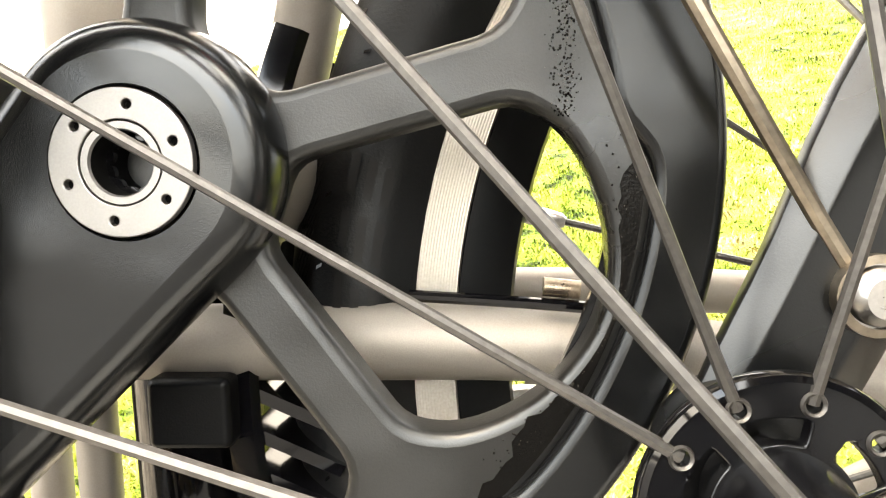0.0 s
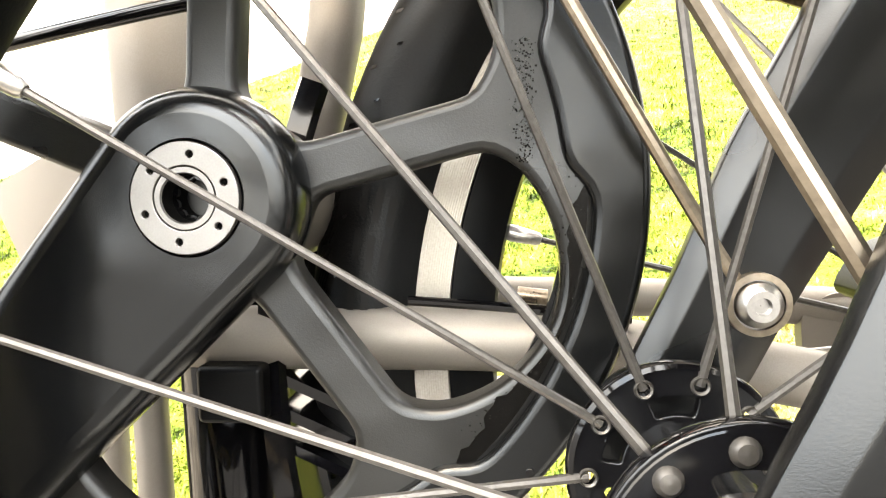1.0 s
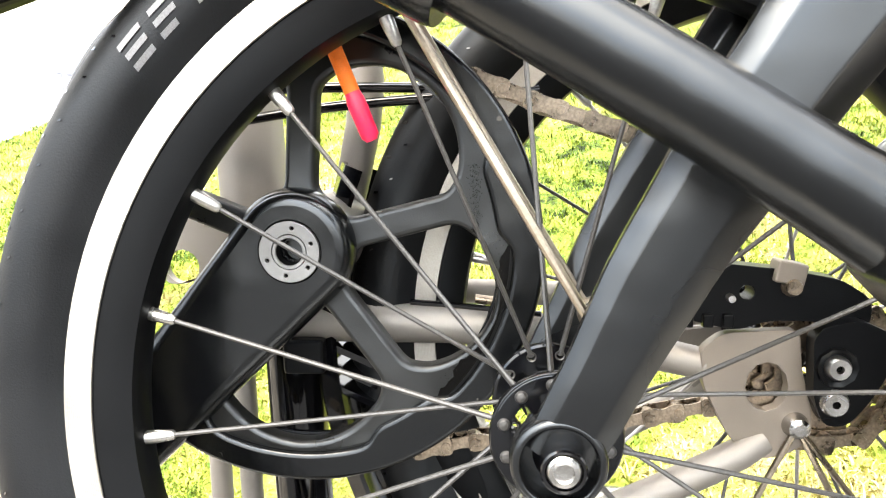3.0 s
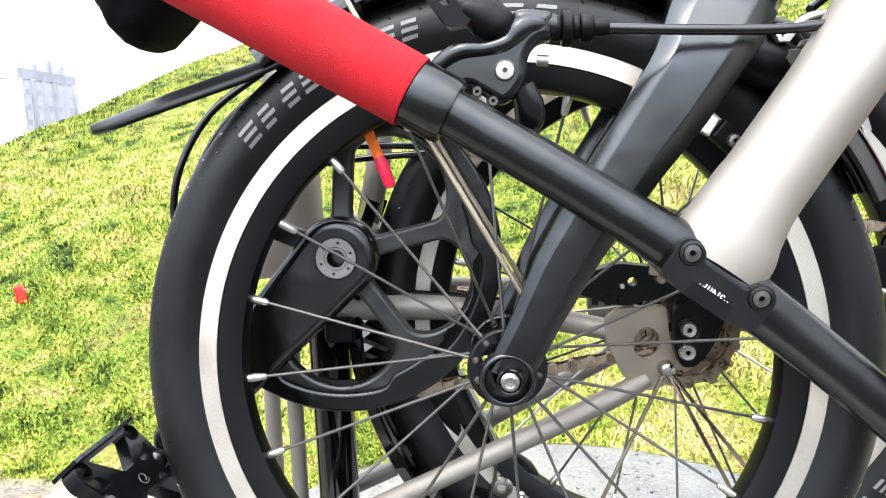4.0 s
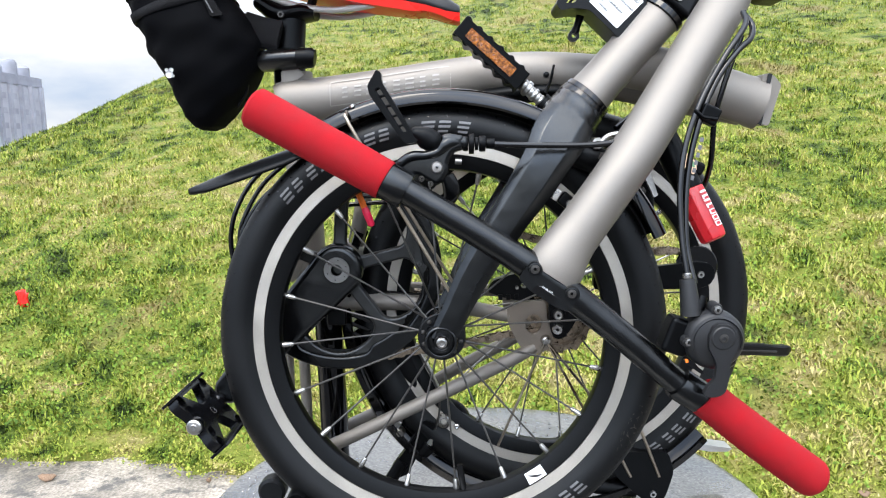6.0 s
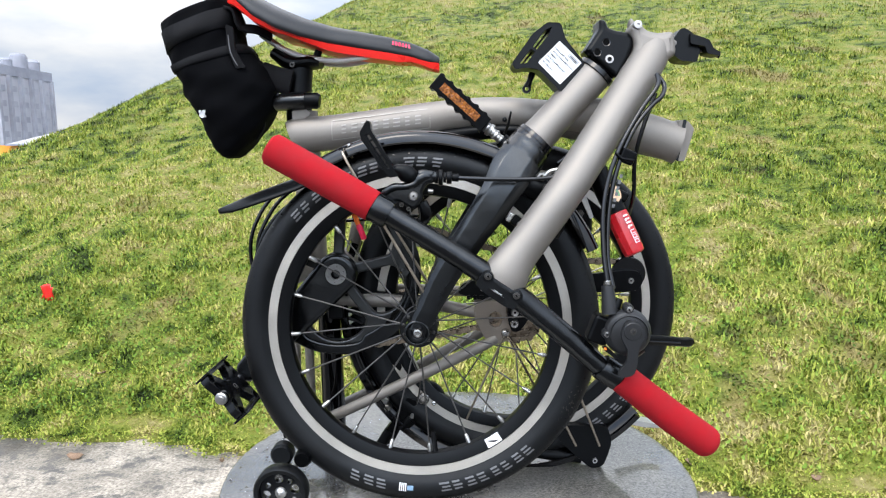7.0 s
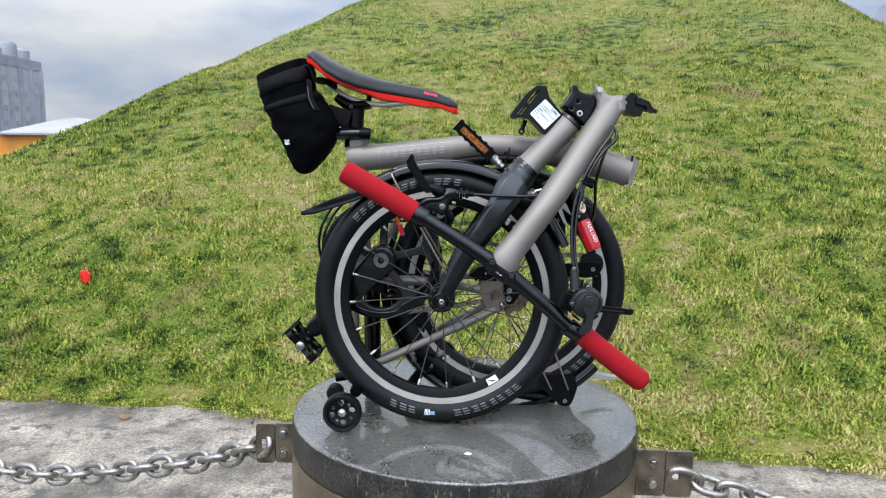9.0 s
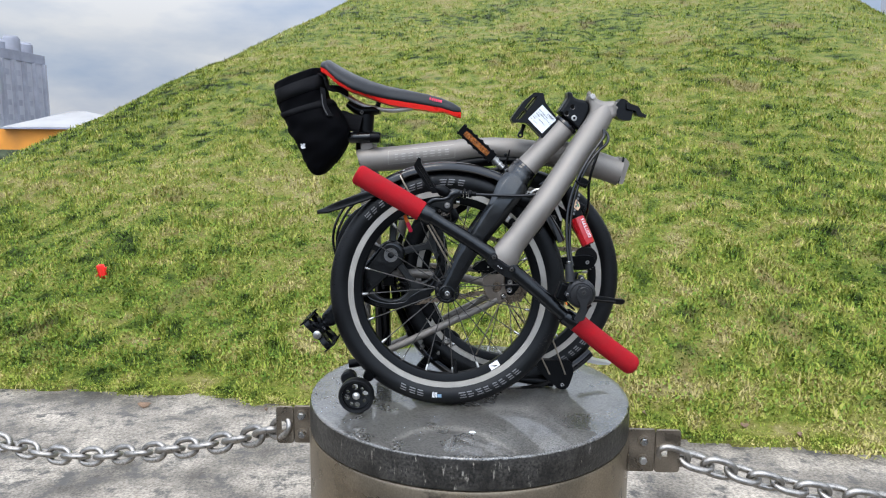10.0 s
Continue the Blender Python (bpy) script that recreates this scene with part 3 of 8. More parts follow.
def clover_leaves(count, seed):
    """Small round weed leaves, mostly towards the foot of the slope."""
    r = np.random.default_rng(seed)
    x = r.uniform(-2.6, 3.0, count)
    y = foot(x) + 0.05 + np.abs(r.normal(0, 1, count)) * np.where(x > 0, 1.3, 0.9)
    z = hill(x, y) + r.uniform(0.008, 0.03, count)
    s = Shape()
    for px, py, pz, R, a, tx, ty in zip(x, y, z, r.uniform(0.0026, 0.0050, count), r.uniform(0, 6.28, count), r.uniform(-1.1, 1.1, count), r.uniform(-1.1, 1.1, count)):
        ring = [(R * math.cos(a + k * 1.0472), R * math.sin(a + k * 1.0472)) for k in range(6)]
        k = len(s.v)
        s.v += [(px, py, pz - R * 0.25)] + [(px + u, py + w, pz + tx * u + ty * w) for u, w in ring]
        s.f += [(k, k + 1 + q, k + 1 + (q + 1) % 6) for q in range(6)]
    return s


tagged(new("weed_leaves", clover_leaves(30000, 7).mesh("weed_leaves", WEED, 180)), "small round green weed leaves among the grass", "weeds", kind="stuff")


def dry_leaf(x, y, size, turn):
    z = max(float(hill(np.array(x), np.array(y))), PAVE)
    s = Shape()
    pts = [(-1, 0), (-0.6, 0.35), (0, 0.5), (0.6, 0.3), (1, 0), (0.5, -0.4), (-0.1, -0.5), (-0.7, -0.3)]
    top = [(px * size, py * size, 0.35 * size * (abs(px) + 0.5 * math.sin(3 * py))) for px, py in pts]
    s.add([(0, 0, 0)] + top, [(0, 1 + k, 1 + (k + 1) % 8) for k in range(8)])
    s.moved(pose(x, y, z + size * 0.2, 15, 8, turn))
    ob = solid("fallen_leaf", s, LEAF_DRY, "curled brown dry leaf lying in the grass", "leaf", group="fallen leaves", sharp=180)
    k = ob.modifiers.new("thick", "SOLIDIFY")
    k.thickness = 0.002
    return ob


for lx, ly, ls, lt in ((-1.04, 1.04, 0.022, 20), (0.62, 0.92, 0.018, 70), (-0.52, 1.35, 0.02, 120), (0.9, 0.84, 0.015, 10), (-1.15, 1.42, 0.016, 200), (1.05, 0.80, 0.016, 45), (-0.62, 1.02, 0.014, 90), (0.55, 1.3, 0.016, 160)):
    dry_leaf(lx, ly, ls, lt)


def red_flag():
    """A small bright red plastic marker in the grass."""
    x, y = -1.57, 1.84
    z = float(hill(np.array(x), np.array(y)))
    s = Shape()
    cols, rows = 7, 7
    V = [(x - 0.023 + 0.046 * i / 6 + 0.012 * (j / 6), y + 0.012 * math.sin(i * 1.3 + j * 0.7), z + 0.005 + 0.054 * j / 6 + 0.006 * math.sin(i * 0.9)) for j in range(rows) for i in range(cols)]
    s.add(V, [(j * cols + i, j * cols + i + 1, (j + 1) * cols + i + 1, (j + 1) * cols + i) for j in range(rows - 1) for i in range(cols - 1)])
    ob = solid("red_scrap", s, RED_SADDLE, "small crumpled bright red scrap standing in the grass", "scrap", sharp=180)
    k = ob.modifiers.new("thick", "SOLIDIFY")
    k.thickness = 0.003


red_flag()


# ---------------------------------------------------------------- distant buildings
def far_tower():
    root = thing("tower_block", (-52.2, 70.0, -0.7), "distant grey concrete tower block with a ribbed front and roof tanks", "building")
    part("wall", Shape().box((-52.2, 75, 3.6), (11, 10, 10.6)), WALL_FAR, root)
    part("parapet", Shape().box((-52.2, 75, 9.35), (11.2, 10.2, 1.0)), WALL_DARK, root)
    for cy, wd, ht in ((71.2, 1.5, 1.3), (73.6, 1.2, 0.9), (75.8, 1.7, 1.6), (78.2, 1.5, 1.2)):
        part("roof_tank", Shape().lathe([(wd / 2, 0), (wd / 2, ht * 0.8), (wd * 0.38, ht), (1e-3, ht)], (-47.6, cy, 9.85), (0, 0, 1), 20), WALL_DARK, root)
    for k in range(6):
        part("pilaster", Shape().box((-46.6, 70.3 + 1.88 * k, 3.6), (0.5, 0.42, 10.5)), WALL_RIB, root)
    for k in range(5):
        for j in range(6):
            # windows take the same darkened grey as the ribs
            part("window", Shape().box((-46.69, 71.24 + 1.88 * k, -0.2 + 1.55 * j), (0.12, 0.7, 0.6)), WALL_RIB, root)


def far_shed():
    root = thing("shed", (-27, 46, -0.7), "low orange shed with a pale pitched roof", "building")
    s = Shape()
    s.add([(-30.4, 46, 1.58), (-23.2, 46, 1.58), (-27.2, 51, 2.80), (-28.3, 51, 2.80), (-30.4, 58, 1.58), (-23.2, 58, 1.58)], [(0, 1, 2, 3), (1, 5, 2), (5, 4, 3, 2), (4, 0, 3)])
    part("roof", s, ROOF_FAR, root)
    part("eave", Shape().box((-26.8, 52, 1.53), (7.3, 12.2, 0.12)), WALL_DARK, root)
    part("wall", Shape().box((-32, 52, 0.7), (18, 11, 1.6)), ORANGE_FAR, root)
    part("doorway", Shape().box((-25.6, 46.45, 0.65), (0.7, 0.1, 0.7)), PAINTED_DARK, root)
    part("lower_wall", Shape().box((-32, 46.2, -0.28), (19, 0.6, 0.75)), HEDGE_FAR, root, "dark green hedge line")
    # plain near-black strip under the hedge line
    part("base", Shape().box((-32, 46.1, -0.9), (19, 0.6, 0.8)), PAINTED_DARK, root)


def right_block():
    root = thing("office_block", (70, 75, -0.7), "distant pale office block beyond the hill", "building")
    part("wall", Shape().box((62, 84, 8), (22, 10, 21)), WALL_FAR, root)
    for j in range(5):
        for i in range(7):
            part("window", Shape().box((53.5 + 2.6 * i, 78.9, 8 + 2.3 * j), (1.3, 0.3, 1.2)), WALL_DARK, root)


far_tower()
far_shed()
right_block()


# ---------------------------------------------------------------- bollard and barrier chain
BC, BR, TOP = (0.042, 0.068), 0.299, 0.604


def bollard():
    root = thing("bollard", (*BC, PAVE), "round stone-topped bollard with a tarnished steel band, wet on top", "bollard")
    c = (*BC, 0)
    r = np.random.default_rng(3)
    def worn(s, amount):
        """Nicks and waves along the rim of a turned stone."""
        k = r.normal(0, 1, 400)
        k = np.convolve(np.r_[k, k[:4]], [0.2, 0.3, 0.3, 0.2], "same")[:400]
        for i, p in enumerate(s.v):
            x, y = p[0] - BC[0], p[1] - BC[1]
            d = math.hypot(x, y)
            if d > BR - 0.008:
                q = 1 - amount * abs(k[int((math.atan2(y, x) + math.pi) / 6.2832 * 399)]) / d * (0.4 + 0.6 * r.random())
                s.v[i] = (BC[0] + x * q, BC[1] + y * q, p[2] - (amount * 0.5 * abs(k[i % 400]) if p[2] > TOP - 0.004 else 0))
        return s
    part("stone_cap", worn(Shape().lathe([(1e-4, TOP), (BR - 0.05, TOP), (BR - 0.009, TOP), (BR - 0.003, TOP), (BR - 0.0010, TOP - 0.0008), (BR, TOP - 0.0024), (BR, TOP - 0.004)], c, (0, 0, 1), 360), 0.0016), STONE, root, "wet speckled dark granite top")
    part("stone_edge", Shape().lathe([(BR, TOP - 0.004), (BR + 0.001, TOP - 0.012), (BR + 0.001, TOP - 0.052), (BR - 0.006, TOP - 0.056), (BR - 0.02, TOP - 0.056)], c, (0, 0, 1), 128), STONE_SIDE, root, "chipped dark stone edge")
    drops = Shape()
    for _ in range(480):
        a, q = r.uniform(0.9, 4.4), BR * math.sqrt(r.uniform(0.25, 0.95))
        w = r.uniform(0.0007, 0.0024)
        drops.lathe([(1e-5, w * 0.55), (w * 0.6, w * 0.42), (w, 0)], (BC[0] + q * math.cos(a), BC[1] + q * math.sin(a), TOP), (0, 0, 1), 8)
    part("water_drops", drops, WATER, root, "small drops of rain water")["kind"] = "stuff"
    spot = Shape().lathe([(1e-4, 0.0012), (0.003, 0.0011), (0.0048, 0.0006), (0.0056, 0)], (0.0, 0.0, 0.0), (0, 0, 1), 20)
    part("pale_spot", spot.moved(pose(0.045, -0.136, TOP + 0.0002) @ Matrix.Diagonal((1, 0.75, 1, 1))), LABEL, root, "dried white dropping on the stone")
    part("steel_band", Shape().lathe([(BR - 0.02, TOP - 0.052), (BR + 0.001, TOP - 0.055), (BR + 0.003, TOP - 0.06), (BR + 0.003, TOP - 0.19), (BR - 0.012, TOP - 0.195)], c, (0, 0, 1), 128), BAND, root)
    part("foot", Shape().lathe([(BR - 0.012, TOP - 0.19), (BR - 0.012, PAVE - 0.03)], c, (0, 0, 1), 96), STONE_SIDE, root)


bollard()


def bracket(name, side, z):
    """A bent steel plate on the band with two bolts and an eye for the chain. side -1 or 1."""
    x0 = BC[0] + side * (BR + 0.003)
    root = thing(name, (x0, 0.02, z - 0.035), "tarnished steel chain bracket with two hex bolts", "bracket", "chain brackets")
    y = 0.030 if side < 0 else -0.005
    foot_w, out_w = (0.026, 0.033) if side < 0 else (0.036, 0.046)
    hh = 0.036 if side < 0 else 0.0405
    a = Shape().plate(rounded([(x0 - side * 0.014, z - hh), (x0 + side * foot_w, z - hh), (x0 + side * foot_w, z + hh), (x0 - side * 0.014, z + hh)], 0.004), y - 0.006, y)
    part("wall_plate", a, BRACKET, root, bevel=0.0012)
    hole = [(x0 + side * (foot_w + 0.008), z - 0.010), (x0 + side * (foot_w + 0.024), z - 0.010), (x0 + side * (foot_w + 0.024), z + 0.010), (x0 + side * (foot_w + 0.008), z + 0.010)]
    b = Shape().plate(rounded([(x0 + side * (foot_w + 0.0005), z - hh), (x0 + side * (foot_w + out_w), z - hh), (x0 + side * (foot_w + out_w), z + hh), (x0 + side * (foot_w + 0.0005), z + hh)], 0.007), y - 0.009, y - 0.003, [hole])
    part("eye_plate", b, BRACKET, root, bevel=0.0012)
    for dz in (-0.018, 0.018):
        q = Shape().lathe([(1e-4, -0.0145), (0.0062, -0.0145), (0.0074, -0.0125), (0.0074, -0.007), (0.0105, -0.007), (0.0105, -0.005)], (x0 + side * foot_w * 0.42, y, z + dz), (0, 1, 0), 6)
        part("hex_bolt", q, STEEL, root, sharp=20)
        part("washer", Shape().lathe([(0.0075, -0.009), (0.0112, -0.0085), (0.0112, -0.0061)], (x0 + side * foot_w * 0.42, y, z + dz), (0, 1, 0), 24), BRACKET, root)
    return Vector((x0 + side * (foot_w + 0.016), y - 0.006, z))


EYE_L = bracket("chain_bracket", -1, 0.545)
EYE_R = bracket("chain_bracket", 1, 0.520)


def link_mesh():
    r, hx, hz = 0.0062, 0.0285, 0.0165
    ring = []
    for k in range(24):
        t = 2 * math.pi * k / 24
        ring.append(Vector((hx * (1 if math.cos(t) > 0 else -1) * (abs(math.cos(t)) ** 0.75), 0, hz * math.sin(t))))
    s, n = Shape(), 8
    for i, p in enumerate(ring):
        d = (ring[(i + 1) % 24] - ring[i - 1]).normalized()
        side = d.cross(Vector((0, 1, 0))).normalized()
        s.v += [tuple(p + side * (r * math.cos(a)) + Vector((0, 1, 0)) * (r * math.sin(a))) for a in (2 * math.pi * k / n for k in range(n))]
    s.f = [(i * n + k, i * n + (k + 1) % n, ((i + 1) % 24) * n + (k + 1) % n, ((i + 1) % 24) * n + k) for i in range(24) for k in range(n)]
    return s.mesh("link", LINK, 180)


LINK_MESH = link_mesh()


def barrier_chain(pts, step, label):
    """Links threaded along a hanging line, each a quarter turn from the last."""
    P = [Vector(p) for p in pts]
    dense = []
    for i in range(len(P) - 1):
        p0, p1, p2, p3 = P[max(i - 1, 0)], P[i], P[i + 1], P[min(i + 2, len(P) - 1)]
        dense += [0.5 * (2 * p1 + (p2 - p0) * t + (2 * p0 - 5 * p1 + 4 * p2 - p3) * t * t + (3 * p1 - p0 - 3 * p2 + p3) * t ** 3) for t in (j / 40 for j in range(40))]
    root = thing("barrier_chain", P[0], label, "chain", "barrier chains")
    acc, k = step * 0.45, 0
    for a, b in zip(dense, dense[1:]):
        acc += (b - a).length
        if acc >= step:
            acc -= step
            d = (b - a).normalized()
            ob = new("link", LINK_MESH)
            ob.parent = root
            ob.matrix_parent_inverse = root.matrix_basis.inverted()
            turn = Matrix((d, d.cross(Vector((0, 0, 1))).normalized() * -1, (0, 0, 1))).transposed()
            z = d.cross(turn.col[1])
            rot = Matrix((d, turn.col[1], z)).transposed().to_4x4()
            ob.matrix_basis = Matrix.Translation(a) @ rot @ pose(0, 0, 0, 20 + 90 * (k % 2) + 7 * math.sin(k * 2.1))
            k += 1


barrier_chain([EYE_L + Vector((0.004, -0.002, 0)), (-0.357, 0.06, 0.510), (-0.443, 0.10, 0.474), (-0.536, 0.13, 0.447), (-0.633, 0.16, 0.420), (-0.721, 0.19, 0.399), (-0.80, 0.21, 0.385), (-0.88, 0.23, 0.380), (-0.956, 0.25, 0.384), (-1.02, 0.27, 0.389), (-1.3, 0.35, 0.44), (-1.7, 0.48, 0.56)], 0.0430, "galvanised steel barrier chain hanging from the bollard bracket")
barrier_chain([EYE_R + Vector((-0.004, -0.002, 0)), (0.425, -0.012, 0.508), (0.462, -0.014, 0.499), (0.545, -0.02, 0.479), (0.622, -0.025, 0.462), (0.712, -0.03, 0.449), (0.778, -0.035, 0.441), (0.95, -0.05, 0.43), (1.25, -0.08, 0.45), (1.6, -0.12, 0.52)], 0.0430, "galvanised steel barrier chain sagging towards the path")


# ---------------------------------------------------------------- folded bicycle
bike = thing("folding_bicycle", (0.05, 0.03, TOP), "folded bare-metal folding bicycle with black parts and red foam grips", "bicycle")
HUB = Vector((0.0005, 0.0, 0.8138))
FW = Matrix.Translation(HUB) @ pose(0, 0, 0, -4.0, 0, 0)
REAR = Vector((0.115, 0.100, 0.818))
RW = Matrix.Translation(REAR) @ pose(0, 0, 0, -2.0, 0, 0)
TR, TW = 0.2093, 0.0180


def tyre_profile():
    c, out = 0.1910, []
    for k in range(-9, 10):
        a = radians(k * 15.0)
        out.append((c + 0.0183 * math.cos(a), TW * math.sin(a)))
    return [(0.1735, -0.0105)] + out + [(0.1735, 0.0105)]


def ring_bar(a0, a1, r0, r1, y, slant=0.0, n=3):
    """A curved patch on the sidewall between two angles and radii, leaning by slant degrees."""
    m = max(1, round((r1 - r0) / 0.0022))
    V = []
    for i in range(n + 1):
        for j in range(m + 1):
            r = r0 + (r1 - r0) * j / m
            a = radians(a0 + (a1 - a0) * i / n + slant * j / m)
            d = (r - 0.1910) / 0.0183
            yy = y * math.sqrt(max(0.05, 1 - d * d)) * 1.012
            V.append((r * math.cos(a), yy, r * math.sin(a)))
    w = m + 1
    return V, [(i * w + j, i * w + j + 1, (i + 1) * w + j + 1, (i + 1) * w + j) for i in range(n) for j in range(m)]


def glyph_run(s, start, step, count, r0, r1, y, flip, rng):
    """Plain thin slanted bars, three to a block, one block for each character."""
    thin = (r1 - r0) * 0.20
    lean = 0.35 if flip else -0.35
    for k in range(count):
        a = start + k * step
        w = abs(step) * rng.uniform(0.66, 0.80)
        for q in (0.0, 0.40, 0.80):
            cut = w * rng.uniform(0.0, 0.25)
            low = r0 + (r1 - r0) * q
            b = a - w / 2 + lean * (2 * q - 1)
            s.add(*ring_bar(b + cut * (k % 2), b + w - cut * (1 - k % 2), low, low + thin, y, lean * 0.4))


def wheel(name, M, label, front):
    rng = np.random.default_rng(5 if front else 9)
    rim = part(name, Shape().lathe([(0.1518, -0.0045), (0.1526, -0.0072), (0.1575, -0.0092), (0.1652, -0.0106), (0.1655, -0.0112), (0.1655, 0.0112), (0.1652, 0.0106), (0.1575, 0.0092), (0.1526, 0.0072), (0.1518, 0.0045)], (0, 0, 0), (0, 1, 0), 144, closed=True).moved(M), RIM_BLACK, bike, label)
    for s in (-1, 1):
        t = Shape().lathe([(0.1655, s * 0.0106), (0.1659, s * 0.0114), (0.1758, s * 0.0118), (0.1764, s * 0.0110), (0.1764, s * 0.009)], (0, 0, 0), (0, 1, 0), 144)
        part("brake_track", t.moved(M), RIM_TRACK_F if front else RIM_TRACK_R, rim, "machined silver brake track")
    part("tyre", Shape().lathe(tyre_profile(), (0, 0, 0), (0, 1, 0), 160).moved(M), RUBBER, rim, "black slick tyre with small tread dimples")
    # dimples and fine tread strokes
    d = Shape()
    for k in range(72):
        a = k * 5.0
        for r, w, h in ((0.2035, 0.35, 0.0022), (0.1985, 0.25, 0.0014)):
            d.add(*ring_bar(a - w / 2 + (2.5 if r < 0.2 else 0), a + w / 2 + (2.5 if r < 0.2 else 0), r, r + h, -TW * 1.003, 0.25, 1))
    part("tread_dimples", d.moved(M), GLOSS, rim)["kind"] = "stuff"
    d = Shape()
    for k in range(7):
        for j in range(14):
            a = k * 51.4 + 8 + j * 1.15
            for q in range(4):
                d.add(*ring_bar(a + q * 1.1, a + q * 1.1 + 0.22, 0.2052 - q * 0.0011 - j * 0.00004, 0.2064 - q * 0.0011 - j * 0.00004, -TW * 1.006, 1.1, 1))
    part("tread_pattern", d.moved(M), GLOSS, rim)["kind"] = "stuff"
    runs = ((-49, -4.6, 8, True), (-104, -4.8, 3, True), (137, -4.6, 8, False), (93, -4.8, 3, False)) if front else ((-36, -4.6, 8, True), (-96, -4.8, 3, True), (198, -4.6, 8, False), (30, -4.6, 3, True))
    for a, st, n, fl in runs:
        g = Shape()
        glyph_run(g, a, st, n, 0.1845, 0.1950, -TW * 1.004, fl, rng)
        part("sidewall_print", g.moved(M), MARKING if front or a == -36 else MARK_DIM, rim, "grey reflective print")
    g = Shape()
    for k, a in enumerate((-124.0, -125.4, -126.8, -128.2, -129.6, -131.0, 66.0, 67.2, 68.4, 69.6)):
        g.add(*ring_bar(a - 0.4, a + 0.4, 0.1855, 0.1880, -TW * 1.004))
        g.add(*ring_bar(a - 0.4, a + 0.3, 0.1890, 0.1910, -TW * 1.004))
    part("small_print", g.moved(M), MARK_DIM, rim)["kind"] = "stuff"
    if front:
        g = Shape()
        for k in range(4):
            g.add(*ring_bar(-95.5 - k * 0.7, -95.1 - k * 0.7, 0.1845, 0.1940, -TW * 1.004))
        part("badge_stripes", g.moved(M), MARK_WHITE, rim)
        part("badge", Shape().add(*ring_bar(-94.8, -92.6, 0.1870, 0.1925, -TW * 1.004)).moved(M), MARK_BLUE, rim)
        # pale dried scuffs where the tyre last met the ground
        g = Shape()
        for k in range(46):
            a, r = rng.normal(-27.0, 4.0), rng.uniform(0.1880, 0.2050)
            w, h = rng.uniform(0.10, 0.75), rng.uniform(0.0003, 0.0016)
            g.add(*ring_bar(a, a + w * 0.5, r, r + h, -TW * 1.008, rng.uniform(-1.2, 0.6), 1))
        part("dried_mud", g.moved(M), SCUFF, rim, "pale dried scuffs")["kind"] = "stuff"
        st = Shape()
        V = []
        for i in range(7):
            a = radians(-61 + i * 1.1)
            for r, y in ((0.154, -0.0084), (0.1645, -0.0114)):
                V.append((r * math.cos(a), y, r * math.sin(a)))
        st.add(V, [(2 * i, 2 * i + 1, 2 * i + 3, 2 * i + 2) for i in range(6)])
        V = []
        for i in range(6):
            a = radians(-60.2 + i * 0.9)
            for q in (0.0, 0.0028):
                rr = 0.1560 + 0.0011 * i + q * (1 - abs(i - 2.5) / 3.2)
                V.append((rr * math.cos(a), -0.0095 - 0.0024 * (rr - 0.156) / 0.009 - 0.0004, rr * math.sin(a)))
        part("sticker_mark", Shape().add(V, [(2 * i, 2 * i + 1, 2 * i + 3, 2 * i + 2) for i in range(5)]).moved(M), INK, rim)
        part("rim_sticker", st.moved(M), MARK_WHITE, rim, "white paper sticker on the black rim")
    # hub
    fr, hr = 0.0215, 0.0175
    hub = Shape().lathe([(0.0062, -0.0350), (0.0080, -0.0345), (0.0088, -0.0330), (0.0090, -0.0270), (0.0102, -0.0240), (0.0102, -0.0200), (0.0094, -0.0150), (0.0088, -0.0080), (0.0088, 0.0080), (0.0094, 0.0150), (0.0102, 0.0200), (0.0102, 0.0240), (0.0090, 0.0270), (0.0088, 0.0330), (0.0062, 0.0350)], (0, 0, 0), (0, 1, 0), 48)
    part("hub", hub.moved(M), ANOD, rim, "polished hub shell")
    def kidney(a0, a1, r0, r1):
        """A curved slot between two angles and radii."""
        arc = [(r0, a0 + (a1 - a0) * k / 6) for k in range(7)] + [(r1, a1 - (a1 - a0) * k / 6) for k in range(7)]
        return rounded([(r * math.cos(radians(a)), r * math.sin(radians(a))) for r, a in arc], 0.0012, 2)
    for s in (-1, 1):
        turns = range(4, 364, 36) if s > 0 else range(22, 382, 36)
        f = Shape()
        y0, y1 = (s * 0.0205, s * 0.0235)
        cut = [kidney(a, a + 38, 0.0112, 0.0150) for a in range(14, 374, 60)]
        f.plate(circle(0, 0, fr, 56), min(y0, y1), max(y0, y1), [circle(hr * math.cos(radians(t)), hr * math.sin(radians(t)), 0.0014, 10) for t in turns] + cut + [circle(0, 0, 0.0095, 24)])
        part("flange", f.moved(M), ANOD, rim, "black anodised hub flange with curved slots", bevel=0.0005)
        part("flange_edge", Shape().lathe([(fr - 0.0011, s * 0.0236), (fr - 0.0001, s * 0.0233), (fr + 0.0004, s * 0.0225), (fr + 0.0004, s * 0.0212), (fr - 0.0001, s * 0.0204), (fr - 0.0011, s * 0.0201)], (0, 0, 0), (0, 1, 0), 64).moved(M), GLOSS, rim)
        for t in turns:
            x, z = hr * math.cos(radians(t)), hr * math.sin(radians(t))
            if s < 0:
                r = Shape().lathe([(1e-5, -0.0014), (0.0014, -0.0012), (0.0021, -0.0004), (0.0022, 0)], (x, -0.0235, z), (0, 1, 0), 16)
            else:
                r = Shape().lathe([(0.0013, -0.0004), (0.0017, -0.0007), (0.0020, -0.0001), (0.0013, 0)], (x, 0.0205, z), (0, 1, 0), 16)
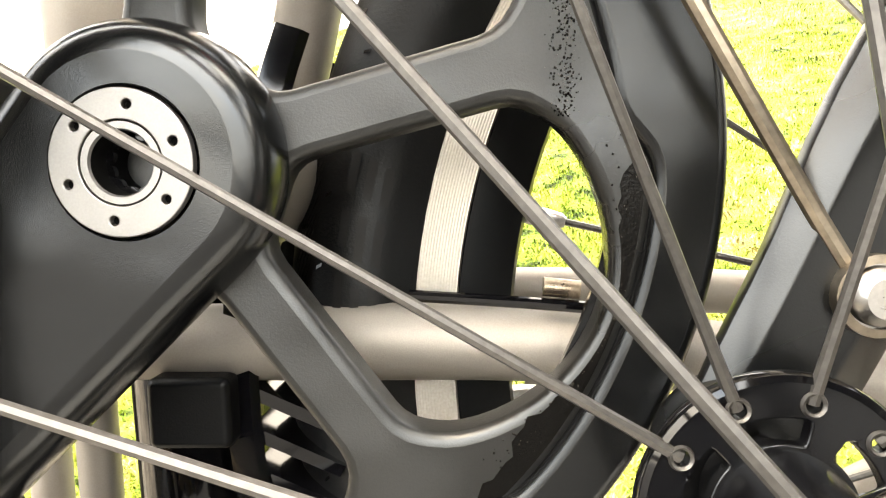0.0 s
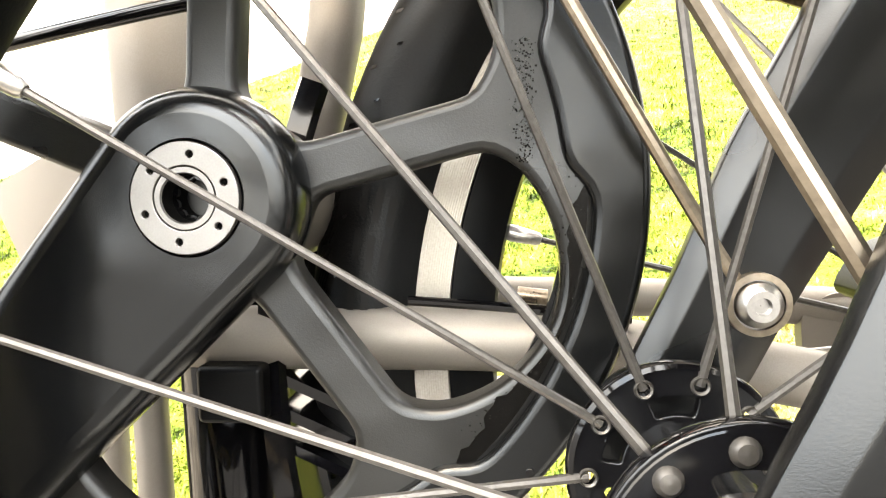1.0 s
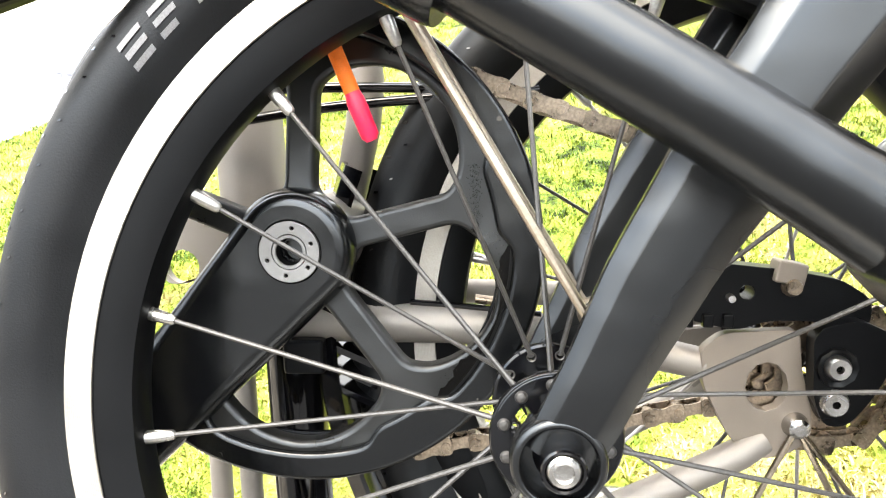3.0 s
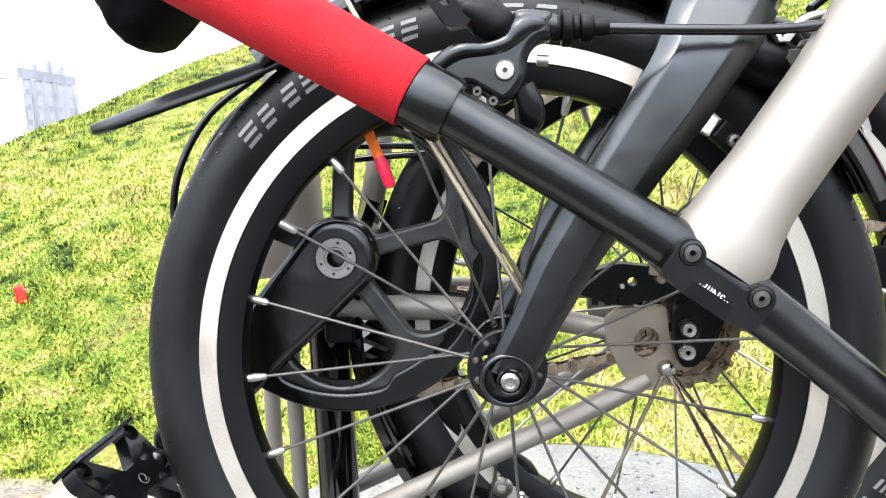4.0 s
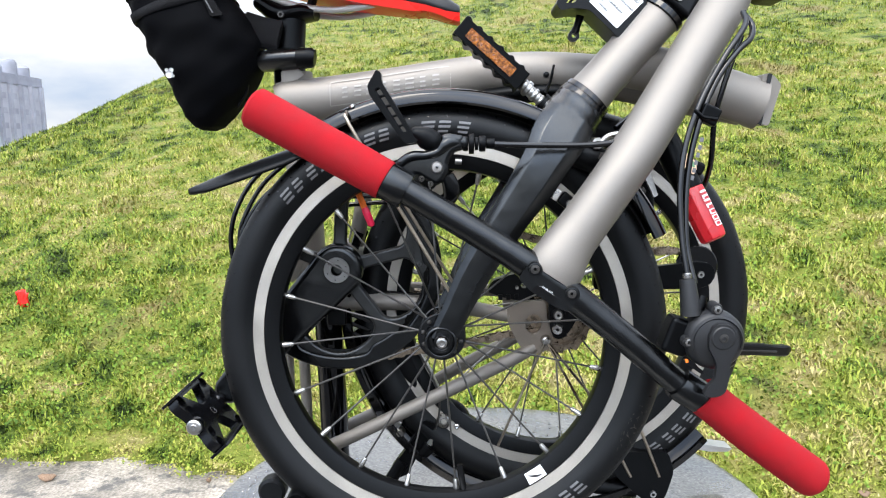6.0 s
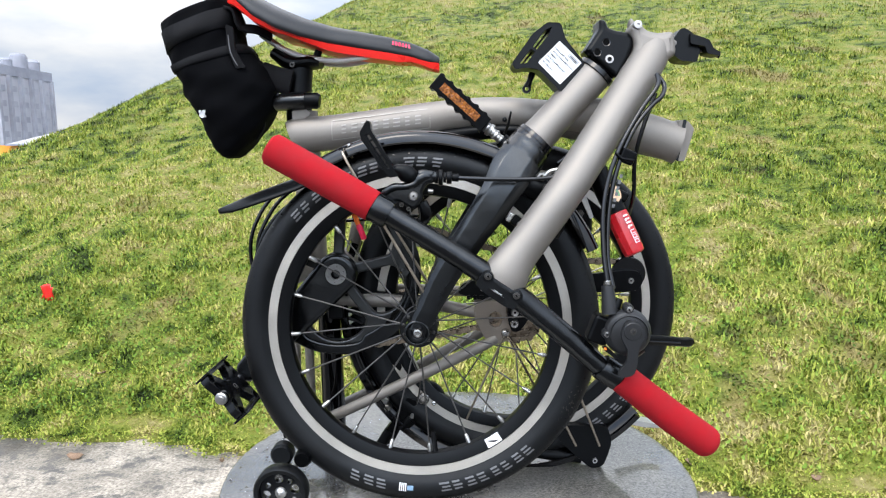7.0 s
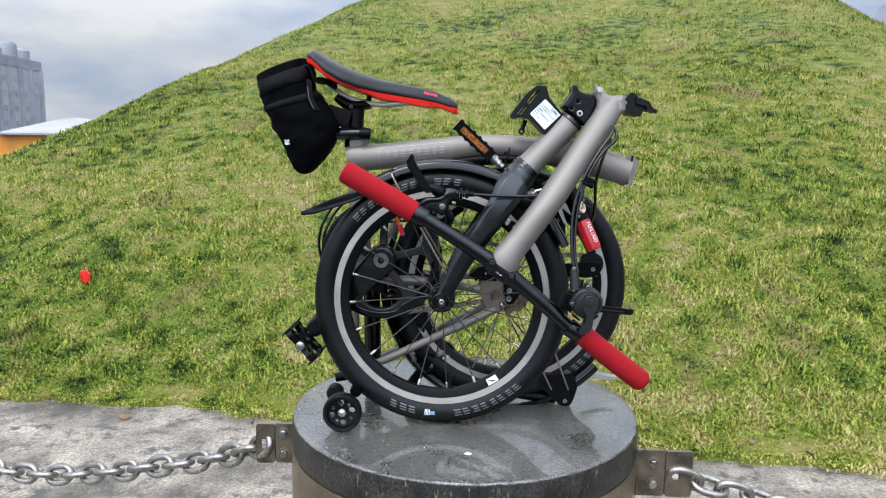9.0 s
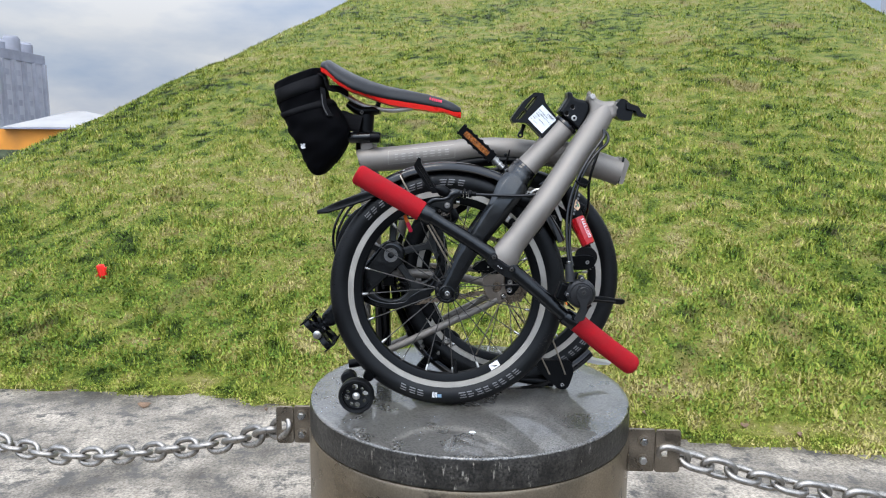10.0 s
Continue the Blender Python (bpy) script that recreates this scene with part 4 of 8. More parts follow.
            part("spoke_head", r.moved(M), SPOKE, rim)
    # twenty spokes and nipples
    for k in range(20):
        a = radians(184 - 18 * k)
        far = k % 2 == 0
        y = 0.0212 if far else -0.0200
        tip = Vector((0.1530 * math.cos(a), 0.0, 0.1530 * math.sin(a)))
        root = Vector((hr * math.cos(a), y, hr * math.sin(a)))
        d = (root - tip).normalized()
        sp = Shape().sweep([tip + d * 0.002, tip + d * 0.075, root - d * 0.010, root + Vector((0, -0.0 if far else 0.0, 0))], [0.00092, 0.00092, 0.0010, 0.00115], 8)
        part("spoke", sp.moved(M), SPOKE if (front or k % 3) else SPOKE_LIGHT, rim)
        nq = Shape().sweep([tip - d * 0.004, tip - d * 0.001, tip + d * 0.0035, tip + d * 0.0105, tip + d * 0.0117], [0.0023, 0.0026, 0.0026, 0.00205, 0.0013], 10)
        part("nipple", nq.moved(M), NIPPLE, rim, sharp=50)
    if front:
        v = Shape().sweep([(0, -0.002, -0.1560), (0, -0.002, -0.138)], 0.0032, 12).sweep([(0, -0.002, -0.138), (0, -0.002, -0.128)], [0.0036, 0.003], 12)
        part("valve", v.moved(M @ pose(0, 0, 0, 0, -6.5, 0)), GLOSS, rim)
    return rim


def rim_track(name, centre):
    """Bright metal turned in fine rings about the hub."""
    m = mat(name, (0.39, 0.362, 0.32), 0.46, 0.8, grain=1600, var=0.08, blotch=30, blotch_var=0.1)
    n, l = m.node_tree.nodes, m.node_tree.links
    co = n.new("ShaderNodeTexCoord")
    sub, sep, ln = n.new("ShaderNodeVectorMath"), n.new("ShaderNodeVectorMath"), n.new("ShaderNodeMath")
    sub.operation = "SUBTRACT"
    sub.inputs[1].default_value = centre
    l.new(co.outputs["Object"], sub.inputs[0])
    sep.operation = "LENGTH"
    l.new(sub.outputs[0], sep.inputs[0])
    ln.operation = "MULTIPLY"
    ln.inputs[1].default_value = 9000
    l.new(sep.outputs["Value"], ln.inputs[0])
    sn = n.new("ShaderNodeMath")
    sn.operation = "SINE"
    l.new(ln.outputs[0], sn.inputs[0])
    bn = n.new("ShaderNodeBump")
    bn.inputs["Strength"].default_value, bn.inputs["Distance"].default_value = 0.25, 0.0002
    l.new(sn.outputs[0], bn.inputs["Height"])
    l.new(bn.outputs["Normal"], n["Principled BSDF"].inputs["Normal"])
    return m


RIM_TRACK_F, RIM_TRACK_R = rim_track("front_brake_track", HUB), rim_track("rear_brake_track", REAR)
front_wheel = wheel("front_wheel", FW, "small front wheel with a black slick tyre", True)
rear_wheel = wheel("rear_wheel", RW, "small rear wheel with a black slick tyre", False)


def front_fork():
    octo = [(1, 0.35), (0.62, 1), (-0.45, 1), (-1, 0.45), (-1, -0.45), (-0.45, -1), (0.62, -1), (1, -0.35)]
    octo = rounded(octo, 0.05, 2)
    crown = Shape().sweep([(0.096, 0, 0.972), (0.108, 0, 0.992), (0.119, 0, 1.008), (0.128, 0, 1.019), (0.1335, 0, 1.0245)], [(0.021, 0.040), (0.0245, 0.0385), (0.0262, 0.034), (0.0248, 0.0275), (0.0225, 0.0230)], 28, fine=4)
    fork = part("fork", crown, CARBON_BLACK, bike, "matt black fork")
    for s, nm in ((-1, "fork_blade"), (1, "fork_blade")):
        pts = [(0.0, s * 0.0385, 0.8155), (0.012, s * 0.0385, 0.8395), (0.0312, s * 0.0380, 0.8775), (0.0575, s * 0.0370, 0.919), (0.0870, s * 0.0350, 0.962), (0.1050, s * 0.030, 0.993), (0.116, s * 0.022, 1.008)]
        rad = [(0.0115, 0.0040), (0.0122, 0.0052), (0.0145, 0.0066), (0.0170, 0.0078), (0.0200, 0.0092), (0.0240, 0.0115), (0.0235, 0.0125)]
        b = Shape().sweep(pts, rad, fine=5, section=octo)
        part(nm, b, CARBON_BLACK, fork, sharp=22)
        e = Shape().lathe([(1e-4, 0.0030), (0.0112, 0.0030), (0.0114, -0.0034), (0.0118, -0.0046), (0.0126, -0.0050), (0.0138, -0.0046), (0.0146, -0.0034), (0.0149, -0.0015), (0.0149, 0.0030), (0.0140, 0.0046), (1e-4, 0.0046)], (0.0, s * 0.0385, 0.8150), (0, 1 if s < 0 else -1, 0), 56)
        part("fork_end", e, CARBON_BLACK, fork, "rounded fork end with a sunk pocket", sharp=50)
    ax = Shape().lathe([(0.0088, -0.0352), (0.0086, -0.0375), (0.0068, -0.0395), (0.0066, -0.0468), (0.0069, -0.0476), (0.0069, -0.0490), (0.0064, -0.0496), (0.0056, -0.0494), (0.0052, -0.0484), (0.0052, -0.0470)], (0.001, 0, 0.8162), (0, 1, 0), 44)
    part("axle_nut", ax, GLOSS, fork, "gloss black axle nut in the pocket")
    bo = Shape().lathe([(0.0052, -0.0474), (0.0051, -0.0492), (0.0044, -0.0500), (0.0030, -0.0503), (0.0027, -0.0490), (1e-4, -0.0488)], (0.001, 0, 0.8162), (0, 1, 0), 36)
    part("axle_bolt", bo, CHROME, fork, "bright domed axle bolt")
    # lower headset race
    d = Vector((0.68, 0, 0.733))
    part("headset_ring", Shape().lathe([(0.0205, -0.002), (0.0238, -0.001), (0.0242, 0.002), (0.0236, 0.0062), (0.0228, 0.0065), (0.0228, 0.0075), (0.0234, 0.008), (0.0226, 0.0125), (0.0198, 0.0135)], (0.1290, 0, 1.0215), d, 48), GLOSS, fork, "gloss black headset ring")
    # mudguard stay bolts
    for s in (1, -1):
        b = Shape().lathe([(1e-4, -0.0018), (0.0016, -0.0018), (0.0018, -0.0034), (0.0032, -0.0034), (0.0044, -0.0024), (0.0048, -0.001), (0.0048, 0), (0.0064, 0), (0.0064, 0.0012)], (0.0185, s * 0.0315, 0.8435), (0, 1, 0), 26)
        part("stay_bolt", b, CHROME, fork, "bright domed bolt")
        part("stay_washer", Shape().lathe([(0.0052, -0.0012), (0.0066, -0.0010), (0.0066, 0.0025)], (0.0185, s * 0.0315, 0.8435), (0, 1, 0), 26), STAY, fork)
    return fork


fork = front_fork()


def front_mudguard():
    r, y = 0.2195, 0.0225
    half = [(r - 0.008, -y - 0.0006), (r - 0.002, -y - 0.0002), (r + 0.0016, -y + 0.0016), (r + 0.0042, -y + 0.0056), (r + 0.0058, -0.0095)]
    prof = half + [(r + 0.0066, 0.0)] + [(a, -b) for a, b in reversed(half)]
    prof = prof + [(a - 0.0018, b * 0.94) for a, b in reversed(prof)]
    m = part("mudguard", Shape().lathe(prof, (0, 0, 0), (0, 1, 0), 90, 24, 128, closed=True).moved(FW), GLOSS, bike, "gloss black front mudguard")
    # long flexible flap
    pts = [(-0.118, 0.012, 0.994), (-0.140, 0.010, 0.985), (-0.165, 0.006, 0.9765), (-0.190, 0.0, 0.9675), (-0.212, -0.004, 0.9590), (-0.229, -0.006, 0.9525)]
    w = [0.022, 0.0235, 0.0230, 0.0205, 0.0150, 0.0040]
    V, F, n = [], [], 9
    P = []
    for i in range(len(pts) - 1):
        for j in range(5):
            t = j / 5
            P.append((Vector(pts[i]).lerp(Vector(pts[i + 1]), t), w[i] + (w[i + 1] - w[i]) * t))
    P.append((Vector(pts[-1]), w[-1]))
    for p, ww in P:
        for k in range(n):
            u = -1 + 2 * k / (n - 1)
            V.append((p.x + 0.002 * u * u, p.y + ww * u * 0.95, p.z + ww * 0.30 * u - 0.004 * u * u))
    F = [(i * n + k, i * n + k + 1, (i + 1) * n + k + 1, (i + 1) * n + k) for i in range(len(P) - 1) for k in range(n - 1)]
    f = part("mud_flap", Shape().add(V, F), PLASTIC, m, "long curved black mud flap", sharp=180)
    k = f.modifiers.new("thick", "SOLIDIFY")
    k.thickness = 0.0022
    for s in (1, -1):
        w2 = Shape().sweep([(0.0185, s * 0.0335, 0.8435), (0.010, s * 0.0335, 0.856), (-0.034, s * 0.030, 0.932), (-0.0765, s * 0.0255, 1.0065), (-0.0800, s * 0.018, 1.0150), (-0.0815, s * 0.008, 1.0185), (-0.082, 0, 1.0195)], [0.0016] * 7, 10, fine=4)
        part("mudguard_stay", w2, STAY, m, "polished wire mudguard stay")
    c = Shape().box((-0.0815, 0, 1.0202), (0.013, 0.014, 0.0024), (0, -28, 0))
    clip = part("stay_clip", c, PLASTIC, m, "small black stay clip", bevel=0.0006)
    for x, y, z in ((-0.0765, -0.005, 1.0225), (-0.0870, 0.005, 1.0172)):
        part("clip_screw", Shape().disc((x, y, z), (-0.47, 0, 0.88), 0.0026, 0.0022, 16), STEEL, clip)


front_mudguard()


def head_and_frame():
    part("head_tube", Shape().sweep([(0.1370, 0, 1.0300), (0.150, 0, 1.0440), (0.172, 0.0, 1.0675), (0.199, 0, 1.0965), (0.2060, 0, 1.1040)], [0.0205, 0.0195, 0.0193, 0.0200, 0.0205], 36, fine=3), SILVER, bike, "bare metal head tube")
    # front half of the main frame, from the head tube back to the hinge
    part("front_frame_tube", Shape().sweep([(0.165, 0.020, 1.055), (0.192, 0.032, 1.056), (0.222, 0.040, 1.049), (0.255, 0.044, 1.038), (0.290, 0.046, 1.0265), (0.3065, 0.046, 1.0215)], [(0.017, 0.014), (0.021, 0.016), (0.0235, 0.0175), (0.0235, 0.0185), (0.0232, 0.020), (0.0245, 0.021)], 28, fine=4), SILVER, bike, "bare metal front frame tube")
    h = Shape().plate(rounded([(0.3040, 1.0490), (0.3140, 1.0470), (0.3215, 1.0385), (0.3110, 1.0000), (0.3040, 1.0020), (0.2960, 1.0040)], 0.003), 0.034, 0.070)
    part("hinge_plate", h, SILVER, bike, bevel=0.001)
    part("hinge_edge", Shape().plate(rounded([(0.3085, 1.0490), (0.3120, 1.0480), (0.3035, 1.0005), (0.3000, 1.0025)], 0.001), 0.0325, 0.072), BLACK, bike)
    # rear main tube with the printed panel
    mt = part("main_tube", Shape().sweep([(-0.168, 0.112, 1.0345), (-0.156, 0.112, 1.0375), (-0.115, 0.111, 1.0400), (-0.050, 0.108, 1.0470), (0.005, 0.104, 1.0535), (0.060, 0.099, 1.0590), (0.110, 0.093, 1.0600), (0.170, 0.086, 1.0530), (0.230, 0.078, 1.0400), (0.300, 0.070, 1.0240)], [(0.0215, 0.0175), (0.0225, 0.0185), (0.0225, 0.0185), (0.0225, 0.0185), (0.0225, 0.0185), (0.0215, 0.018), (0.0205, 0.018), (0.021, 0.018), (0.022, 0.018), (0.022, 0.018)], 36, fine=4), SILVER, bike, "bare metal main tube with a printed panel")
    # outlined panel with block letters, on the near face of the tube
    def on_tube(u, v):
        """u along the tube from 0 to 1 over the panel, v across from -1 to 1."""
        x = -0.1130 + 0.1245 * u
        zc = 1.0403 + (x + 0.115) * 0.1105
        zz = v * 0.0120 + 0.0018
        return (x, 0.1108 - (x + 0.115) * 0.055 - math.sqrt(max(0, 1 - (zz / 0.0225) ** 2)) * 0.0185 - 0.0004, zc + zz)
    def strip(u0, v0, u1, v1, wu, wv, k=8):
        s = Shape()
        V = []
        for i in range(k + 1):
            t = i / k
            u, v = u0 + (u1 - u0) * t, v0 + (v1 - v0) * t
            V += [on_tube(u - wu / 2, v - wv / 2), on_tube(u + wu / 2, v + wv / 2)]
        return s.add(V, [(2 * i, 2 * i + 1, 2 * i + 3, 2 * i + 2) for i in range(k)])
    pr = Shape()
    for a in ((0, -1, 1, -1, 0, 0.07), (0, 1, 1, 1, 0, 0.07), (0, -1, 0, 1, 0.007, 0), (1, -1, 1, 1, 0.007, 0)):
        q = strip(*a)
        pr.add(q.v, q.f)
    part("panel_outline", pr, PANEL, mt, "fine pale outline")
    pr = Shape()
    for k in range(8):
        u = 0.09 + k * 0.108
        for v0, v1 in ((-0.46, -0.32), (-0.07, 0.07), (0.32, 0.46)):
            q = strip(u + 0.033, v0, u + 0.033, v1, 0.046 + 0.012 * (k % 3), 0)
            pr.add(q.v, q.f)
    part("panel_print", pr, PANEL, mt, "pale block print")
    # dark piece along the underside of the tube
    part("frame_guard", Shape().sweep([(-0.010, 0.100, 1.0260), (0.030, 0.096, 1.0335), (0.080, 0.092, 1.0390), (0.130, 0.087, 1.0400), (0.170, 0.082, 1.0360)], [(0.006, 0.014), (0.010, 0.015), (0.010, 0.015), (0.009, 0.015), (0.005, 0.012)], 20, fine=4), PLASTIC, mt)


PANEL = mat("pale_etched_print", (0.30, 0.285, 0.262), 0.6, 0.4, grain=900, var=0.1)
head_and_frame()


def upper_hinge():
    d = Vector((0.68, 0, 0.733))
    outline = [(0.1900, 1.1260), (0.1990, 1.1390), (0.2055, 1.1490), (0.2060, 1.1605), (0.2130, 1.1590), (0.2155, 1.1510), (0.2240, 1.1475), (0.2385, 1.1450), (0.2440, 1.1380), (0.2430, 1.1280), (0.2370, 1.1140), (0.2285, 1.0985), (0.2235, 1.0945), (0.2110, 1.1055)]
    hb = part("hinge_block", Shape().eased(rounded(outline, 0.0025, 3), -0.0205, 0.0215, (), 0.0050), PLASTIC, bike, "satin black steering hinge block", sharp=50, weld=True)
    part("hinge_collar", Shape().lathe([(0.0205, -0.002), (0.0222, -0.001), (0.0222, 0.004), (0.0205, 0.006)], (0.2040, 0, 1.1022), d, 40), GLOSS, hb)
    for x, z in ((0.2130, 1.1340), (0.2030, 1.1230)):
        part("recess", Shape().lathe([(0.0034, 0.004), (0.0036, -0.0002), (0.0046, -0.0006), (0.0050, 0.0004)], (x, -0.0205, z), (0, 1, 0), 24), GLOSS, hb)
        # dark disc drawn for the shade inside the recess
        part("recess_floor", Shape().lathe([(1e-4, -0.0003), (0.0037, -0.0003)], (x, -0.0205, z), (0, 1, 0), 24), PAINTED_DARK, hb)
    part("hinge_bolt", Shape().lathe([(0.0022, 0), (0.0026, -0.0016), (0.0046, -0.0014), (0.0050, 0.001)], (0.2160, -0.0210, 1.1150), (0, 1, 0), 24), SPOKE_LIGHT, hb)
    # folding handlebar post
    s = Shape().sweep([(0.0915, -0.0735, 0.8785), (0.0975, -0.0720, 0.8875), (0.1035, -0.0685, 0.8970), (0.112, -0.0640, 0.9085), (0.1230, -0.0600, 0.9220), (0.1675, -0.046, 0.9805), (0.2115, -0.031, 1.0430), (0.248, -0.019, 1.0960), (0.262, -0.014, 1.1170), (0.268, -0.010, 1.1290), (0.2700, -0.006, 1.1380)], [(0.0245, 0.0175), (0.0240, 0.0180), (0.0222, 0.0185), (0.0208, 0.0190), (0.0202, 0.0195), (0.0202, 0.0195), (0.0202, 0.0195), (0.0204, 0.0195), (0.0200, 0.0190), (0.0180, 0.018), (0.011, 0.013)], 36, fine=5)
    post = part("handlebar_post", s, SILVER, bike, "bare metal folding handlebar post")
    part("weld_bead", Shape().sweep([(0.1090 + 0.0184 * math.cos(t) * 0.83, -0.0655 + 0.0162 * math.sin(t), 0.9050 - 0.0184 * math.cos(t) * 0.56) for t in (2 * math.pi * k / 28 for k in range(29))], 0.0007, 8), SILVER, post)
    part("hinge_knuckle", Shape().sweep([(0.256, -0.010, 1.128), (0.2500, -0.004, 1.142), (0.2465, 0.004, 1.153)], [(0.0100, 0.0150), (0.0060, 0.015), (0.0048, 0.016)], 20, fine=4), SILVER, post)
    part("knuckle_pin", Shape().lathe([(1e-4, -0.0005), (0.0014, -0.0005), (0.0018, -0.0022), (0.0044, -0.0020), (0.0048, 0.0), (0.0048, 0.030)], (0.2465, -0.0275, 1.1520), (0, 1, 0), 28), SPOKE_LIGHT, post)
    part("clamp_arm", Shape().sweep([(0.262, -0.010, 1.119), (0.276, -0.006, 1.1275), (0.289, -0.002, 1.1325), (0.300, 0.0, 1.1345)], [(0.0160, 0.0150), (0.0120, 0.0150), (0.0105, 0.0145), (0.0095, 0.0140)], 24, fine=4), SILVER, post)
    neck = [(0.2380, 1.1120), (0.2440, 1.1290), (0.2400, 1.1490), (0.2430, 1.1560), (0.2500, 1.1555), (0.2570, 1.1470), (0.2680, 1.1435), (0.2880, 1.1450), (0.2900, 1.1190), (0.2780, 1.1120), (0.2700, 1.1010), (0.2520, 1.0950)]
    part("hinge_neck", Shape().eased(rounded(neck, 0.005, 4), -0.0260, 0.008, (), 0.008), SILVER, post, sharp=50, weld=True)
    part("hinge_clamp", Shape().plate(rounded([(0.2860, 1.1340), (0.2970, 1.1490), (0.3030, 1.1490), (0.3140, 1.1400), (0.3180, 1.1240), (0.3140, 1.1110), (0.2960, 1.1130), (0.2880, 1.1200)], 0.003), -0.016, 0.018), PLASTIC, post, "black plastic hinge clamp", bevel=0.0015)
    part("clamp_lever", Shape().plate(rounded([(0.3060, 1.1430), (0.3270, 1.1350), (0.3310, 1.1260), (0.3390, 1.1210), (0.3380, 1.1170), (0.3240, 1.1200), (0.3220, 1.1280), (0.3060, 1.1310)], 0.002), -0.021, 0.004), PLASTIC, post, bevel=0.001)
    part("clamp_bolt", Shape().sweep([(0.320, -0.004, 1.1270), (0.343, -0.004, 1.1190)], 0.0030, 12), GLOSS, post)
    return post


post = upper_hinge()


def handlebar():
    line = [(-0.1470, -0.0700, 1.0200), (-0.095, -0.0720, 0.9905), (-0.043, -0.0740, 0.9605), (-0.024, -0.0750, 0.9500), (0.034, -0.0755, 0.9145), (0.091, -0.0760, 0.8765), (0.147, -0.0770, 0.8320), (0.200, -0.0780, 0.7855), (0.219, -0.0780, 0.7760), (0.268, -0.0760, 0.7365), (0.3185, -0.0740, 0.6985)]
    b = part("handlebar", Shape().sweep(line[2:9], [0.0108, 0.0110, 0.0114, 0.0128, 0.0118, 0.0110, 0.0108], 28, fine=8), BLACK, bike, "satin black handlebar")
    def grip(pts, r0):
        g = Shape().sweep(pts, r0, 32, fine=6)
        return part("grip", g, FOAM, b, "red foam grip")
    d = (Vector(line[0]) - Vector(line[1])).normalized()
    e = Vector(line[0])
    grip([e + d * 0.0030, e + d * 0.0022, e - d * 0.001, e - d * 0.006, line[1], Vector(line[2]) + d * 0.004, line[2]], [0.0118, 0.0145, 0.0166, 0.0174, 0.0172, 0.0168, 0.0160])
    d = (Vector(line[10]) - Vector(line[9])).normalized()
    e = Vector(line[10])
    grip([Vector(line[8]), Vector(line[8]) + d * 0.004, line[9], e - d * 0.012, e - d * 0.004, e + d * 0.0005, e + d * 0.0016], [0.0155, 0.0163, 0.0170, 0.0172, 0.0160, 0.0125, 0.0080])
    part("lever_collar", Shape().sweep([line[2], (-0.0405, -0.0741, 0.9591), (-0.027, -0.0748, 0.9517), (-0.0245, -0.0749, 0.9503)], [0.0150, 0.0156, 0.0156, 0.0150], 32), BLACK, b, "black brake lever collar")
    part("shifter_collar", Shape().sweep([(0.197, -0.0780, 0.7885), (0.199, -0.0780, 0.7868), (0.215, -0.0780, 0.7760), (0.218, -0.0780, 0.7745)], [0.0136, 0.0142, 0.0142, 0.0138], 32), BLACK, b)
    # post clamp with two bolts
    u = Vector((0.026, 0, -0.018)).normalized()
    c = Vector((0.0905, -0.0740, 0.8752))
    M = Matrix.Translation(c) @ Matrix((u, (0, 1, 0), (0.57, 0, 0.82))).transposed().to_4x4()
    cl = Shape().plate(rounded([(-0.0245, -0.0110), (-0.0245, 0.0060), (-0.0188, 0.0098), (-0.0125, 0.0065), (-0.0110, 0.0020), (0.0110, 0.0020), (0.0125, 0.0065), (0.0188, 0.0098), (0.0245, 0.0060), (0.0245, -0.0110), (0.0120, -0.0135), (-0.0120, -0.0135)], 0.003), -0.0180, 0.004, placed=M)
    cp = part("post_clamp", cl, BLACK, b, "black clamp with two bolts", bevel=0.0014)
    for sx in (-1, 1):
        p = M @ Vector((sx * 0.0178, -0.0186, 0.0030))
        part("bolt_boss", Shape().lathe([(0.0058, 0.008), (0.0058, 0.001), (0.0053, -0.0004), (0.0042, -0.0006), (0.0040, 0.001)], p, (0, 1, 0), 26), BLACK, b)
        part("clamp_bolt", Shape().lathe([(0.0012, 0.0008), (0.0014, -0.0008), (0.0036, -0.0005), (0.0038, 0.0014), (0.0038, 0.004)], p, (0, 1, 0), 24), SPOKE, b)
        # flat black disc: the shade of the socket is painted
        part("bolt_socket", Shape().lathe([(1e-4, 0.0004), (0.0022, 0.0004)], p, (0, 1, 0), 6), PAINTED_DARK, b)
    part("clamp_panel", Shape().plate(rounded([(-0.0105, -0.0125), (0.0105, -0.0125), (0.0105, -0.0062), (-0.0105, -0.0062)], 0.001), -0.0188, -0.017, placed=M), GLOSS, b)
    T = M @ Matrix.Translation((0, -0.0182, -0.0030)) @ pose(0, 0, 0, 90, 0, 0)
    words("\u25b23Nm\u25b2".replace("\u25b2", "^"), 0.0050, T @ pose(0, -0.0015, 0, 0, 0, 180), MARK_WHITE, "torque_mark", b, "CENTER")
    return b


hbar = handlebar()


# ---------------------------------------------------------------- crank, chainring and chain
BB = Vector((-0.1035, 0.0, 0.8680))


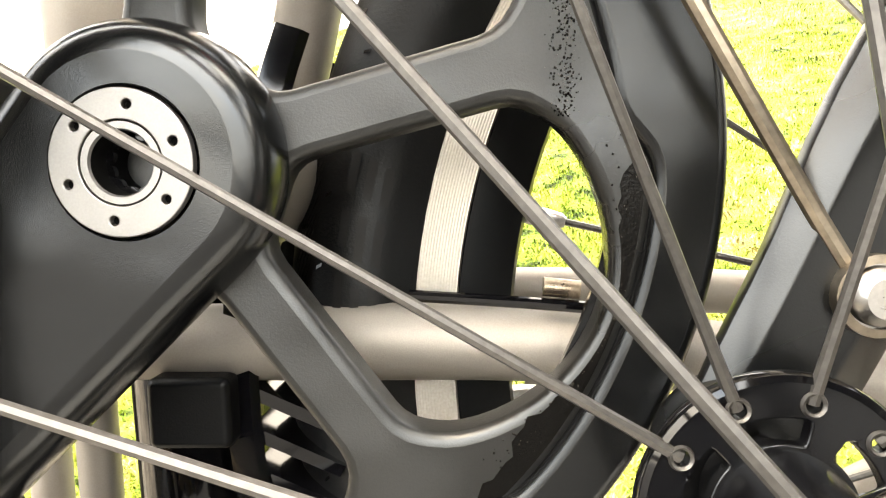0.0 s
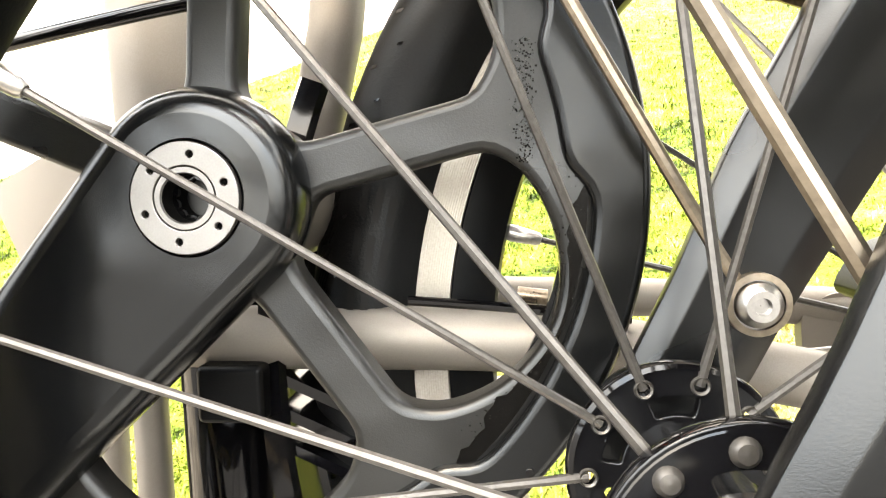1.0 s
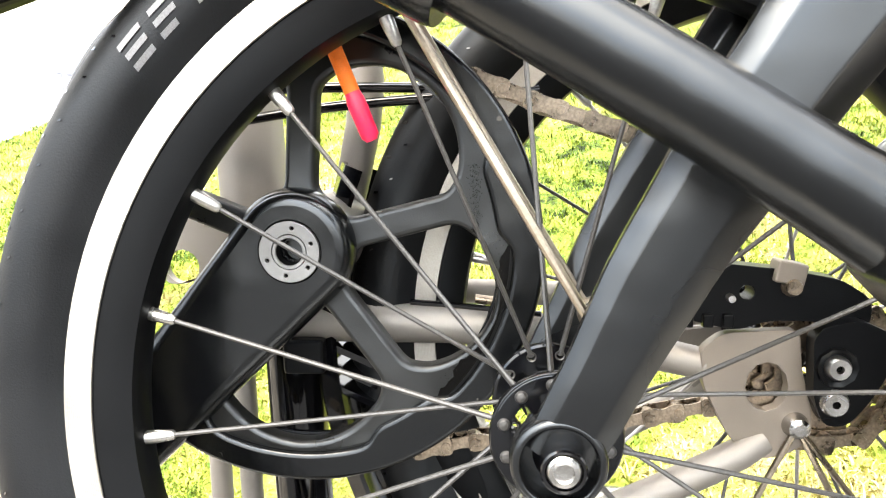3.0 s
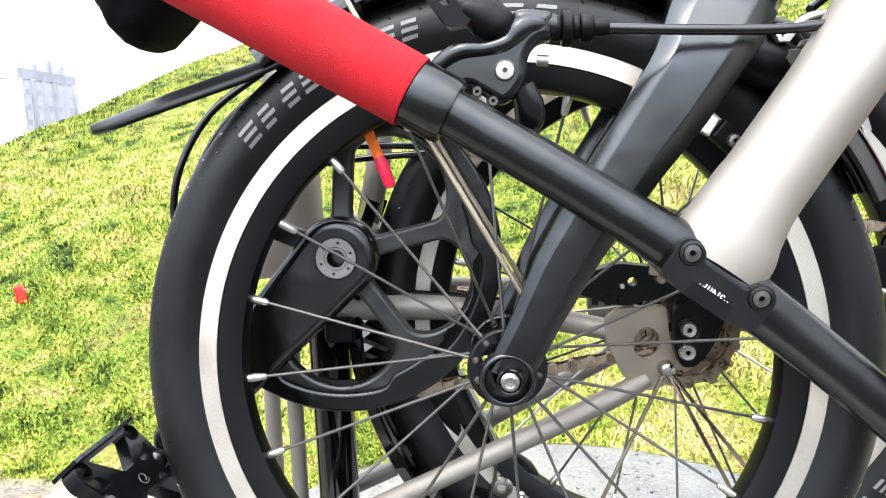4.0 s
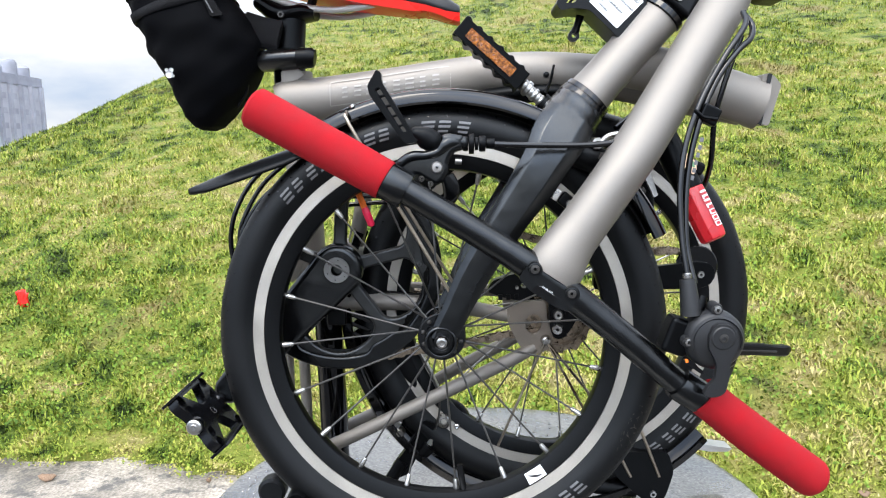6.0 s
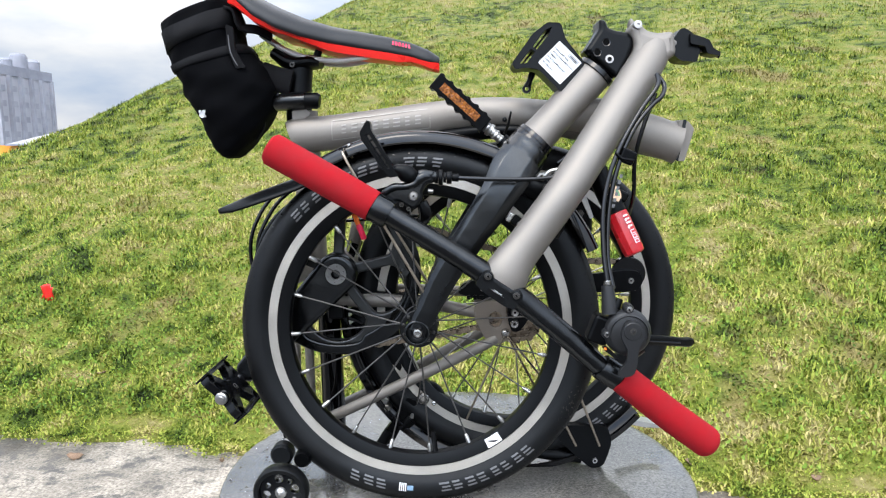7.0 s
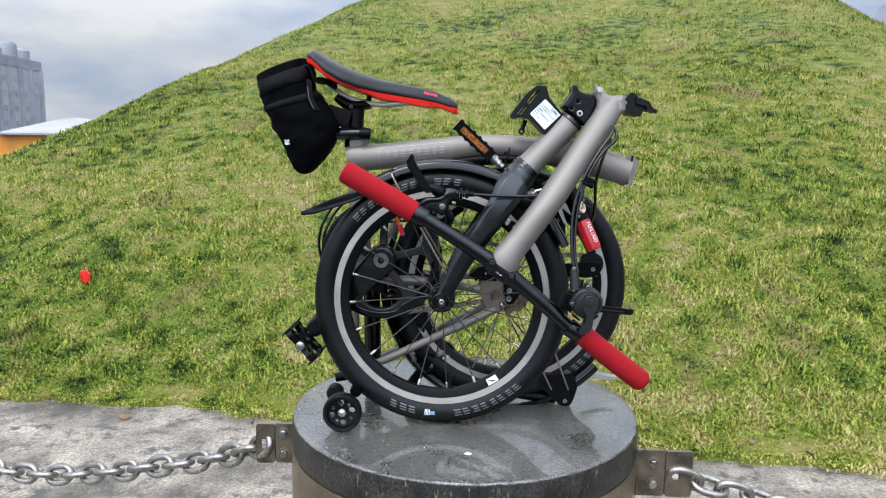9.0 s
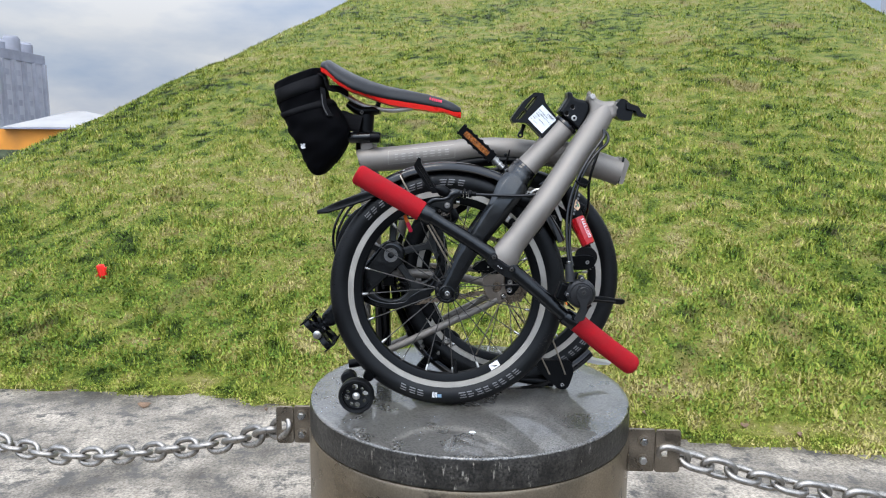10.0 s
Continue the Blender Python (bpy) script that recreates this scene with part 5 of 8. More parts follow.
def chainset():
    x0, z0 = BB.x, BB.z
    # spider: hub and five arms that widen into the ring
    def window(lo, hi, w=0.0064):
        """The gap between the arms at two angles: straight sides, and a bowed outer edge with cut corners."""
        mid, rs = (lo + hi) / 2, [0.0255, 0.034, 0.046, 0.058, 0.068]
        side = [math.degrees(math.asin(w / r)) for r in rs]
        edge = hi - lo - 2 * side[-1]
        pts = [(r, lo + q) for r, q in zip(rs, side)]
        for k in range(1, 12):
            t = -1 + 2 * k / 12
            pts.append((0.0870 - 0.0168 * abs(t) ** 1.9, mid + t * edge / 2))
        pts += [(r, hi - q) for r, q in zip(reversed(rs), reversed(side))]
        return rounded([(x0 + r * math.cos(radians(a)), z0 + r * math.sin(radians(a))) for r, a in pts], 0.0045, 3)
    arms = (-54, 13.5, 85.5, 157.5, 229)
    holes = [window(a, b) for a, b in zip(arms, (*arms[1:], 306))]
    ring = Shape().eased(circle(x0, z0, 0.0920, 96), 0.0460, 0.0545, holes, 0.0024)
    ch = part("chainset", ring, SPIDER_BLACK, bike, "black five-arm chainset marked with chain grease", sharp=50, weld=True)
    # black chain grease wiped along the ring, and a crust of grit on one arm
    rng = np.random.default_rng(3)
    y = 0.0459
    def inside(a):
        """The inner limit of the flat ring at an angle in degrees, between two arms."""
        return 0.0888 - 0.0168 * min(1.0, abs(a + 20.25) / 27.5) ** 1.9
    smear, m = Shape(), 40
    for k in range(m + 1):
        a = radians(1 - 52 * k / m)
        fade = min(1.0, k / 5, (m - k) / 5)
        inner = 0.0893 - fade * (0.0045 + 0.0012 * math.sin(k * 0.7) + 0.0006 * math.sin(k * 2.3))
        inner = min(0.0894, max(inner, inside(1 - 52 * k / m)))
        smear.v += [(x0 + r * math.cos(a), y, z0 + r * math.sin(a)) for r in (inner, 0.0896)]
    smear.f = [(2 * k, 2 * k + 1, 2 * k + 3, 2 * k + 2) for k in range(m)]
    part("grease_smear", smear, GREASE, ch, "wet black chain grease")
    for name, count, material in (("grease_crust", 420, GREASE), ("grit", 150, SCUFF)):
        g = Shape()
        for _ in range(count):
            if rng.uniform() < 0.72:
                px, pz = x0 + rng.normal(0.0755, 0.0013), z0 + rng.uniform(0.006, 0.034)
            else:
                a, r = rng.uniform(-44, 6), rng.normal(0.0855, 0.0028)
                a, r = radians(a), max(r, inside(a) + 0.0004)
                px, pz = x0 + min(r, 0.0895) * math.cos(a), z0 + min(r, 0.0895) * math.sin(a)
            q = rng.uniform(0.00008, 0.00030) * (1.0 if name == "grease_crust" else 0.45)
            ring = [(px + q * math.cos(t) * rng.uniform(0.6, 1.2), y, pz + q * math.sin(t) * rng.uniform(0.6, 1.2)) for t in (1.257 * k for k in range(5))]
            g.add(ring + [(px, y - q * 0.7, pz)], [(k, (k + 1) % 5, 5) for k in range(5)])
        part(name, g, material, ch)["kind"] = "stuff"
    # chainring with teeth behind the guard
    teeth = []
    n = 50
    for k in range(n):
        for da, r in ((-2.1, 0.0975), (-0.9, 0.1020), (0.9, 0.1020), (2.1, 0.0975)):
            a = radians(k * 360 / n + da)
            teeth.append((x0 + r * math.cos(a), z0 + r * math.sin(a)))
    part("chainring", Shape().plate(teeth, 0.0548, 0.0570, [circle(x0, z0, 0.0855, 64)]), ANOD, ch)
    inner = []
    for k in range(240):
        a = 1.5 * k
        off = abs((a - 13 + 36) % 72 - 36)
        tab = 1 / (1 + math.exp((off - 11.5) / 1.3))
        r = 0.0908 - 0.0068 * tab
        inner.append((x0 + r * math.cos(radians(a)), z0 + r * math.sin(radians(a))))
    part("chain_guard", Shape().eased(circle(x0, z0, 0.1035, 160), 0.0435, 0.0475, [inner], 0.0022), BLACK, ch, "satin black chain guard ring", sharp=50, weld=True)
    for k in range(5):
        a = radians(10 + 72 * k + 21)
        part("guard_rivet", Shape().disc((x0 + 0.100 * math.cos(a), 0.0435, z0 + 0.100 * math.sin(a)), (0, -1, 0), 0.0011, 0.0005, 12), GLOSS, ch)
    # boss and arm
    u = Vector((-0.1205, -0.1275)).normalized()
    w = Vector((-u.y, u.x))
    def at(d, s):
        p = Vector((x0, z0)) + u * d + w * s
        return (p.x, p.y)
    def teardrop(inset, r0=0.0258, r1=0.0152, length=0.168, n=40):
        """The outline of the boss running into its tapering arm, drawn in by inset."""
        lean = math.acos((r0 - r1) / length)
        ring = []
        for k in range(n + 1):
            t = lean + (2 * math.pi - 2 * lean) * k / n
            ring.append(at((r0 - inset) * math.cos(t), (r0 - inset) * math.sin(t)))
        for k in range(n // 2 + 1):
            t = -lean + 2 * lean * k / (n // 2)
            ring.append(at(length + (r1 - inset) * math.cos(t), (r1 - inset) * math.sin(t)))
        return ring
    levels = [(0.0068, 0.0356), (0.0050, 0.0359), (0.0034, 0.0366), (0.0020, 0.0379), (0.0009, 0.0398), (0.0002, 0.0424), (0.0, 0.0455), (0.0004, 0.0480), (0.0016, 0.0495)]
    arm = Shape()
    m = len(teardrop(0.0))
    arm.v = [(x, y, z) for inset, y in levels for x, z in teardrop(inset)]
    arm.f = [(i * m + k, i * m + (k + 1) % m, (i + 1) * m + (k + 1) % m, (i + 1) * m + k) for i in range(len(levels) - 1) for k in range(m)]
    front = [teardrop(0.0068), circle(x0, z0, 0.0134, 56)]
    arm.add([(x, 0.0356, z) for r in front for x, z in r], filled(front))
    arm.lathe([(0.0134, 0.0356), (0.0130, 0.0362), (0.0130, 0.0380)], (x0, 0, z0), (0, 1, 0), 56)
    arm.add([(x, 0.0495, z) for x, z in teardrop(0.0016)], [tuple(range(m))])
    part("crank_arm", arm, CARBON_BLACK, ch, "black tapering crank arm with a round boss", sharp=30, weld=True)
    holes = [circle(x0 + 0.0099 * math.cos(radians(a)), z0 + 0.0099 * math.sin(radians(a)), 0.00085, 10) for a in range(20, 380, 60)]
    part("crank_cap", Shape().plate(circle(x0, z0, 0.01265, 64), 0.0346, 0.0365, [circle(x0, z0, 0.0073, 40)] + holes), CRANKBOLT, ch, "silver pin-spanner cap", bevel=0.0003)
    # dark ring behind the pin holes, painted for the shade in them
    part("cap_holes", Shape().lathe([(0.0080, 0.0361), (0.0122, 0.0361)], (x0, 0, z0), (0, 1, 0), 48), PAINTED_DARK, ch)
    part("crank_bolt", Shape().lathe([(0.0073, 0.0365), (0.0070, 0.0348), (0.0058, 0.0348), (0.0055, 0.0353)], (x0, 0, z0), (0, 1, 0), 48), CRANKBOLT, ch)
    # bore wall painted near black for its inner shade
    part("bolt_bore", Shape().lathe([(0.0055, 0.0353), (0.0054, 0.0402)], (x0, 0, z0), (0, 1, 0), 48), PAINTED_DARK, ch)
    star = []
    for k in range(36):
        a = radians(10 * k)
        r = 0.0044 + 0.0004 * math.cos(12 * a / 1.0)
        star.append((x0 + r * math.cos(a), z0 + r * math.sin(a)))
    part("bolt_socket", Shape().plate(circle(x0, z0, 0.0054, 36), 0.0402, 0.0415, [star]), GLOSS, ch)
    # shade down the bore is put into its near-black colour
    part("axle_bore", Shape().lathe([(0.0046, 0.0402), (0.0046, 0.060), (1e-4, 0.060)], (x0, 0, z0), (0, 1, 0), 30), PAINTED_DARK, ch)
    return ch


chainset_part = chainset()


def drive_chain():
    """Links along the two runs from the chainring to the rear sprocket."""
    x0, z0 = BB.x, BB.z
    top = [(x0 + 0.0995 * math.cos(radians(a)), 0.0537, z0 + 0.0995 * math.sin(radians(a))) for a in range(62, 110, 6)][::-1]
    runs = [
        top + [(-0.045, 0.0537, 0.9435), (0.0, 0.055, 0.925), (0.06, 0.058, 0.9035), (0.12, 0.062, 0.885), (0.18, 0.062, 0.8780), (0.232, 0.060, 0.8790), (0.256, 0.060, 0.874), (0.266, 0.060, 0.860), (0.258, 0.060, 0.846)],
        [(x0 + 0.0995 * math.cos(radians(a)), 0.0537, z0 + 0.0995 * math.sin(radians(a))) for a in range(236, 292, 8)] + [(-0.035, 0.054, 0.7800), (0.0, 0.056, 0.7830), (0.035, 0.058, 0.7890), (0.070, 0.060, 0.7955), (0.096, 0.060, 0.7985)],
        [(0.118 + 0.0305 * math.cos(radians(a)), 0.060, 0.810 + 0.0305 * math.sin(radians(a))) for a in range(70, -150, -20)],
    ]
    link_a = Shape().plate(rounded([(-0.0090, -0.0040), (-0.004, -0.0042), (0.0, -0.0026), (0.004, -0.0042), (0.0090, -0.0040), (0.0090, 0.0040), (0.004, 0.0042), (0, 0.0026), (-0.004, 0.0042), (-0.0090, 0.0040)], 0.002, 2), -0.0035, -0.0025).plate(rounded([(-0.0090, -0.0040), (0.0090, -0.0040), (0.0090, 0.0040), (-0.0090, 0.0040)], 0.003, 2), 0.0025, 0.0035)
    for sx in (-0.00635, 0.00635):
        link_a.lathe([(1e-4, -0.0040), (0.0019, -0.0040), (0.0021, -0.0035), (0.0021, 0.0035), (1e-4, 0.0040)], (sx, 0, 0), (0, 1, 0), 10)
    link_b = Shape().plate(rounded([(-0.0085, -0.0036), (0, -0.0022), (0.0085, -0.0036), (0.0085, 0.0036), (0, 0.0022), (-0.0085, 0.0036)], 0.002, 2), -0.0024, -0.0014).plate(rounded([(-0.0085, -0.0036), (0.0085, -0.0036), (0.0085, 0.0036), (-0.0085, 0.0036)], 0.002, 2), 0.0014, 0.0024)
    for sx in (-0.00635, 0.00635):
        link_b.lathe([(0.0038, -0.0014), (0.0038, 0.0014)], (sx, 0, 0), (0, 1, 0), 10)
    ma, mb = link_a.mesh("outer_link", CHAIN), link_b.mesh("inner_link", CHAIN)
    holder = None
    k = 0
    for run in runs:
        P = [Vector(p) for p in run]
        acc = 0.0
        for a, b in zip(P, P[1:]):
            L, d, t = (b - a).length, (b - a).normalized(), 0.0
            while acc + (L - t) >= 0.0127:
                t += 0.0127 - acc
                acc = 0.0
                p = a + d * t
                rot = Matrix((d, (0, 1, 0), d.cross(Vector((0, 1, 0))))).transposed().to_4x4()
                if holder is None:
                    holder = part("drive_chain", ma, CHAIN, bike, "oily brown drive chain")
                    holder.matrix_basis = Matrix.Translation(p) @ rot
                    inv = holder.matrix_basis.inverted()
                else:
                    ob = new("chain_link", mb if k % 2 else ma)
                    ob.parent = holder
                    ob.matrix_parent_inverse = inv
                    ob.matrix_basis = Matrix.Translation(p) @ rot
                k += 1
            acc += L - t


drive_chain()


def rear_frame():
    r = part("rear_frame", Shape().sweep([(-0.150, 0.088, 0.8260), (-0.090, 0.086, 0.8255), (-0.028, 0.083, 0.8250), (0.020, 0.072, 0.8215), (0.069, 0.056, 0.8150)], [0.0094, 0.0094, 0.0092, 0.0080, 0.0068], 24, fine=4), SILVER, bike, "bare metal rear frame")
    part("stay_joint", Shape().sweep([(-0.034, 0.0835, 0.8250), (-0.026, 0.083, 0.8250)], 0.0098, 24), SILVER, r)
    part("lower_stay", Shape().sweep([(-0.140, 0.050, 0.6720), (-0.095, 0.050, 0.6915), (0.0, 0.047, 0.7385), (0.070, 0.050, 0.7715), (0.092, 0.054, 0.7830)], [0.0066, 0.0068, 0.0070, 0.0068, 0.0060], 20, fine=3), SILVER, r, "bare metal lower stay")
    part("lower_stay", Shape().sweep([(-0.135, 0.145, 0.6560), (-0.048, 0.142, 0.6985), (0.014, 0.138, 0.7360), (0.078, 0.134, 0.7710), (0.110, 0.130, 0.795)], 0.0068, 20, fine=3), SILVER, r, "bare metal lower stay")
    part("upper_stay", Shape().sweep([(-0.06, 0.140, 0.830), (0.02, 0.138, 0.828), (0.095, 0.132, 0.824)], 0.0068, 20), SILVER, r)
    hole = [(0.0915 + 0.0085 * math.cos(radians(a)), 0.8075 + 0.0105 * math.sin(radians(a))) for a in range(0, 360, 30)]
    plate = rounded([(0.0610, 0.8280), (0.0700, 0.8350), (0.1000, 0.8365), (0.1020, 0.8180), (0.1065, 0.8020), (0.1070, 0.7900), (0.0990, 0.7830), (0.0880, 0.7800), (0.0790, 0.7830), (0.0720, 0.7925), (0.0620, 0.8130)], 0.004, 3)
    plate = [(x + 0.0035, z - 0.0045) for x, z in plate]
    part("dropout", Shape().plate(plate, 0.0500, 0.0560, [hole]), DROPOUT, r, "flat titanium dropout plate", bevel=0.0008)
    part("dropout", Shape().plate(plate, 0.128, 0.134), SILVER, r)
    part("mudguard_nut", Shape().lathe([(1e-4, -0.0068), (0.0026, -0.0066), (0.0042, -0.0052), (0.0048, -0.002), (0.0055, 0.0), (0.0055, 0.003)], (0.1035, 0.0500, 0.7912), (0, 1, 0), 24), CHROME, r)
    for a, L in ((-113, 0.125), (-62, 0.13), (-52, 0.135)):
        d = Vector((math.cos(radians(a)), 0.06, math.sin(radians(a)))).normalized()
        p = Vector((0.1035, 0.0480, 0.7912))
        part("guard_stay", Shape().sweep([p, p + d * L], 0.0014, 8), STAY, r, "thin bright mudguard stay")
    # suspension end, seat tube and seat post
    part("seat_tube", Shape().sweep([(-0.154, 0.122, 1.068), (-0.152, 0.122, 1.00), (-0.148, 0.122, 0.88), (-0.146, 0.122, 0.84)], [0.0175, 0.0178, 0.0178, 0.0178], 32), SILVER, r, "bare metal seat tube")
    part("gusset", Shape().sweep([(-0.092, 0.110, 0.995), (-0.084, 0.112, 0.940), (-0.096, 0.110, 0.880), (-0.108, 0.106, 0.845)], [0.0085, 0.0090, 0.0085, 0.008], 20, fine=3), SILVER, r)
    part("seat_post_tail", Shape().sweep([(-0.128, 0.110, 0.836), (-0.126, 0.110, 0.720), (-0.125, 0.110, 0.612)], 0.0152, 28), GLOSS, r, "black lower end of the seat post")
    part("down_strut", Shape().sweep([(-0.157, 0.112, 0.830), (-0.156, 0.112, 0.650)], 0.0060, 16), SILVER, r)
    part("down_strut", Shape().sweep([(-0.175, 0.118, 0.830), (-0.177, 0.118, 0.640)], 0.0060, 16), SILVER, r)
    part("bottom_bracket", Shape().lathe([(0.0205, 0.056), (0.0205, 0.130), (1e-4, 0.130)], (BB.x, 0, BB.z), (0, 1, 0), 36), SILVER, r)
    part("suspension_block", Shape().box((-0.112, 0.086, 0.8115), (0.020, 0.026, 0.017)), PLASTIC, r, "black rubber suspension block", bevel=0.002)
    for dz, dx in ((0.0, 0.0), (0.010, 0.003), (-0.010, -0.002)):
        part("block_fin", Shape().plate(bar((-0.100, 0.805 + dz), (-0.078, 0.795 + dz), 0.003), 0.080, 0.098), GLOSS, r)
    # left crank plates and pedal bracket behind the chainring
    part("guide_plate", Shape().plate(rounded([(-0.205, 0.872), (-0.180, 0.885), (-0.150, 0.868), (-0.160, 0.845), (-0.192, 0.840)], 0.006), 0.105, 0.110, [circle(-0.183, 0.850, 0.009, 16)]), SILVER, r, bevel=0.0008)
    # rear mudguard
    q = 0.2200
    prof = [(q - 0.006, -0.0215), (q + 0.001, -0.019), (q + 0.0055, -0.008), (q + 0.006, 0), (q + 0.0055, 0.008), (q + 0.001, 0.019), (q - 0.006, 0.0215)]
    prof += [(a - 0.0018, b * 0.93) for a, b in reversed(prof)]
    part("rear_mudguard", Shape().lathe(prof, (0, 0, 0), (0, 1, 0), 70, 158, 318, closed=True).moved(RW), GLOSS, r, "gloss black rear mudguard")
    return r


rear = rear_frame()


def rear_gears():
    c = Vector((0.118, 0.060, 0.810))
    def sprocket(r, n, y):
        pts = []
        for k in range(n):
            for da, q in ((-0.30, -0.0022), (-0.12, 0.0022), (0.12, 0.0022), (0.30, -0.0022)):
                a = 2 * math.pi * (k + da) / n
                pts.append((c.x + (r + q) * math.cos(a), c.z + (r + q) * math.sin(a)))
        return Shape().plate(pts, y, y + 0.0018, [circle(c.x, c.z, r * 0.55, 20)])
    g = part("rear_sprocket", sprocket(0.0315, 16, 0.0680), CHAIN, bike, "oily rear sprockets")
    part("sprocket", sprocket(0.0260, 13, 0.0640), CHAIN, g)
    part("sprocket", sprocket(0.0220, 11, 0.0600), CHAIN, g)
    part("freehub", Shape().lathe([(0.012, 0.054), (0.013, 0.058), (0.013, 0.075)], (c.x, 0, c.z), (0, 1, 0), 28), ANOD, g)
    d = part("derailleur", Shape().plate(rounded([(0.1055, 0.8302), (0.1090, 0.8352), (0.1230, 0.8382), (0.1380, 0.8312), (0.1350, 0.8172), (0.1280, 0.8042), (0.1200, 0.7942), (0.1110, 0.7942), (0.1065, 0.8062)], 0.004, 3), 0.0410, 0.0490), PLASTIC, bike, "black rear gear mechanism with bright bolts", bevel=0.0012)
    for x, z, r in ((0.1146, 0.8190, 0.0050), (0.1140, 0.8045, 0.0056)):
        part("gear_bolt", Shape().lathe([(0.0014, 0.0015), (0.0016, -0.0030), (r * 0.8, -0.0032), (r, -0.0015), (r, 0.002)], (x, 0.0405, z), (0, 1, 0), 24), CHROME, d)
        # black disc painted in place of the shaded socket
        part("bolt_socket", Shape().lathe([(1e-4, -0.0010), (0.0017, -0.0010)], (x, 0.0405, z), (0, 1, 0), 6), PAINTED_DARK, d)
    part("gear_ring", Shape().lathe([(0.0062, 0.0), (0.0080, -0.0010), (0.0084, 0.001)], (0.1146, 0.0405, 0.8190), (0, 1, 0), 10), PLASTIC, d)
    part("gear_cage", Shape().plate(rounded([(0.044, 0.842), (0.050, 0.853), (0.072, 0.860), (0.098, 0.857), (0.118, 0.853), (0.130, 0.845), (0.130, 0.834), (0.104, 0.836), (0.090, 0.836), (0.078, 0.832), (0.060, 0.836)], 0.004, 3), 0.048, 0.060, [circle(0.0815, 0.8480, 0.0030, 12)]), PLASTIC, d, bevel=0.0012)
    for x in (0.058, 0.066, 0.074):
        part("cage_tooth", Shape().box((x, 0.0475, 0.8365), (0.0042, 0.004, 0.0055)), PLASTIC, d, bevel=0.0006)
    part("gear_pin", Shape().lathe([(1e-4, -0.003), (0.0030, -0.003), (0.0042, 0.0), (0.0042, 0.004)], (0.0985, 0.0470, 0.8505), (0, 1, 0), 18), CHAIN, d)
    part("cable_anchor", Shape().box((0.0975, 0.0500, 0.8560), (0.012, 0.010, 0.009), (0, 12, 0)), DROPOUT, d, "worn steel cable anchor", bevel=0.001)
    part("gear_pin", Shape().lathe([(1e-4, -0.003), (0.0015, -0.003), (0.0018, 0.002)], (0.0745, 0.0470, 0.8460), (0, 1, 0), 14), CHROME, d)
    # chain tensioner arm on the far side of the front wheel
    t = part("tensioner_arm", Shape().plate(rounded([(0.150, 0.8640), (0.200, 0.8645), (0.252, 0.8700), (0.266, 0.8680), (0.2710, 0.8560), (0.2640, 0.8450), (0.2480, 0.8425), (0.200, 0.8430), (0.150, 0.8430)], 0.006, 4), 0.0440, 0.0520), PLASTIC, bike, "black chain tensioner arm", bevel=0.002)
    part("jockey_bolt", Shape().lathe([(0.0012, 0.0006), (0.0014, -0.0016), (0.0030, -0.0016), (0.0036, 0.0), (0.0062, 0.0002), (0.0075, 0.0008)], (0.2555, 0.0440, 0.8570), (0, 1, 0), 24), STEEL, t)
    jp = []
    for k in range(11):
        for da, q in ((-0.3, 0.0155), (-0.12, 0.0190), (0.12, 0.0190), (0.3, 0.0155)):
            a = 2 * math.pi * (k + da) / 11
            jp.append((0.2560 + q * math.cos(a), 0.8600 + q * math.sin(a)))
    part("jockey_wheel", Shape().plate(jp, 0.0540, 0.0565), STEEL, t)
    part("tensioner_disc", Shape().lathe([(1e-4, 0.0525), (0.0200, 0.0525), (0.0210, 0.0535)], (0.2540, 0, 0.8640), (0, 1, 0), 32), GLOSS, t)


rear_gears()


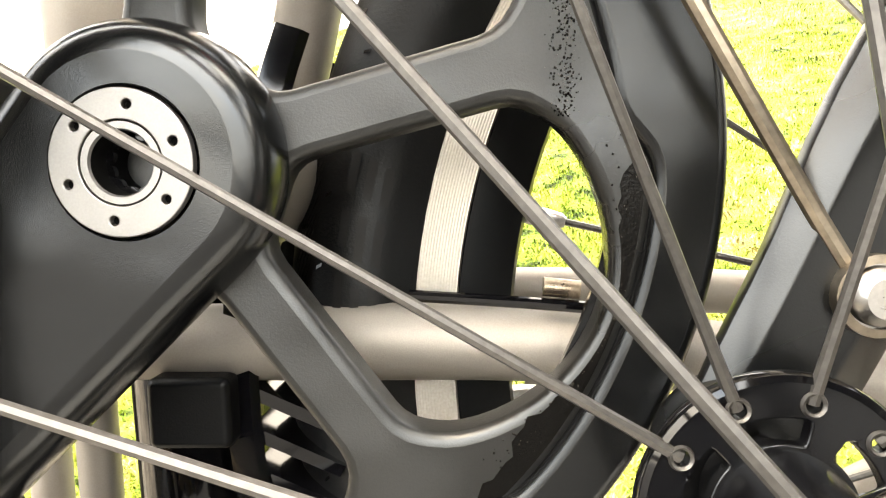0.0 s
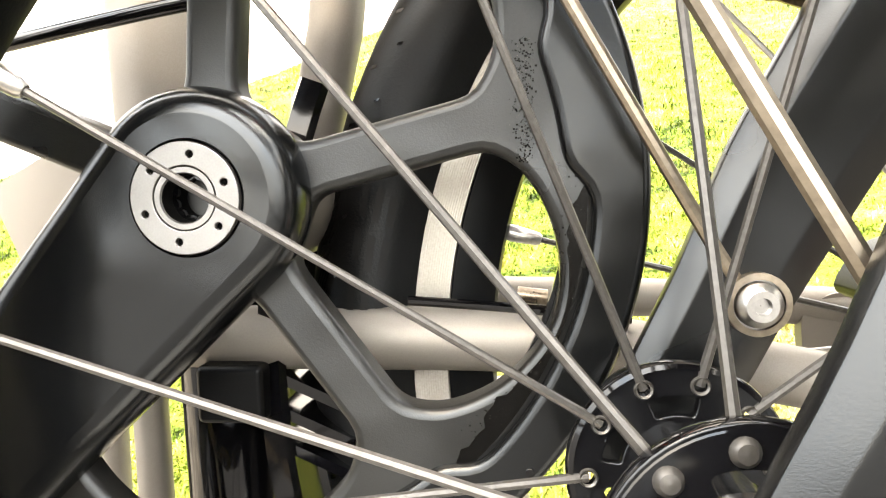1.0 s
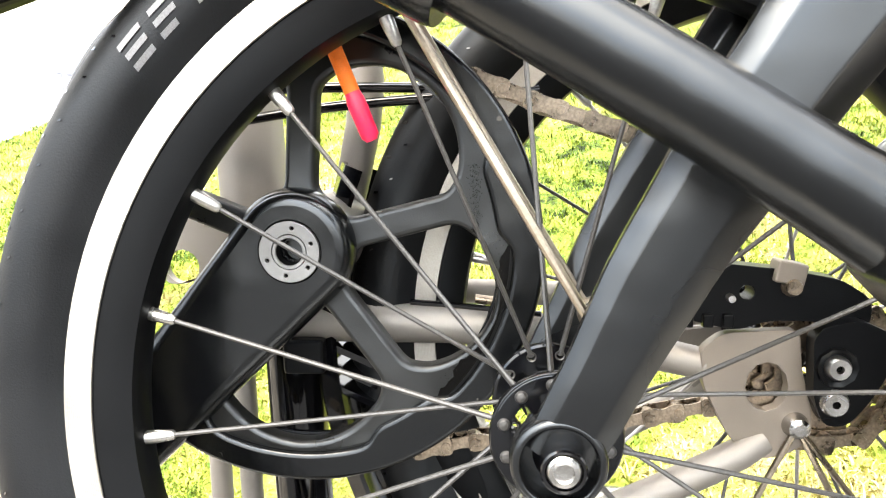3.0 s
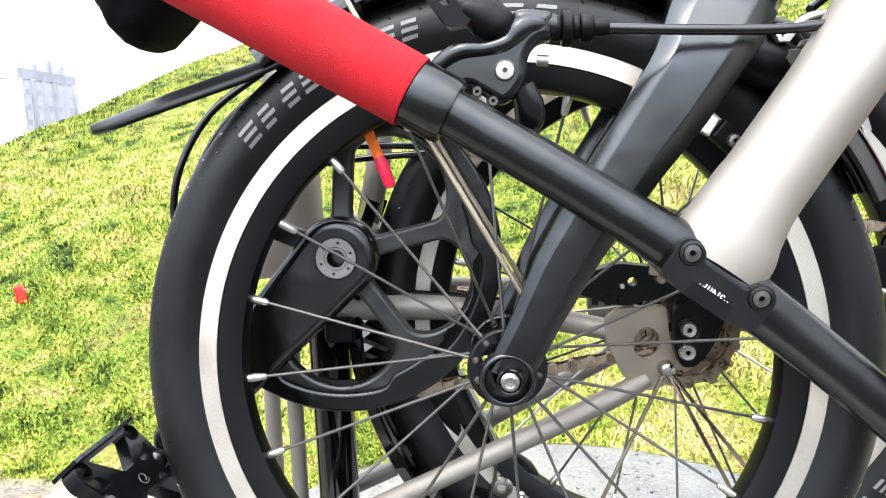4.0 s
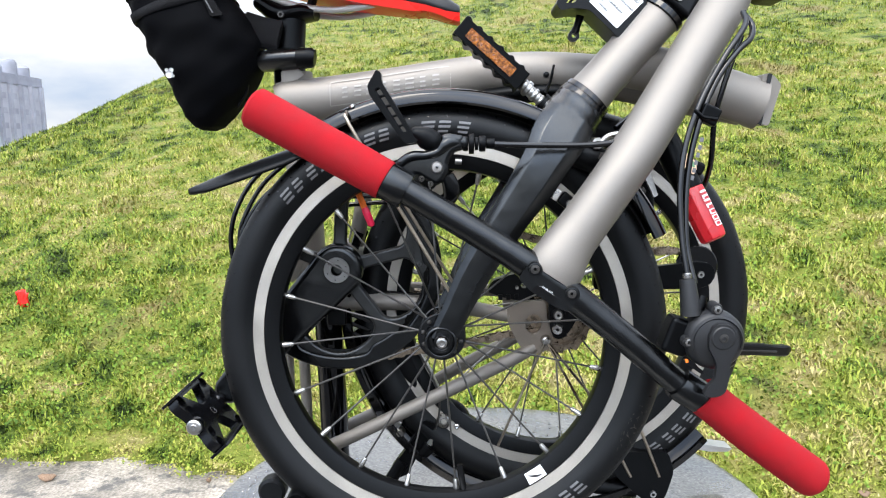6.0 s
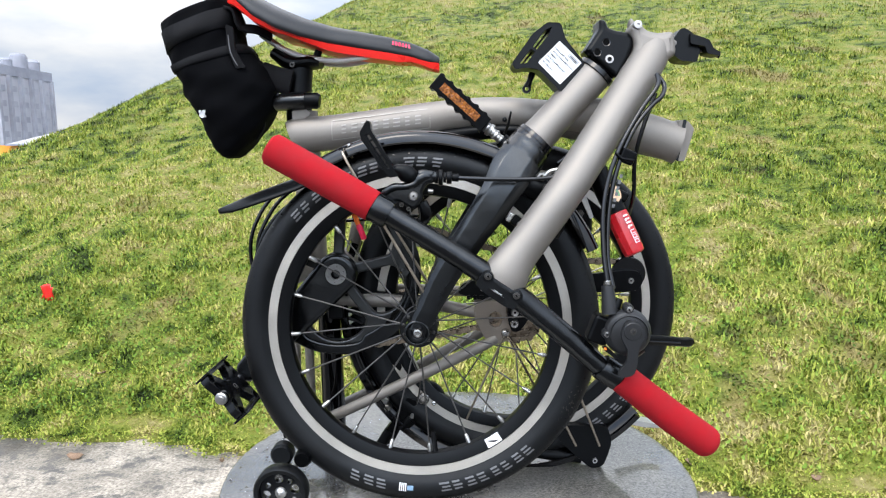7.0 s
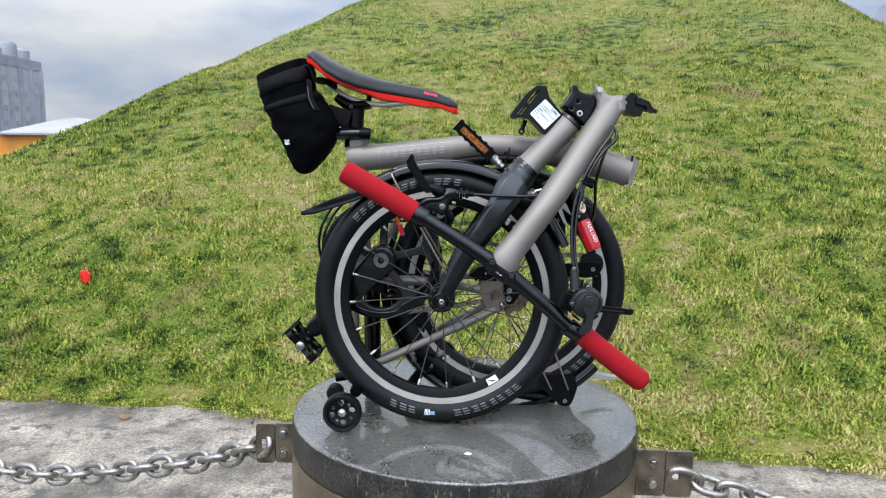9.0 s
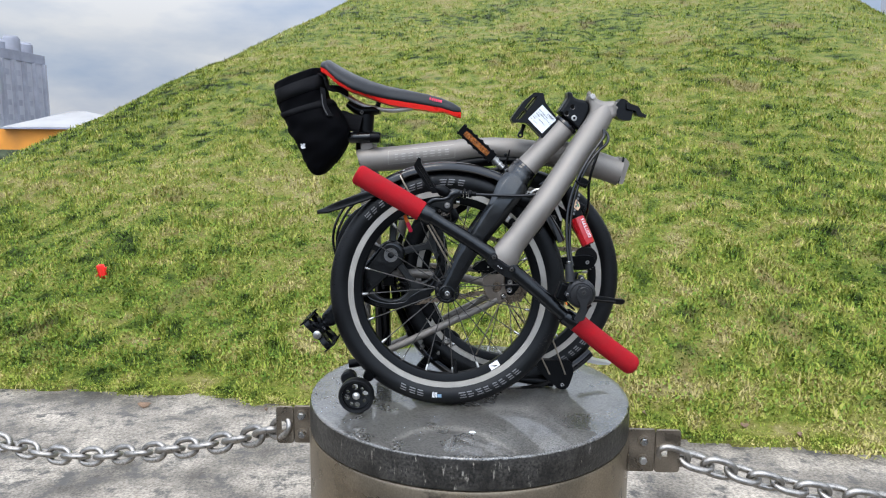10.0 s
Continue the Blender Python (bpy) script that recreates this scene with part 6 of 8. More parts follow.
def rear_brake():
    b = part("rear_brake", Shape().sweep([(-0.062, 0.085, 0.700), (-0.030, 0.080, 0.712), (0.005, 0.078, 0.704), (0.020, 0.078, 0.690)], [(0.009, 0.012), (0.012, 0.012), (0.0125, 0.011), (0.007, 0.009)], 20, fine=4), PLASTIC, bike, "black rear rim brake")
    part("pivot_bolt", Shape().lathe([(0.0030, 0.001), (0.0034, -0.0020), (0.0068, -0.0018), (0.0082, 0.0), (0.0082, 0.004)], (-0.0050, 0.0610, 0.6985), (0, 1, 0), 28), CHROME, b)
    part("brake_screw", Shape().lathe([(1e-4, -0.001), (0.0016, -0.0018), (0.0030, -0.0010), (0.0034, 0.002)], (0.0090, 0.0620, 0.6925), (0, 1, 0), 18), CHROME, b)
    part("brake_arm", Shape().plate(rounded([(-0.026, 0.702), (-0.012, 0.696), (-0.030, 0.668), (-0.045, 0.640), (-0.060, 0.634), (-0.064, 0.645), (-0.044, 0.672)], 0.004, 3), 0.058, 0.070), PLASTIC, b, bevel=0.0015)
    part("brake_block", Shape().sweep([(-0.050, 0.060, 0.655), (-0.064, 0.060, 0.633)], 0.0070, 18), PLASTIC, b)
    part("adjuster", Shape().sweep([(-0.020, 0.060, 0.672), (-0.034, 0.060, 0.658)], [0.0080, 0.0066], 18), PLASTIC, b)
    part("cable_end", Shape().sweep([(-0.0185, 0.060, 0.6800), (-0.0205, 0.060, 0.6735)], 0.0032, 12), NIPPLE, b)
    part("cable_clamp", Shape().lathe([(1e-4, -0.004), (0.0040, -0.004), (0.0055, -0.001), (0.0055, 0.006)], (-0.0520, 0.0580, 0.6880), (0, 1, 0), 6), CHROME, b, sharp=20)
    part("cable_clamp", Shape().box((-0.0565, 0.060, 0.6990), (0.012, 0.008, 0.009), (0, 35, 0)), CHROME, b, bevel=0.001)
    part("inner_cable", Shape().sweep([(-0.0190, 0.060, 0.679), (-0.0100, 0.060, 0.705), (-0.0110, 0.060, 0.735), (-0.030, 0.062, 0.775)], 0.0012, 8, fine=4), SPOKE, b)
    part("brake_bridge", Shape().sweep([(-0.030, 0.064, 0.780), (-0.006, 0.064, 0.7250)], 0.0024, 10), STEEL, b)
    part("brake_bridge", Shape().sweep([(-0.034, 0.074, 0.782), (-0.016, 0.074, 0.738)], 0.0024, 10), STEEL, b)
    part("shock_sleeve", Shape().sweep([(-0.062, 0.084, 0.7880), (-0.040, 0.084, 0.745), (-0.022, 0.084, 0.708)], [(0.020, 0.019), (0.0205, 0.019), (0.019, 0.018)], 28), PLASTIC, b, "smooth black sleeve")
    b.location = (0.003, 0.020, -0.005)
    part("end_cap", Shape().lathe([(0.004, 0.0), (0.0072, -0.0006), (0.0072, -0.008), (0.0050, -0.009)], (-0.1130, 0.056, 0.6560), (0, 1, 0), 22), STEEL, b)


rear_brake()


def rollers():
    def small_wheel(c, r, label, holes):
        hs = [circle(c[0] + 0.0165 * math.cos(radians(a)) * r / 0.031, c[2] + 0.0165 * math.sin(radians(a)) * r / 0.031, q * r / 0.031, 16) for a, q in holes]
        w = part("roller", Shape().plate(circle(c[0], c[2], r * 0.80, 56), c[1] - 0.0035, c[1] + 0.0035, hs + [circle(c[0], c[2], 0.003, 12)]), ANOD, bike, label, bevel=0.0006)
        part("roller_tyre", Shape().lathe([(r * 0.79, -0.0085), (r * 0.93, -0.0095), (r * 0.99, -0.007), (r, 0), (r * 0.99, 0.007), (r * 0.93, 0.0095), (r * 0.79, 0.0085)], c, (0, 1, 0), 64, closed=True), RUBBER, w)
        part("roller_bolt", Shape().lathe([(1e-4, -0.0075), (0.0022, -0.0078), (0.0040, -0.0062), (0.0060, -0.0055), (0.0068, -0.0035)], c, (0, 1, 0), 24), STEEL, w)
        return w
    a = small_wheel((-0.1560, -0.0570, 0.6350), 0.031, "black luggage roller with round cut-outs", [(95, 0.0048), (150, 0.0030), (190, 0.0046), (240, 0.0030), (275, 0.0050), (330, 0.0030), (15, 0.0052), (52, 0.0030)])
    part("roller_arm", Shape().sweep([(-0.156, -0.046, 0.635), (-0.148, -0.018, 0.650), (-0.140, 0.02, 0.668), (-0.130, 0.06, 0.680)], [0.0042, 0.0046, 0.0046, 0.0046], 16), STEEL, a)
    part("roller_boss", Shape().lathe([(1e-4, -0.006), (0.0085, -0.006), (0.010, -0.003), (0.010, 0.012)], (-0.138, -0.026, 0.660), (0, 1, 0), 28), PLASTIC, a)
    b = part("rear_roller", Shape().lathe([(1e-4, -0.010), (0.012, -0.010), (0.0150, -0.007), (0.0150, 0.007), (0.012, 0.010), (1e-4, 0.010)], (-0.190, 0.080, 0.6190), (0, 1, 0), 32), RUBBER, bike, "small black roller")
    part("axle", Shape().sweep([(-0.192, 0.10, 0.640), (-0.165, 0.10, 0.645), (-0.125, 0.11, 0.648)], 0.0085, 16), PLASTIC, b)
    p = rounded([(0.172, 0.662), (0.236, 0.662), (0.243, 0.640), (0.238, 0.622), (0.232, 0.606), (0.216, 0.6035), (0.206, 0.612), (0.188, 0.628), (0.172, 0.645)], 0.007, 4)
    k = part("roller_bracket", Shape().plate(p, 0.0700, 0.0860), PLASTIC, bike, "black roller bracket under the rear mudguard", bevel=0.0025)
    part("bracket_bolt", Shape().lathe([(0.0014, 0.0), (0.0016, -0.002), (0.0032, -0.002), (0.0040, 0.0)], (0.2210, 0.0700, 0.6145), (0, 1, 0), 20), CHROME, k)
    for x0, z0, x1, z1 in ((0.206, 0.700, 0.226, 0.636), (0.172, 0.690, 0.196, 0.636)):
        part("bracket_stay", Shape().sweep([(x0 - 0.012, 0.066, z0 + 0.018), (x1, 0.066, z1)], 0.0016, 10), STAY, k, "bright wire stay")
    part("skid", Shape().sweep([(0.120, 0.085, 0.6230), (0.170, 0.085, 0.6180), (0.205, 0.085, 0.6150)], [(0.006, 0.012), (0.010, 0.012), (0.010, 0.012)], 16), PLASTIC, k)
    # small bright plate showing beyond the bike
    part("rear_tab", Shape().plate(rounded([(0.262, 0.6430), (0.300, 0.6350), (0.322, 0.6345), (0.328, 0.6385), (0.305, 0.6420), (0.268, 0.6500)], 0.003), 0.130, 0.150), STEEL, k, bevel=0.001)


rollers()


# ---------------------------------------------------------------- pedals
def platform_pedal():
    """The mounted pedal: an X-shaped platform between two toothed side plates, its axle towards the path."""
    c = Vector((-0.2275, 0.0, 0.7360))
    u, n, v = Vector((0.66, 0, -0.7513)), Vector((0.7513, 0, 0.66)), Vector((0, 1, 0))
    face = Matrix.Translation(c) @ Matrix((u, n, v)).transposed().to_4x4()
    edge = Matrix.Translation(c) @ Matrix((n, u, v)).transposed().to_4x4()
    outline = [(-0.0305, -0.0335), (-0.0215, -0.0360), (-0.0105, -0.0320), (0.0105, -0.0320), (0.0215, -0.0360), (0.0305, -0.0335), (0.0305, 0.0310), (0.0180, 0.0335), (-0.0180, 0.0335), (-0.0305, 0.0310)]
    side = [(0.0280, -0.0200), (0.0280, 0.0215), (0.0090, 0.0075), (0.0090, -0.0030)]
    near = [(0.0190, -0.0330), (0.0100, -0.0295), (0.0085, -0.0190), (0.0185, -0.0225)]
    far = [(0.0165, 0.0300), (0.0075, 0.0300), (0.0055, 0.0170), (0.0085, 0.0150)]
    cuts = []
    for q in (side, near, far):
        cuts += [rounded(q, 0.003, 3), rounded([(-a, b) for a, b in reversed(q)], 0.003, 3)]
    cuts += [circle(a, b, 0.0050, 16) for a, b in ((-0.0258, -0.0282), (0.0258, -0.0282), (-0.0252, 0.0268), (0.0252, 0.0268))]
    cage = part("pedal", Shape().plate(rounded(outline, 0.003, 3), -0.0048, 0.0048, cuts, placed=face), ANOD, bike, "black metal platform pedal on the crank", bevel=0.0009)
    for s in (-1, 1):
        teeth = []
        for k in range(17):
            q = -0.0335 + 0.0645 * k / 16
            teeth.append((0.0098 + (0.0032 if k % 2 else 0.0), q))
        for k in range(16, -1, -1):
            q = -0.0335 + 0.0645 * k / 16
            teeth.append((-0.0098 - (0.0032 if k % 2 else 0.0), q))
        lo, hi = (0.0306, 0.0332) if s > 0 else (-0.0332, -0.0306)
        slots = [rounded([(-0.0062, q), (0.0062, q), (0.0062, q + 0.015), (-0.0062, q + 0.015)], 0.002, 2) for q in (-0.029, -0.009, 0.011)]
        part("toothed_plate", Shape().plate(teeth, lo, hi, slots, placed=edge), ANOD, cage, bevel=0.0004)
        for q in (-0.0282, 0.0268):
            part("corner_boss", Shape().lathe([(0.0049, -0.0056), (0.0058, -0.0054), (0.0062, -0.0035), (0.0062, 0.0035), (0.0058, 0.0054), (0.0049, 0.0056)], face @ Vector((s * 0.0256, 0, q)), n, 20, closed=True), ANOD, cage)
    part("axle_body", Shape().lathe([(0.0080, -0.0340), (0.0086, -0.0325), (0.0082, -0.0285), (0.0042, -0.0255), (0.0042, 0.0240), (0.0080, 0.0280), (0.0080, 0.0335), (1e-4, 0.0340)], c, (0, 1, 0), 30), ANOD, cage)
    part("end_cap", Shape().lathe([(1e-4, -0.0376), (0.0030, -0.0376), (0.0034, -0.0372), (0.0058, -0.0368), (0.0072, -0.0354), (0.0074, -0.0330)], c, (0, 1, 0), 32), CHROME, cage, "bright round pedal end cap")
    part("spindle", Shape().sweep([(c.x, 0.033, c.z), (c.x, 0.044, c.z)], 0.0065, 16), STEEL, cage)
    swirl = [face @ Vector((0.004 * math.cos(t) * (0.5 + 0.08 * t) + 0.001, 0.0051, 0.004 + 0.004 * math.sin(t) * (0.5 + 0.08 * t))) for t in (0.35 * k for k in range(22))]
    part("etched_mark", Shape().sweep(swirl, 0.00022, 5), MARKING, cage)


platform_pedal()


def spare_pedal():
    """The detached pedal, carried upright beside the fork."""
    root = thing("detached_pedal", (0.0985, 0.040, 1.0300), "detached black pedal with an amber reflector held in a bracket", "pedal")
    a, b = Vector((0.0210, 0.030, 1.0960)), Vector((0.0790, 0.036, 1.0440))
    d = (b - a).normalized()
    n = Vector((d.z, 0, -d.x)) * -1
    M = Matrix.Translation(a) @ Matrix((d, (0, 1, 0), n)).transposed().to_4x4()
    L = (b - a).length
    lobes = []
    for k in range(41):
        t = k / 40
        lobes.append((t * L, 0.0105 + 0.0016 * math.sin(t * 6 * 2 * math.pi)))
    for k in range(40, -1, -1):
        t = k / 40
        lobes.append((t * L, -0.0095 - 0.0016 * math.sin(t * 6 * 2 * math.pi + 1)))
    part("body", Shape().plate(lobes, -0.012, 0.016, placed=M), PLASTIC, root, "black lobed rubber body", bevel=0.001)
    part("side_rail", Shape().plate([(0, 0.0098), (L, 0.0098), (L, -0.0092), (0, -0.0092)], -0.0150, -0.0118, placed=M), PLASTIC, root, bevel=0.001)
    part("reflector", Shape().plate(rounded([(0.0105, 0.0048), (L - 0.0125, 0.0048), (L - 0.0125, -0.0048), (0.0105, -0.0048)], 0.001), -0.0172, -0.0148, placed=M), AMBER, root, "amber reflector")
    e = b + d * 0.0005
    for o, l, r in ((0.0, 0.004, 0.0062), (0.004, 0.0045, 0.0078), (0.0085, 0.005, 0.0055), (0.0135, 0.0035, 0.0066), (0.017, 0.005, 0.0050), (0.0215, 0.003, 0.0058)):
        part("fitting_ring", Shape().lathe([(1e-4, 0), (r * 0.94, 0), (r, 0.0006), (r, l - 0.0006), (r * 0.94, l), (1e-4, l)], e + d * o, d, 24), STEEL, root, "steel quick-release fitting")
    part("holder", Shape().lathe([(0.0085, 0), (0.0092, 0.001), (0.0092, 0.009), (0.0070, 0.010)], e + d * 0.0235, d, 24), PLASTIC, root)
    part("bracket", Shape().sweep([e + d * 0.028, (0.105, 0.034, 1.0260), (0.112, 0.024, 1.0230)], 0.0050, 12), PLASTIC, root)


spare_pedal()


def bracket_clip():
    c = part("cable_clip", Shape().sweep([(0.1010, 0.030, 1.0350), (0.1050, 0.030, 1.0450), (0.1085, 0.030, 1.0600)], [(0.0016, 0.005), (0.0016, 0.004), (0.0012, 0.003)], 8), PLASTIC, bike, "thin black cable clip")
    part("clip_screw", Shape().lathe([(1e-4, -0.003), (0.0026, -0.002), (0.0030, 0.002)], (0.1010, 0.0275, 1.0510), (0, 1, 0), 14), PLASTIC, c)


bracket_clip()


# ---------------------------------------------------------------- saddle, post and bag
def saddle():
    # stations: x, y of the middle, z of the top, half width, depth of the sides
    st = [(-0.2430, 0.128, 1.2180, 0.052, 0.014), (-0.2330, 0.130, 1.2215, 0.062, 0.022), (-0.2100, 0.133, 1.2085, 0.068, 0.030), (-0.1850, 0.135, 1.1965, 0.066, 0.032), (-0.1550, 0.137, 1.1850, 0.056, 0.030), (-0.1200, 0.139, 1.1755, 0.042, 0.027), (-0.0800, 0.140, 1.1685, 0.030, 0.025), (-0.0450, 0.141, 1.1620, 0.024, 0.023), (-0.0150, 0.142, 1.1550, 0.021, 0.021), (0.0080, 0.142, 1.1455, 0.018, 0.018), (0.0220, 0.142, 1.1365, 0.011, 0.010)]
    st = [(x + 0.010 * max(0.0, min(1.0, (-x - 0.02) / 0.2)), *q) for x, *q in st]
    n = 17
    P = []
    for i in range(len(st) - 1):
        for j in range(4):
            t = j / 4
            s = [a + (b - a) * t for a, b in zip(st[i], st[i + 1])]
            P.append(s)
    P.append(list(st[-1]))
    def grid(lo, hi, lift, grow):
        s = Shape()
        for x, y, z, w, h in P:
            for k in range(n):
                u = lo + (hi - lo) * k / (n - 1)
                a = u * math.pi / 2
                yy = y + (w + grow) * math.copysign(abs(math.sin(a)) ** 0.85, a)
                zz = z + lift - h * (1 - abs(math.cos(a)) ** 0.75)
                s.v.append((x, yy, zz))
        m = len(P)
        s.f = [(i * n + k, i * n + k + 1, (i + 1) * n + k + 1, (i + 1) * n + k) for i in range(m - 1) for k in range(n - 1)]
        s.f += [tuple(range(n)), tuple((m - 1) * n + k for k in reversed(range(n)))]
        return s
    top = part("saddle", grid(-1.0, 1.0, 0, 0), LEATHER, bike, "dark grey saddle with a bright red shell and rails", sharp=60)
    k = top.modifiers.new("thick", "SOLIDIFY")
    k.thickness = 0.004
    s = Shape()
    for x, y, z, w, h in P:
        deep = 0.0022 + 0.0058 * max(0.0, min(1.0, (x + 0.150) / 0.04)) * max(0.0, min(1.0, (0.0 - x) / 0.03)) + 0.0055 * max(0.0, min(1.0, (x + 0.012) / 0.03)) + 0.0050 * max(0.0, min(1.0, (-0.165 - x) / 0.06))
        for yy, zz in ((y - w - 0.0005, z - h + 0.0012), (y - w * 0.96, z - h - deep), (y - w * 0.6, z - h - deep - 0.002), (y + w * 0.6, z - h - deep - 0.002), (y + w * 0.96, z - h - deep), (y + w + 0.0005, z - h + 0.0012)):
            s.v.append((x, yy, zz))
    m = len(P)
    s.f = [(i * 6 + k, i * 6 + k + 1, (i + 1) * 6 + k + 1, (i + 1) * 6 + k) for i in range(m - 1) for k in range(5)] + [tuple(range(6)), tuple((m - 1) * 6 + k for k in reversed(range(6)))]
    part("shell", s, RED_SADDLE, top, "bright red saddle shell")
    for yo in (-0.020, 0.020):
        part("rail", Shape().sweep([(-0.205, 0.138 + yo, 1.165), (-0.180, 0.138 + yo, 1.1480), (-0.150, 0.138 + yo, 1.1360), (-0.113, 0.138 + yo, 1.1310), (-0.085, 0.138 + yo, 1.1330), (-0.050, 0.139 + yo * 0.8, 1.1390), (-0.015, 0.140 + yo * 0.5, 1.1400)], 0.0036, 14, fine=4), RAIL, top, "pale metal saddle rail")
    q = Shape()
    for k in range(6):
        x = -0.037 + 0.0040 * k
        q.add([(x, 0.1168 + 0.0028 * k / 6, 1.1497 - 0.0042 * k / 5), (x + 0.0026, 0.1166 + 0.0028 * k / 6, 1.1493 - 0.0042 * k / 5), (x + 0.0026, 0.1178 + 0.0028 * k / 6, 1.1543 - 0.0045 * k / 5), (x, 0.118 + 0.0028 * k / 6, 1.1547 - 0.0045 * k / 5)], [(0, 1, 2, 3)])
    part("side_print", q, PINK, top, "small red block print")
    # post and clamps
    p = part("seat_post", Shape().sweep([(-0.1640, 0.130, 1.1240), (-0.1655, 0.128, 1.1000), (-0.1665, 0.126, 1.0600), (-0.160, 0.123, 1.03)], [0.0165, 0.0165, 0.0165, 0.0165], 30), PLASTIC, bike, "black seat post")
    part("saddle_clamp", Shape().sweep([(-0.196, 0.132, 1.1430), (-0.172, 0.132, 1.1290), (-0.150, 0.132, 1.1310), (-0.136, 0.132, 1.1290)], [(0.008, 0.022), (0.012, 0.022), (0.010, 0.022), (0.006, 0.018)], 18, fine=3), PLASTIC, p, "black saddle clamp")
    part("clamp_bolt", Shape().lathe([(0.0014, 0.0), (0.0016, -0.002), (0.0032, -0.002), (0.0036, 0.001)], (-0.1690, 0.1095, 1.1260), (0, 1, 0), 20), SPOKE, p)
    part("clamp_stub", Shape().sweep([(-0.142, 0.132, 1.136), (-0.138, 0.132, 1.150)], [0.0052, 0.0046], 14), PLASTIC, p)
    part("seat_clamp", Shape().sweep([(-0.190, 0.112, 1.0790), (-0.166, 0.108, 1.0800), (-0.146, 0.106, 1.0810)], [(0.0110, 0.018), (0.0120, 0.020), (0.0110, 0.018)], 20), BLACK, p, "black seat clamp band", bevel=0.0)
    part("clamp_lever", Shape().sweep([(-0.150, 0.098, 1.0800), (-0.136, 0.095, 1.0795), (-0.1325, 0.095, 1.0790)], [0.0100, 0.0102, 0.0080], 22), PLASTIC, p)
    part("tube_collar", Shape().plate(rounded([(-0.170, 1.0680), (-0.152, 1.0700), (-0.146, 1.0640), (-0.158, 1.0560), (-0.160, 1.0200), (-0.172, 1.0200)], 0.002), 0.104, 0.124), SILVER, p, bevel=0.001)
    p.location = (0.005, 0, 0)


saddle()


def saddle_bag():
    root = thing("saddle_bag", (-0.24, 0.11, 1.012), "black cloth saddle bag with webbing straps hung behind the saddle", "bag")
    # rings from the bottom up: centre x, y, z, half length along x, half width in y, tilt
    rings = [(-0.2465, 0.112, 1.0085, 0.005, 0.016, 0), (-0.2460, 0.112, 1.0120, 0.012, 0.026, 0), (-0.2450, 0.112, 1.0220, 0.021, 0.036, 0), (-0.2385, 0.112, 1.0450, 0.036, 0.046, 0), (-0.2370, 0.112, 1.0700, 0.049, 0.051, 3), (-0.2410, 0.112, 1.0920, 0.056, 0.052, 6), (-0.2480, 0.112, 1.1090, 0.0545, 0.052, 10), (-0.2580, 0.112, 1.1220, 0.049, 0.050, 14), (-0.2690, 0.113, 1.1400, 0.044, 0.048, 18), (-0.2740, 0.113, 1.1600, 0.045, 0.047, 20), (-0.2780, 0.114, 1.1780, 0.045, 0.046, 20), (-0.2805, 0.114, 1.1900, 0.043, 0.044, 20), (-0.2810, 0.114, 1.1930, 0.036, 0.037, 20)]
    n, V = 44, []
    P = []
    for i in range(len(rings) - 1):
        for j in range(4):
            t = j / 4
            P.append([a + (b - a) * t for a, b in zip(rings[i], rings[i + 1])])
    P.append(list(rings[-1]))
    for x, y, z, a, b, tilt in P:
        for k in range(n):
            t = 2 * math.pi * k / n
            cx, cy = math.copysign(abs(math.cos(t)) ** 0.75, math.cos(t)), math.copysign(abs(math.sin(t)) ** 0.75, math.sin(t))
            wob = 1 + 0.025 * math.sin(3 * t + z * 130) + 0.018 * math.sin(7 * t - z * 210)
            dx = a * cx * wob
            V.append((x + dx, y + b * cy * wob, z + dx * math.tan(radians(tilt))))
    m = len(P)
    s = Shape().add(V, [(i * n + k, i * n + (k + 1) % n, (i + 1) * n + (k + 1) % n, (i + 1) * n + k) for i in range(m - 1) for k in range(n)] + [tuple(range(n)), tuple((m - 1) * n + k for k in reversed(range(n)))])
    part("body", s, CLOTH, root, sharp=70)
    def band(i0, i1, out, name):
        q = Shape()
        for x, y, z, a, b, tilt in (P[i0], P[(i0 + i1) // 2], P[i1]):
            for k in range(n + 1):
                t = 2 * math.pi * k / n
                cx, cy = math.copysign(abs(math.cos(t)) ** 0.75, math.cos(t)), math.copysign(abs(math.sin(t)) ** 0.75, math.sin(t))
                wob = 1 + 0.025 * math.sin(3 * t + z * 130) + 0.018 * math.sin(7 * t - z * 210)
                dx = (a * wob + out) * cx
                q.v.append((x + dx, y + (b * wob + out) * cy, z + dx * math.tan(radians(tilt))))
        w = n + 1
        q.f = [(i * w + k, i * w + k + 1, (i + 1) * w + k + 1, (i + 1) * w + k) for i in range(2) for k in range(n)]
        ob = part(name, q, WEBBING, root, "black webbing strap", sharp=70)
        z = ob.modifiers.new("thick", "SOLIDIFY")
        z.thickness = 0.0016
    band(35, 40, 0.0018, "strap")
    band(29, 31, 0.0016, "strap")
    band(46, 47, 0.0014, "rim_binding")
    part("buckle_strap", Shape().plate(rounded([(-0.232, 1.1690), (-0.223, 1.1660), (-0.222, 1.1400), (-0.214, 1.1240), (-0.209, 1.1180), (-0.222, 1.1165), (-0.231, 1.1400)], 0.003), 0.062, 0.066), WEBBING, root, bevel=0.0008)
    part("reflective_piping", Shape().sweep([(-0.229, 0.0615, 1.1560), (-0.227, 0.0610, 1.1360), (-0.219, 0.0605, 1.1200)], 0.0007, 6, fine=3), MARKING, root)
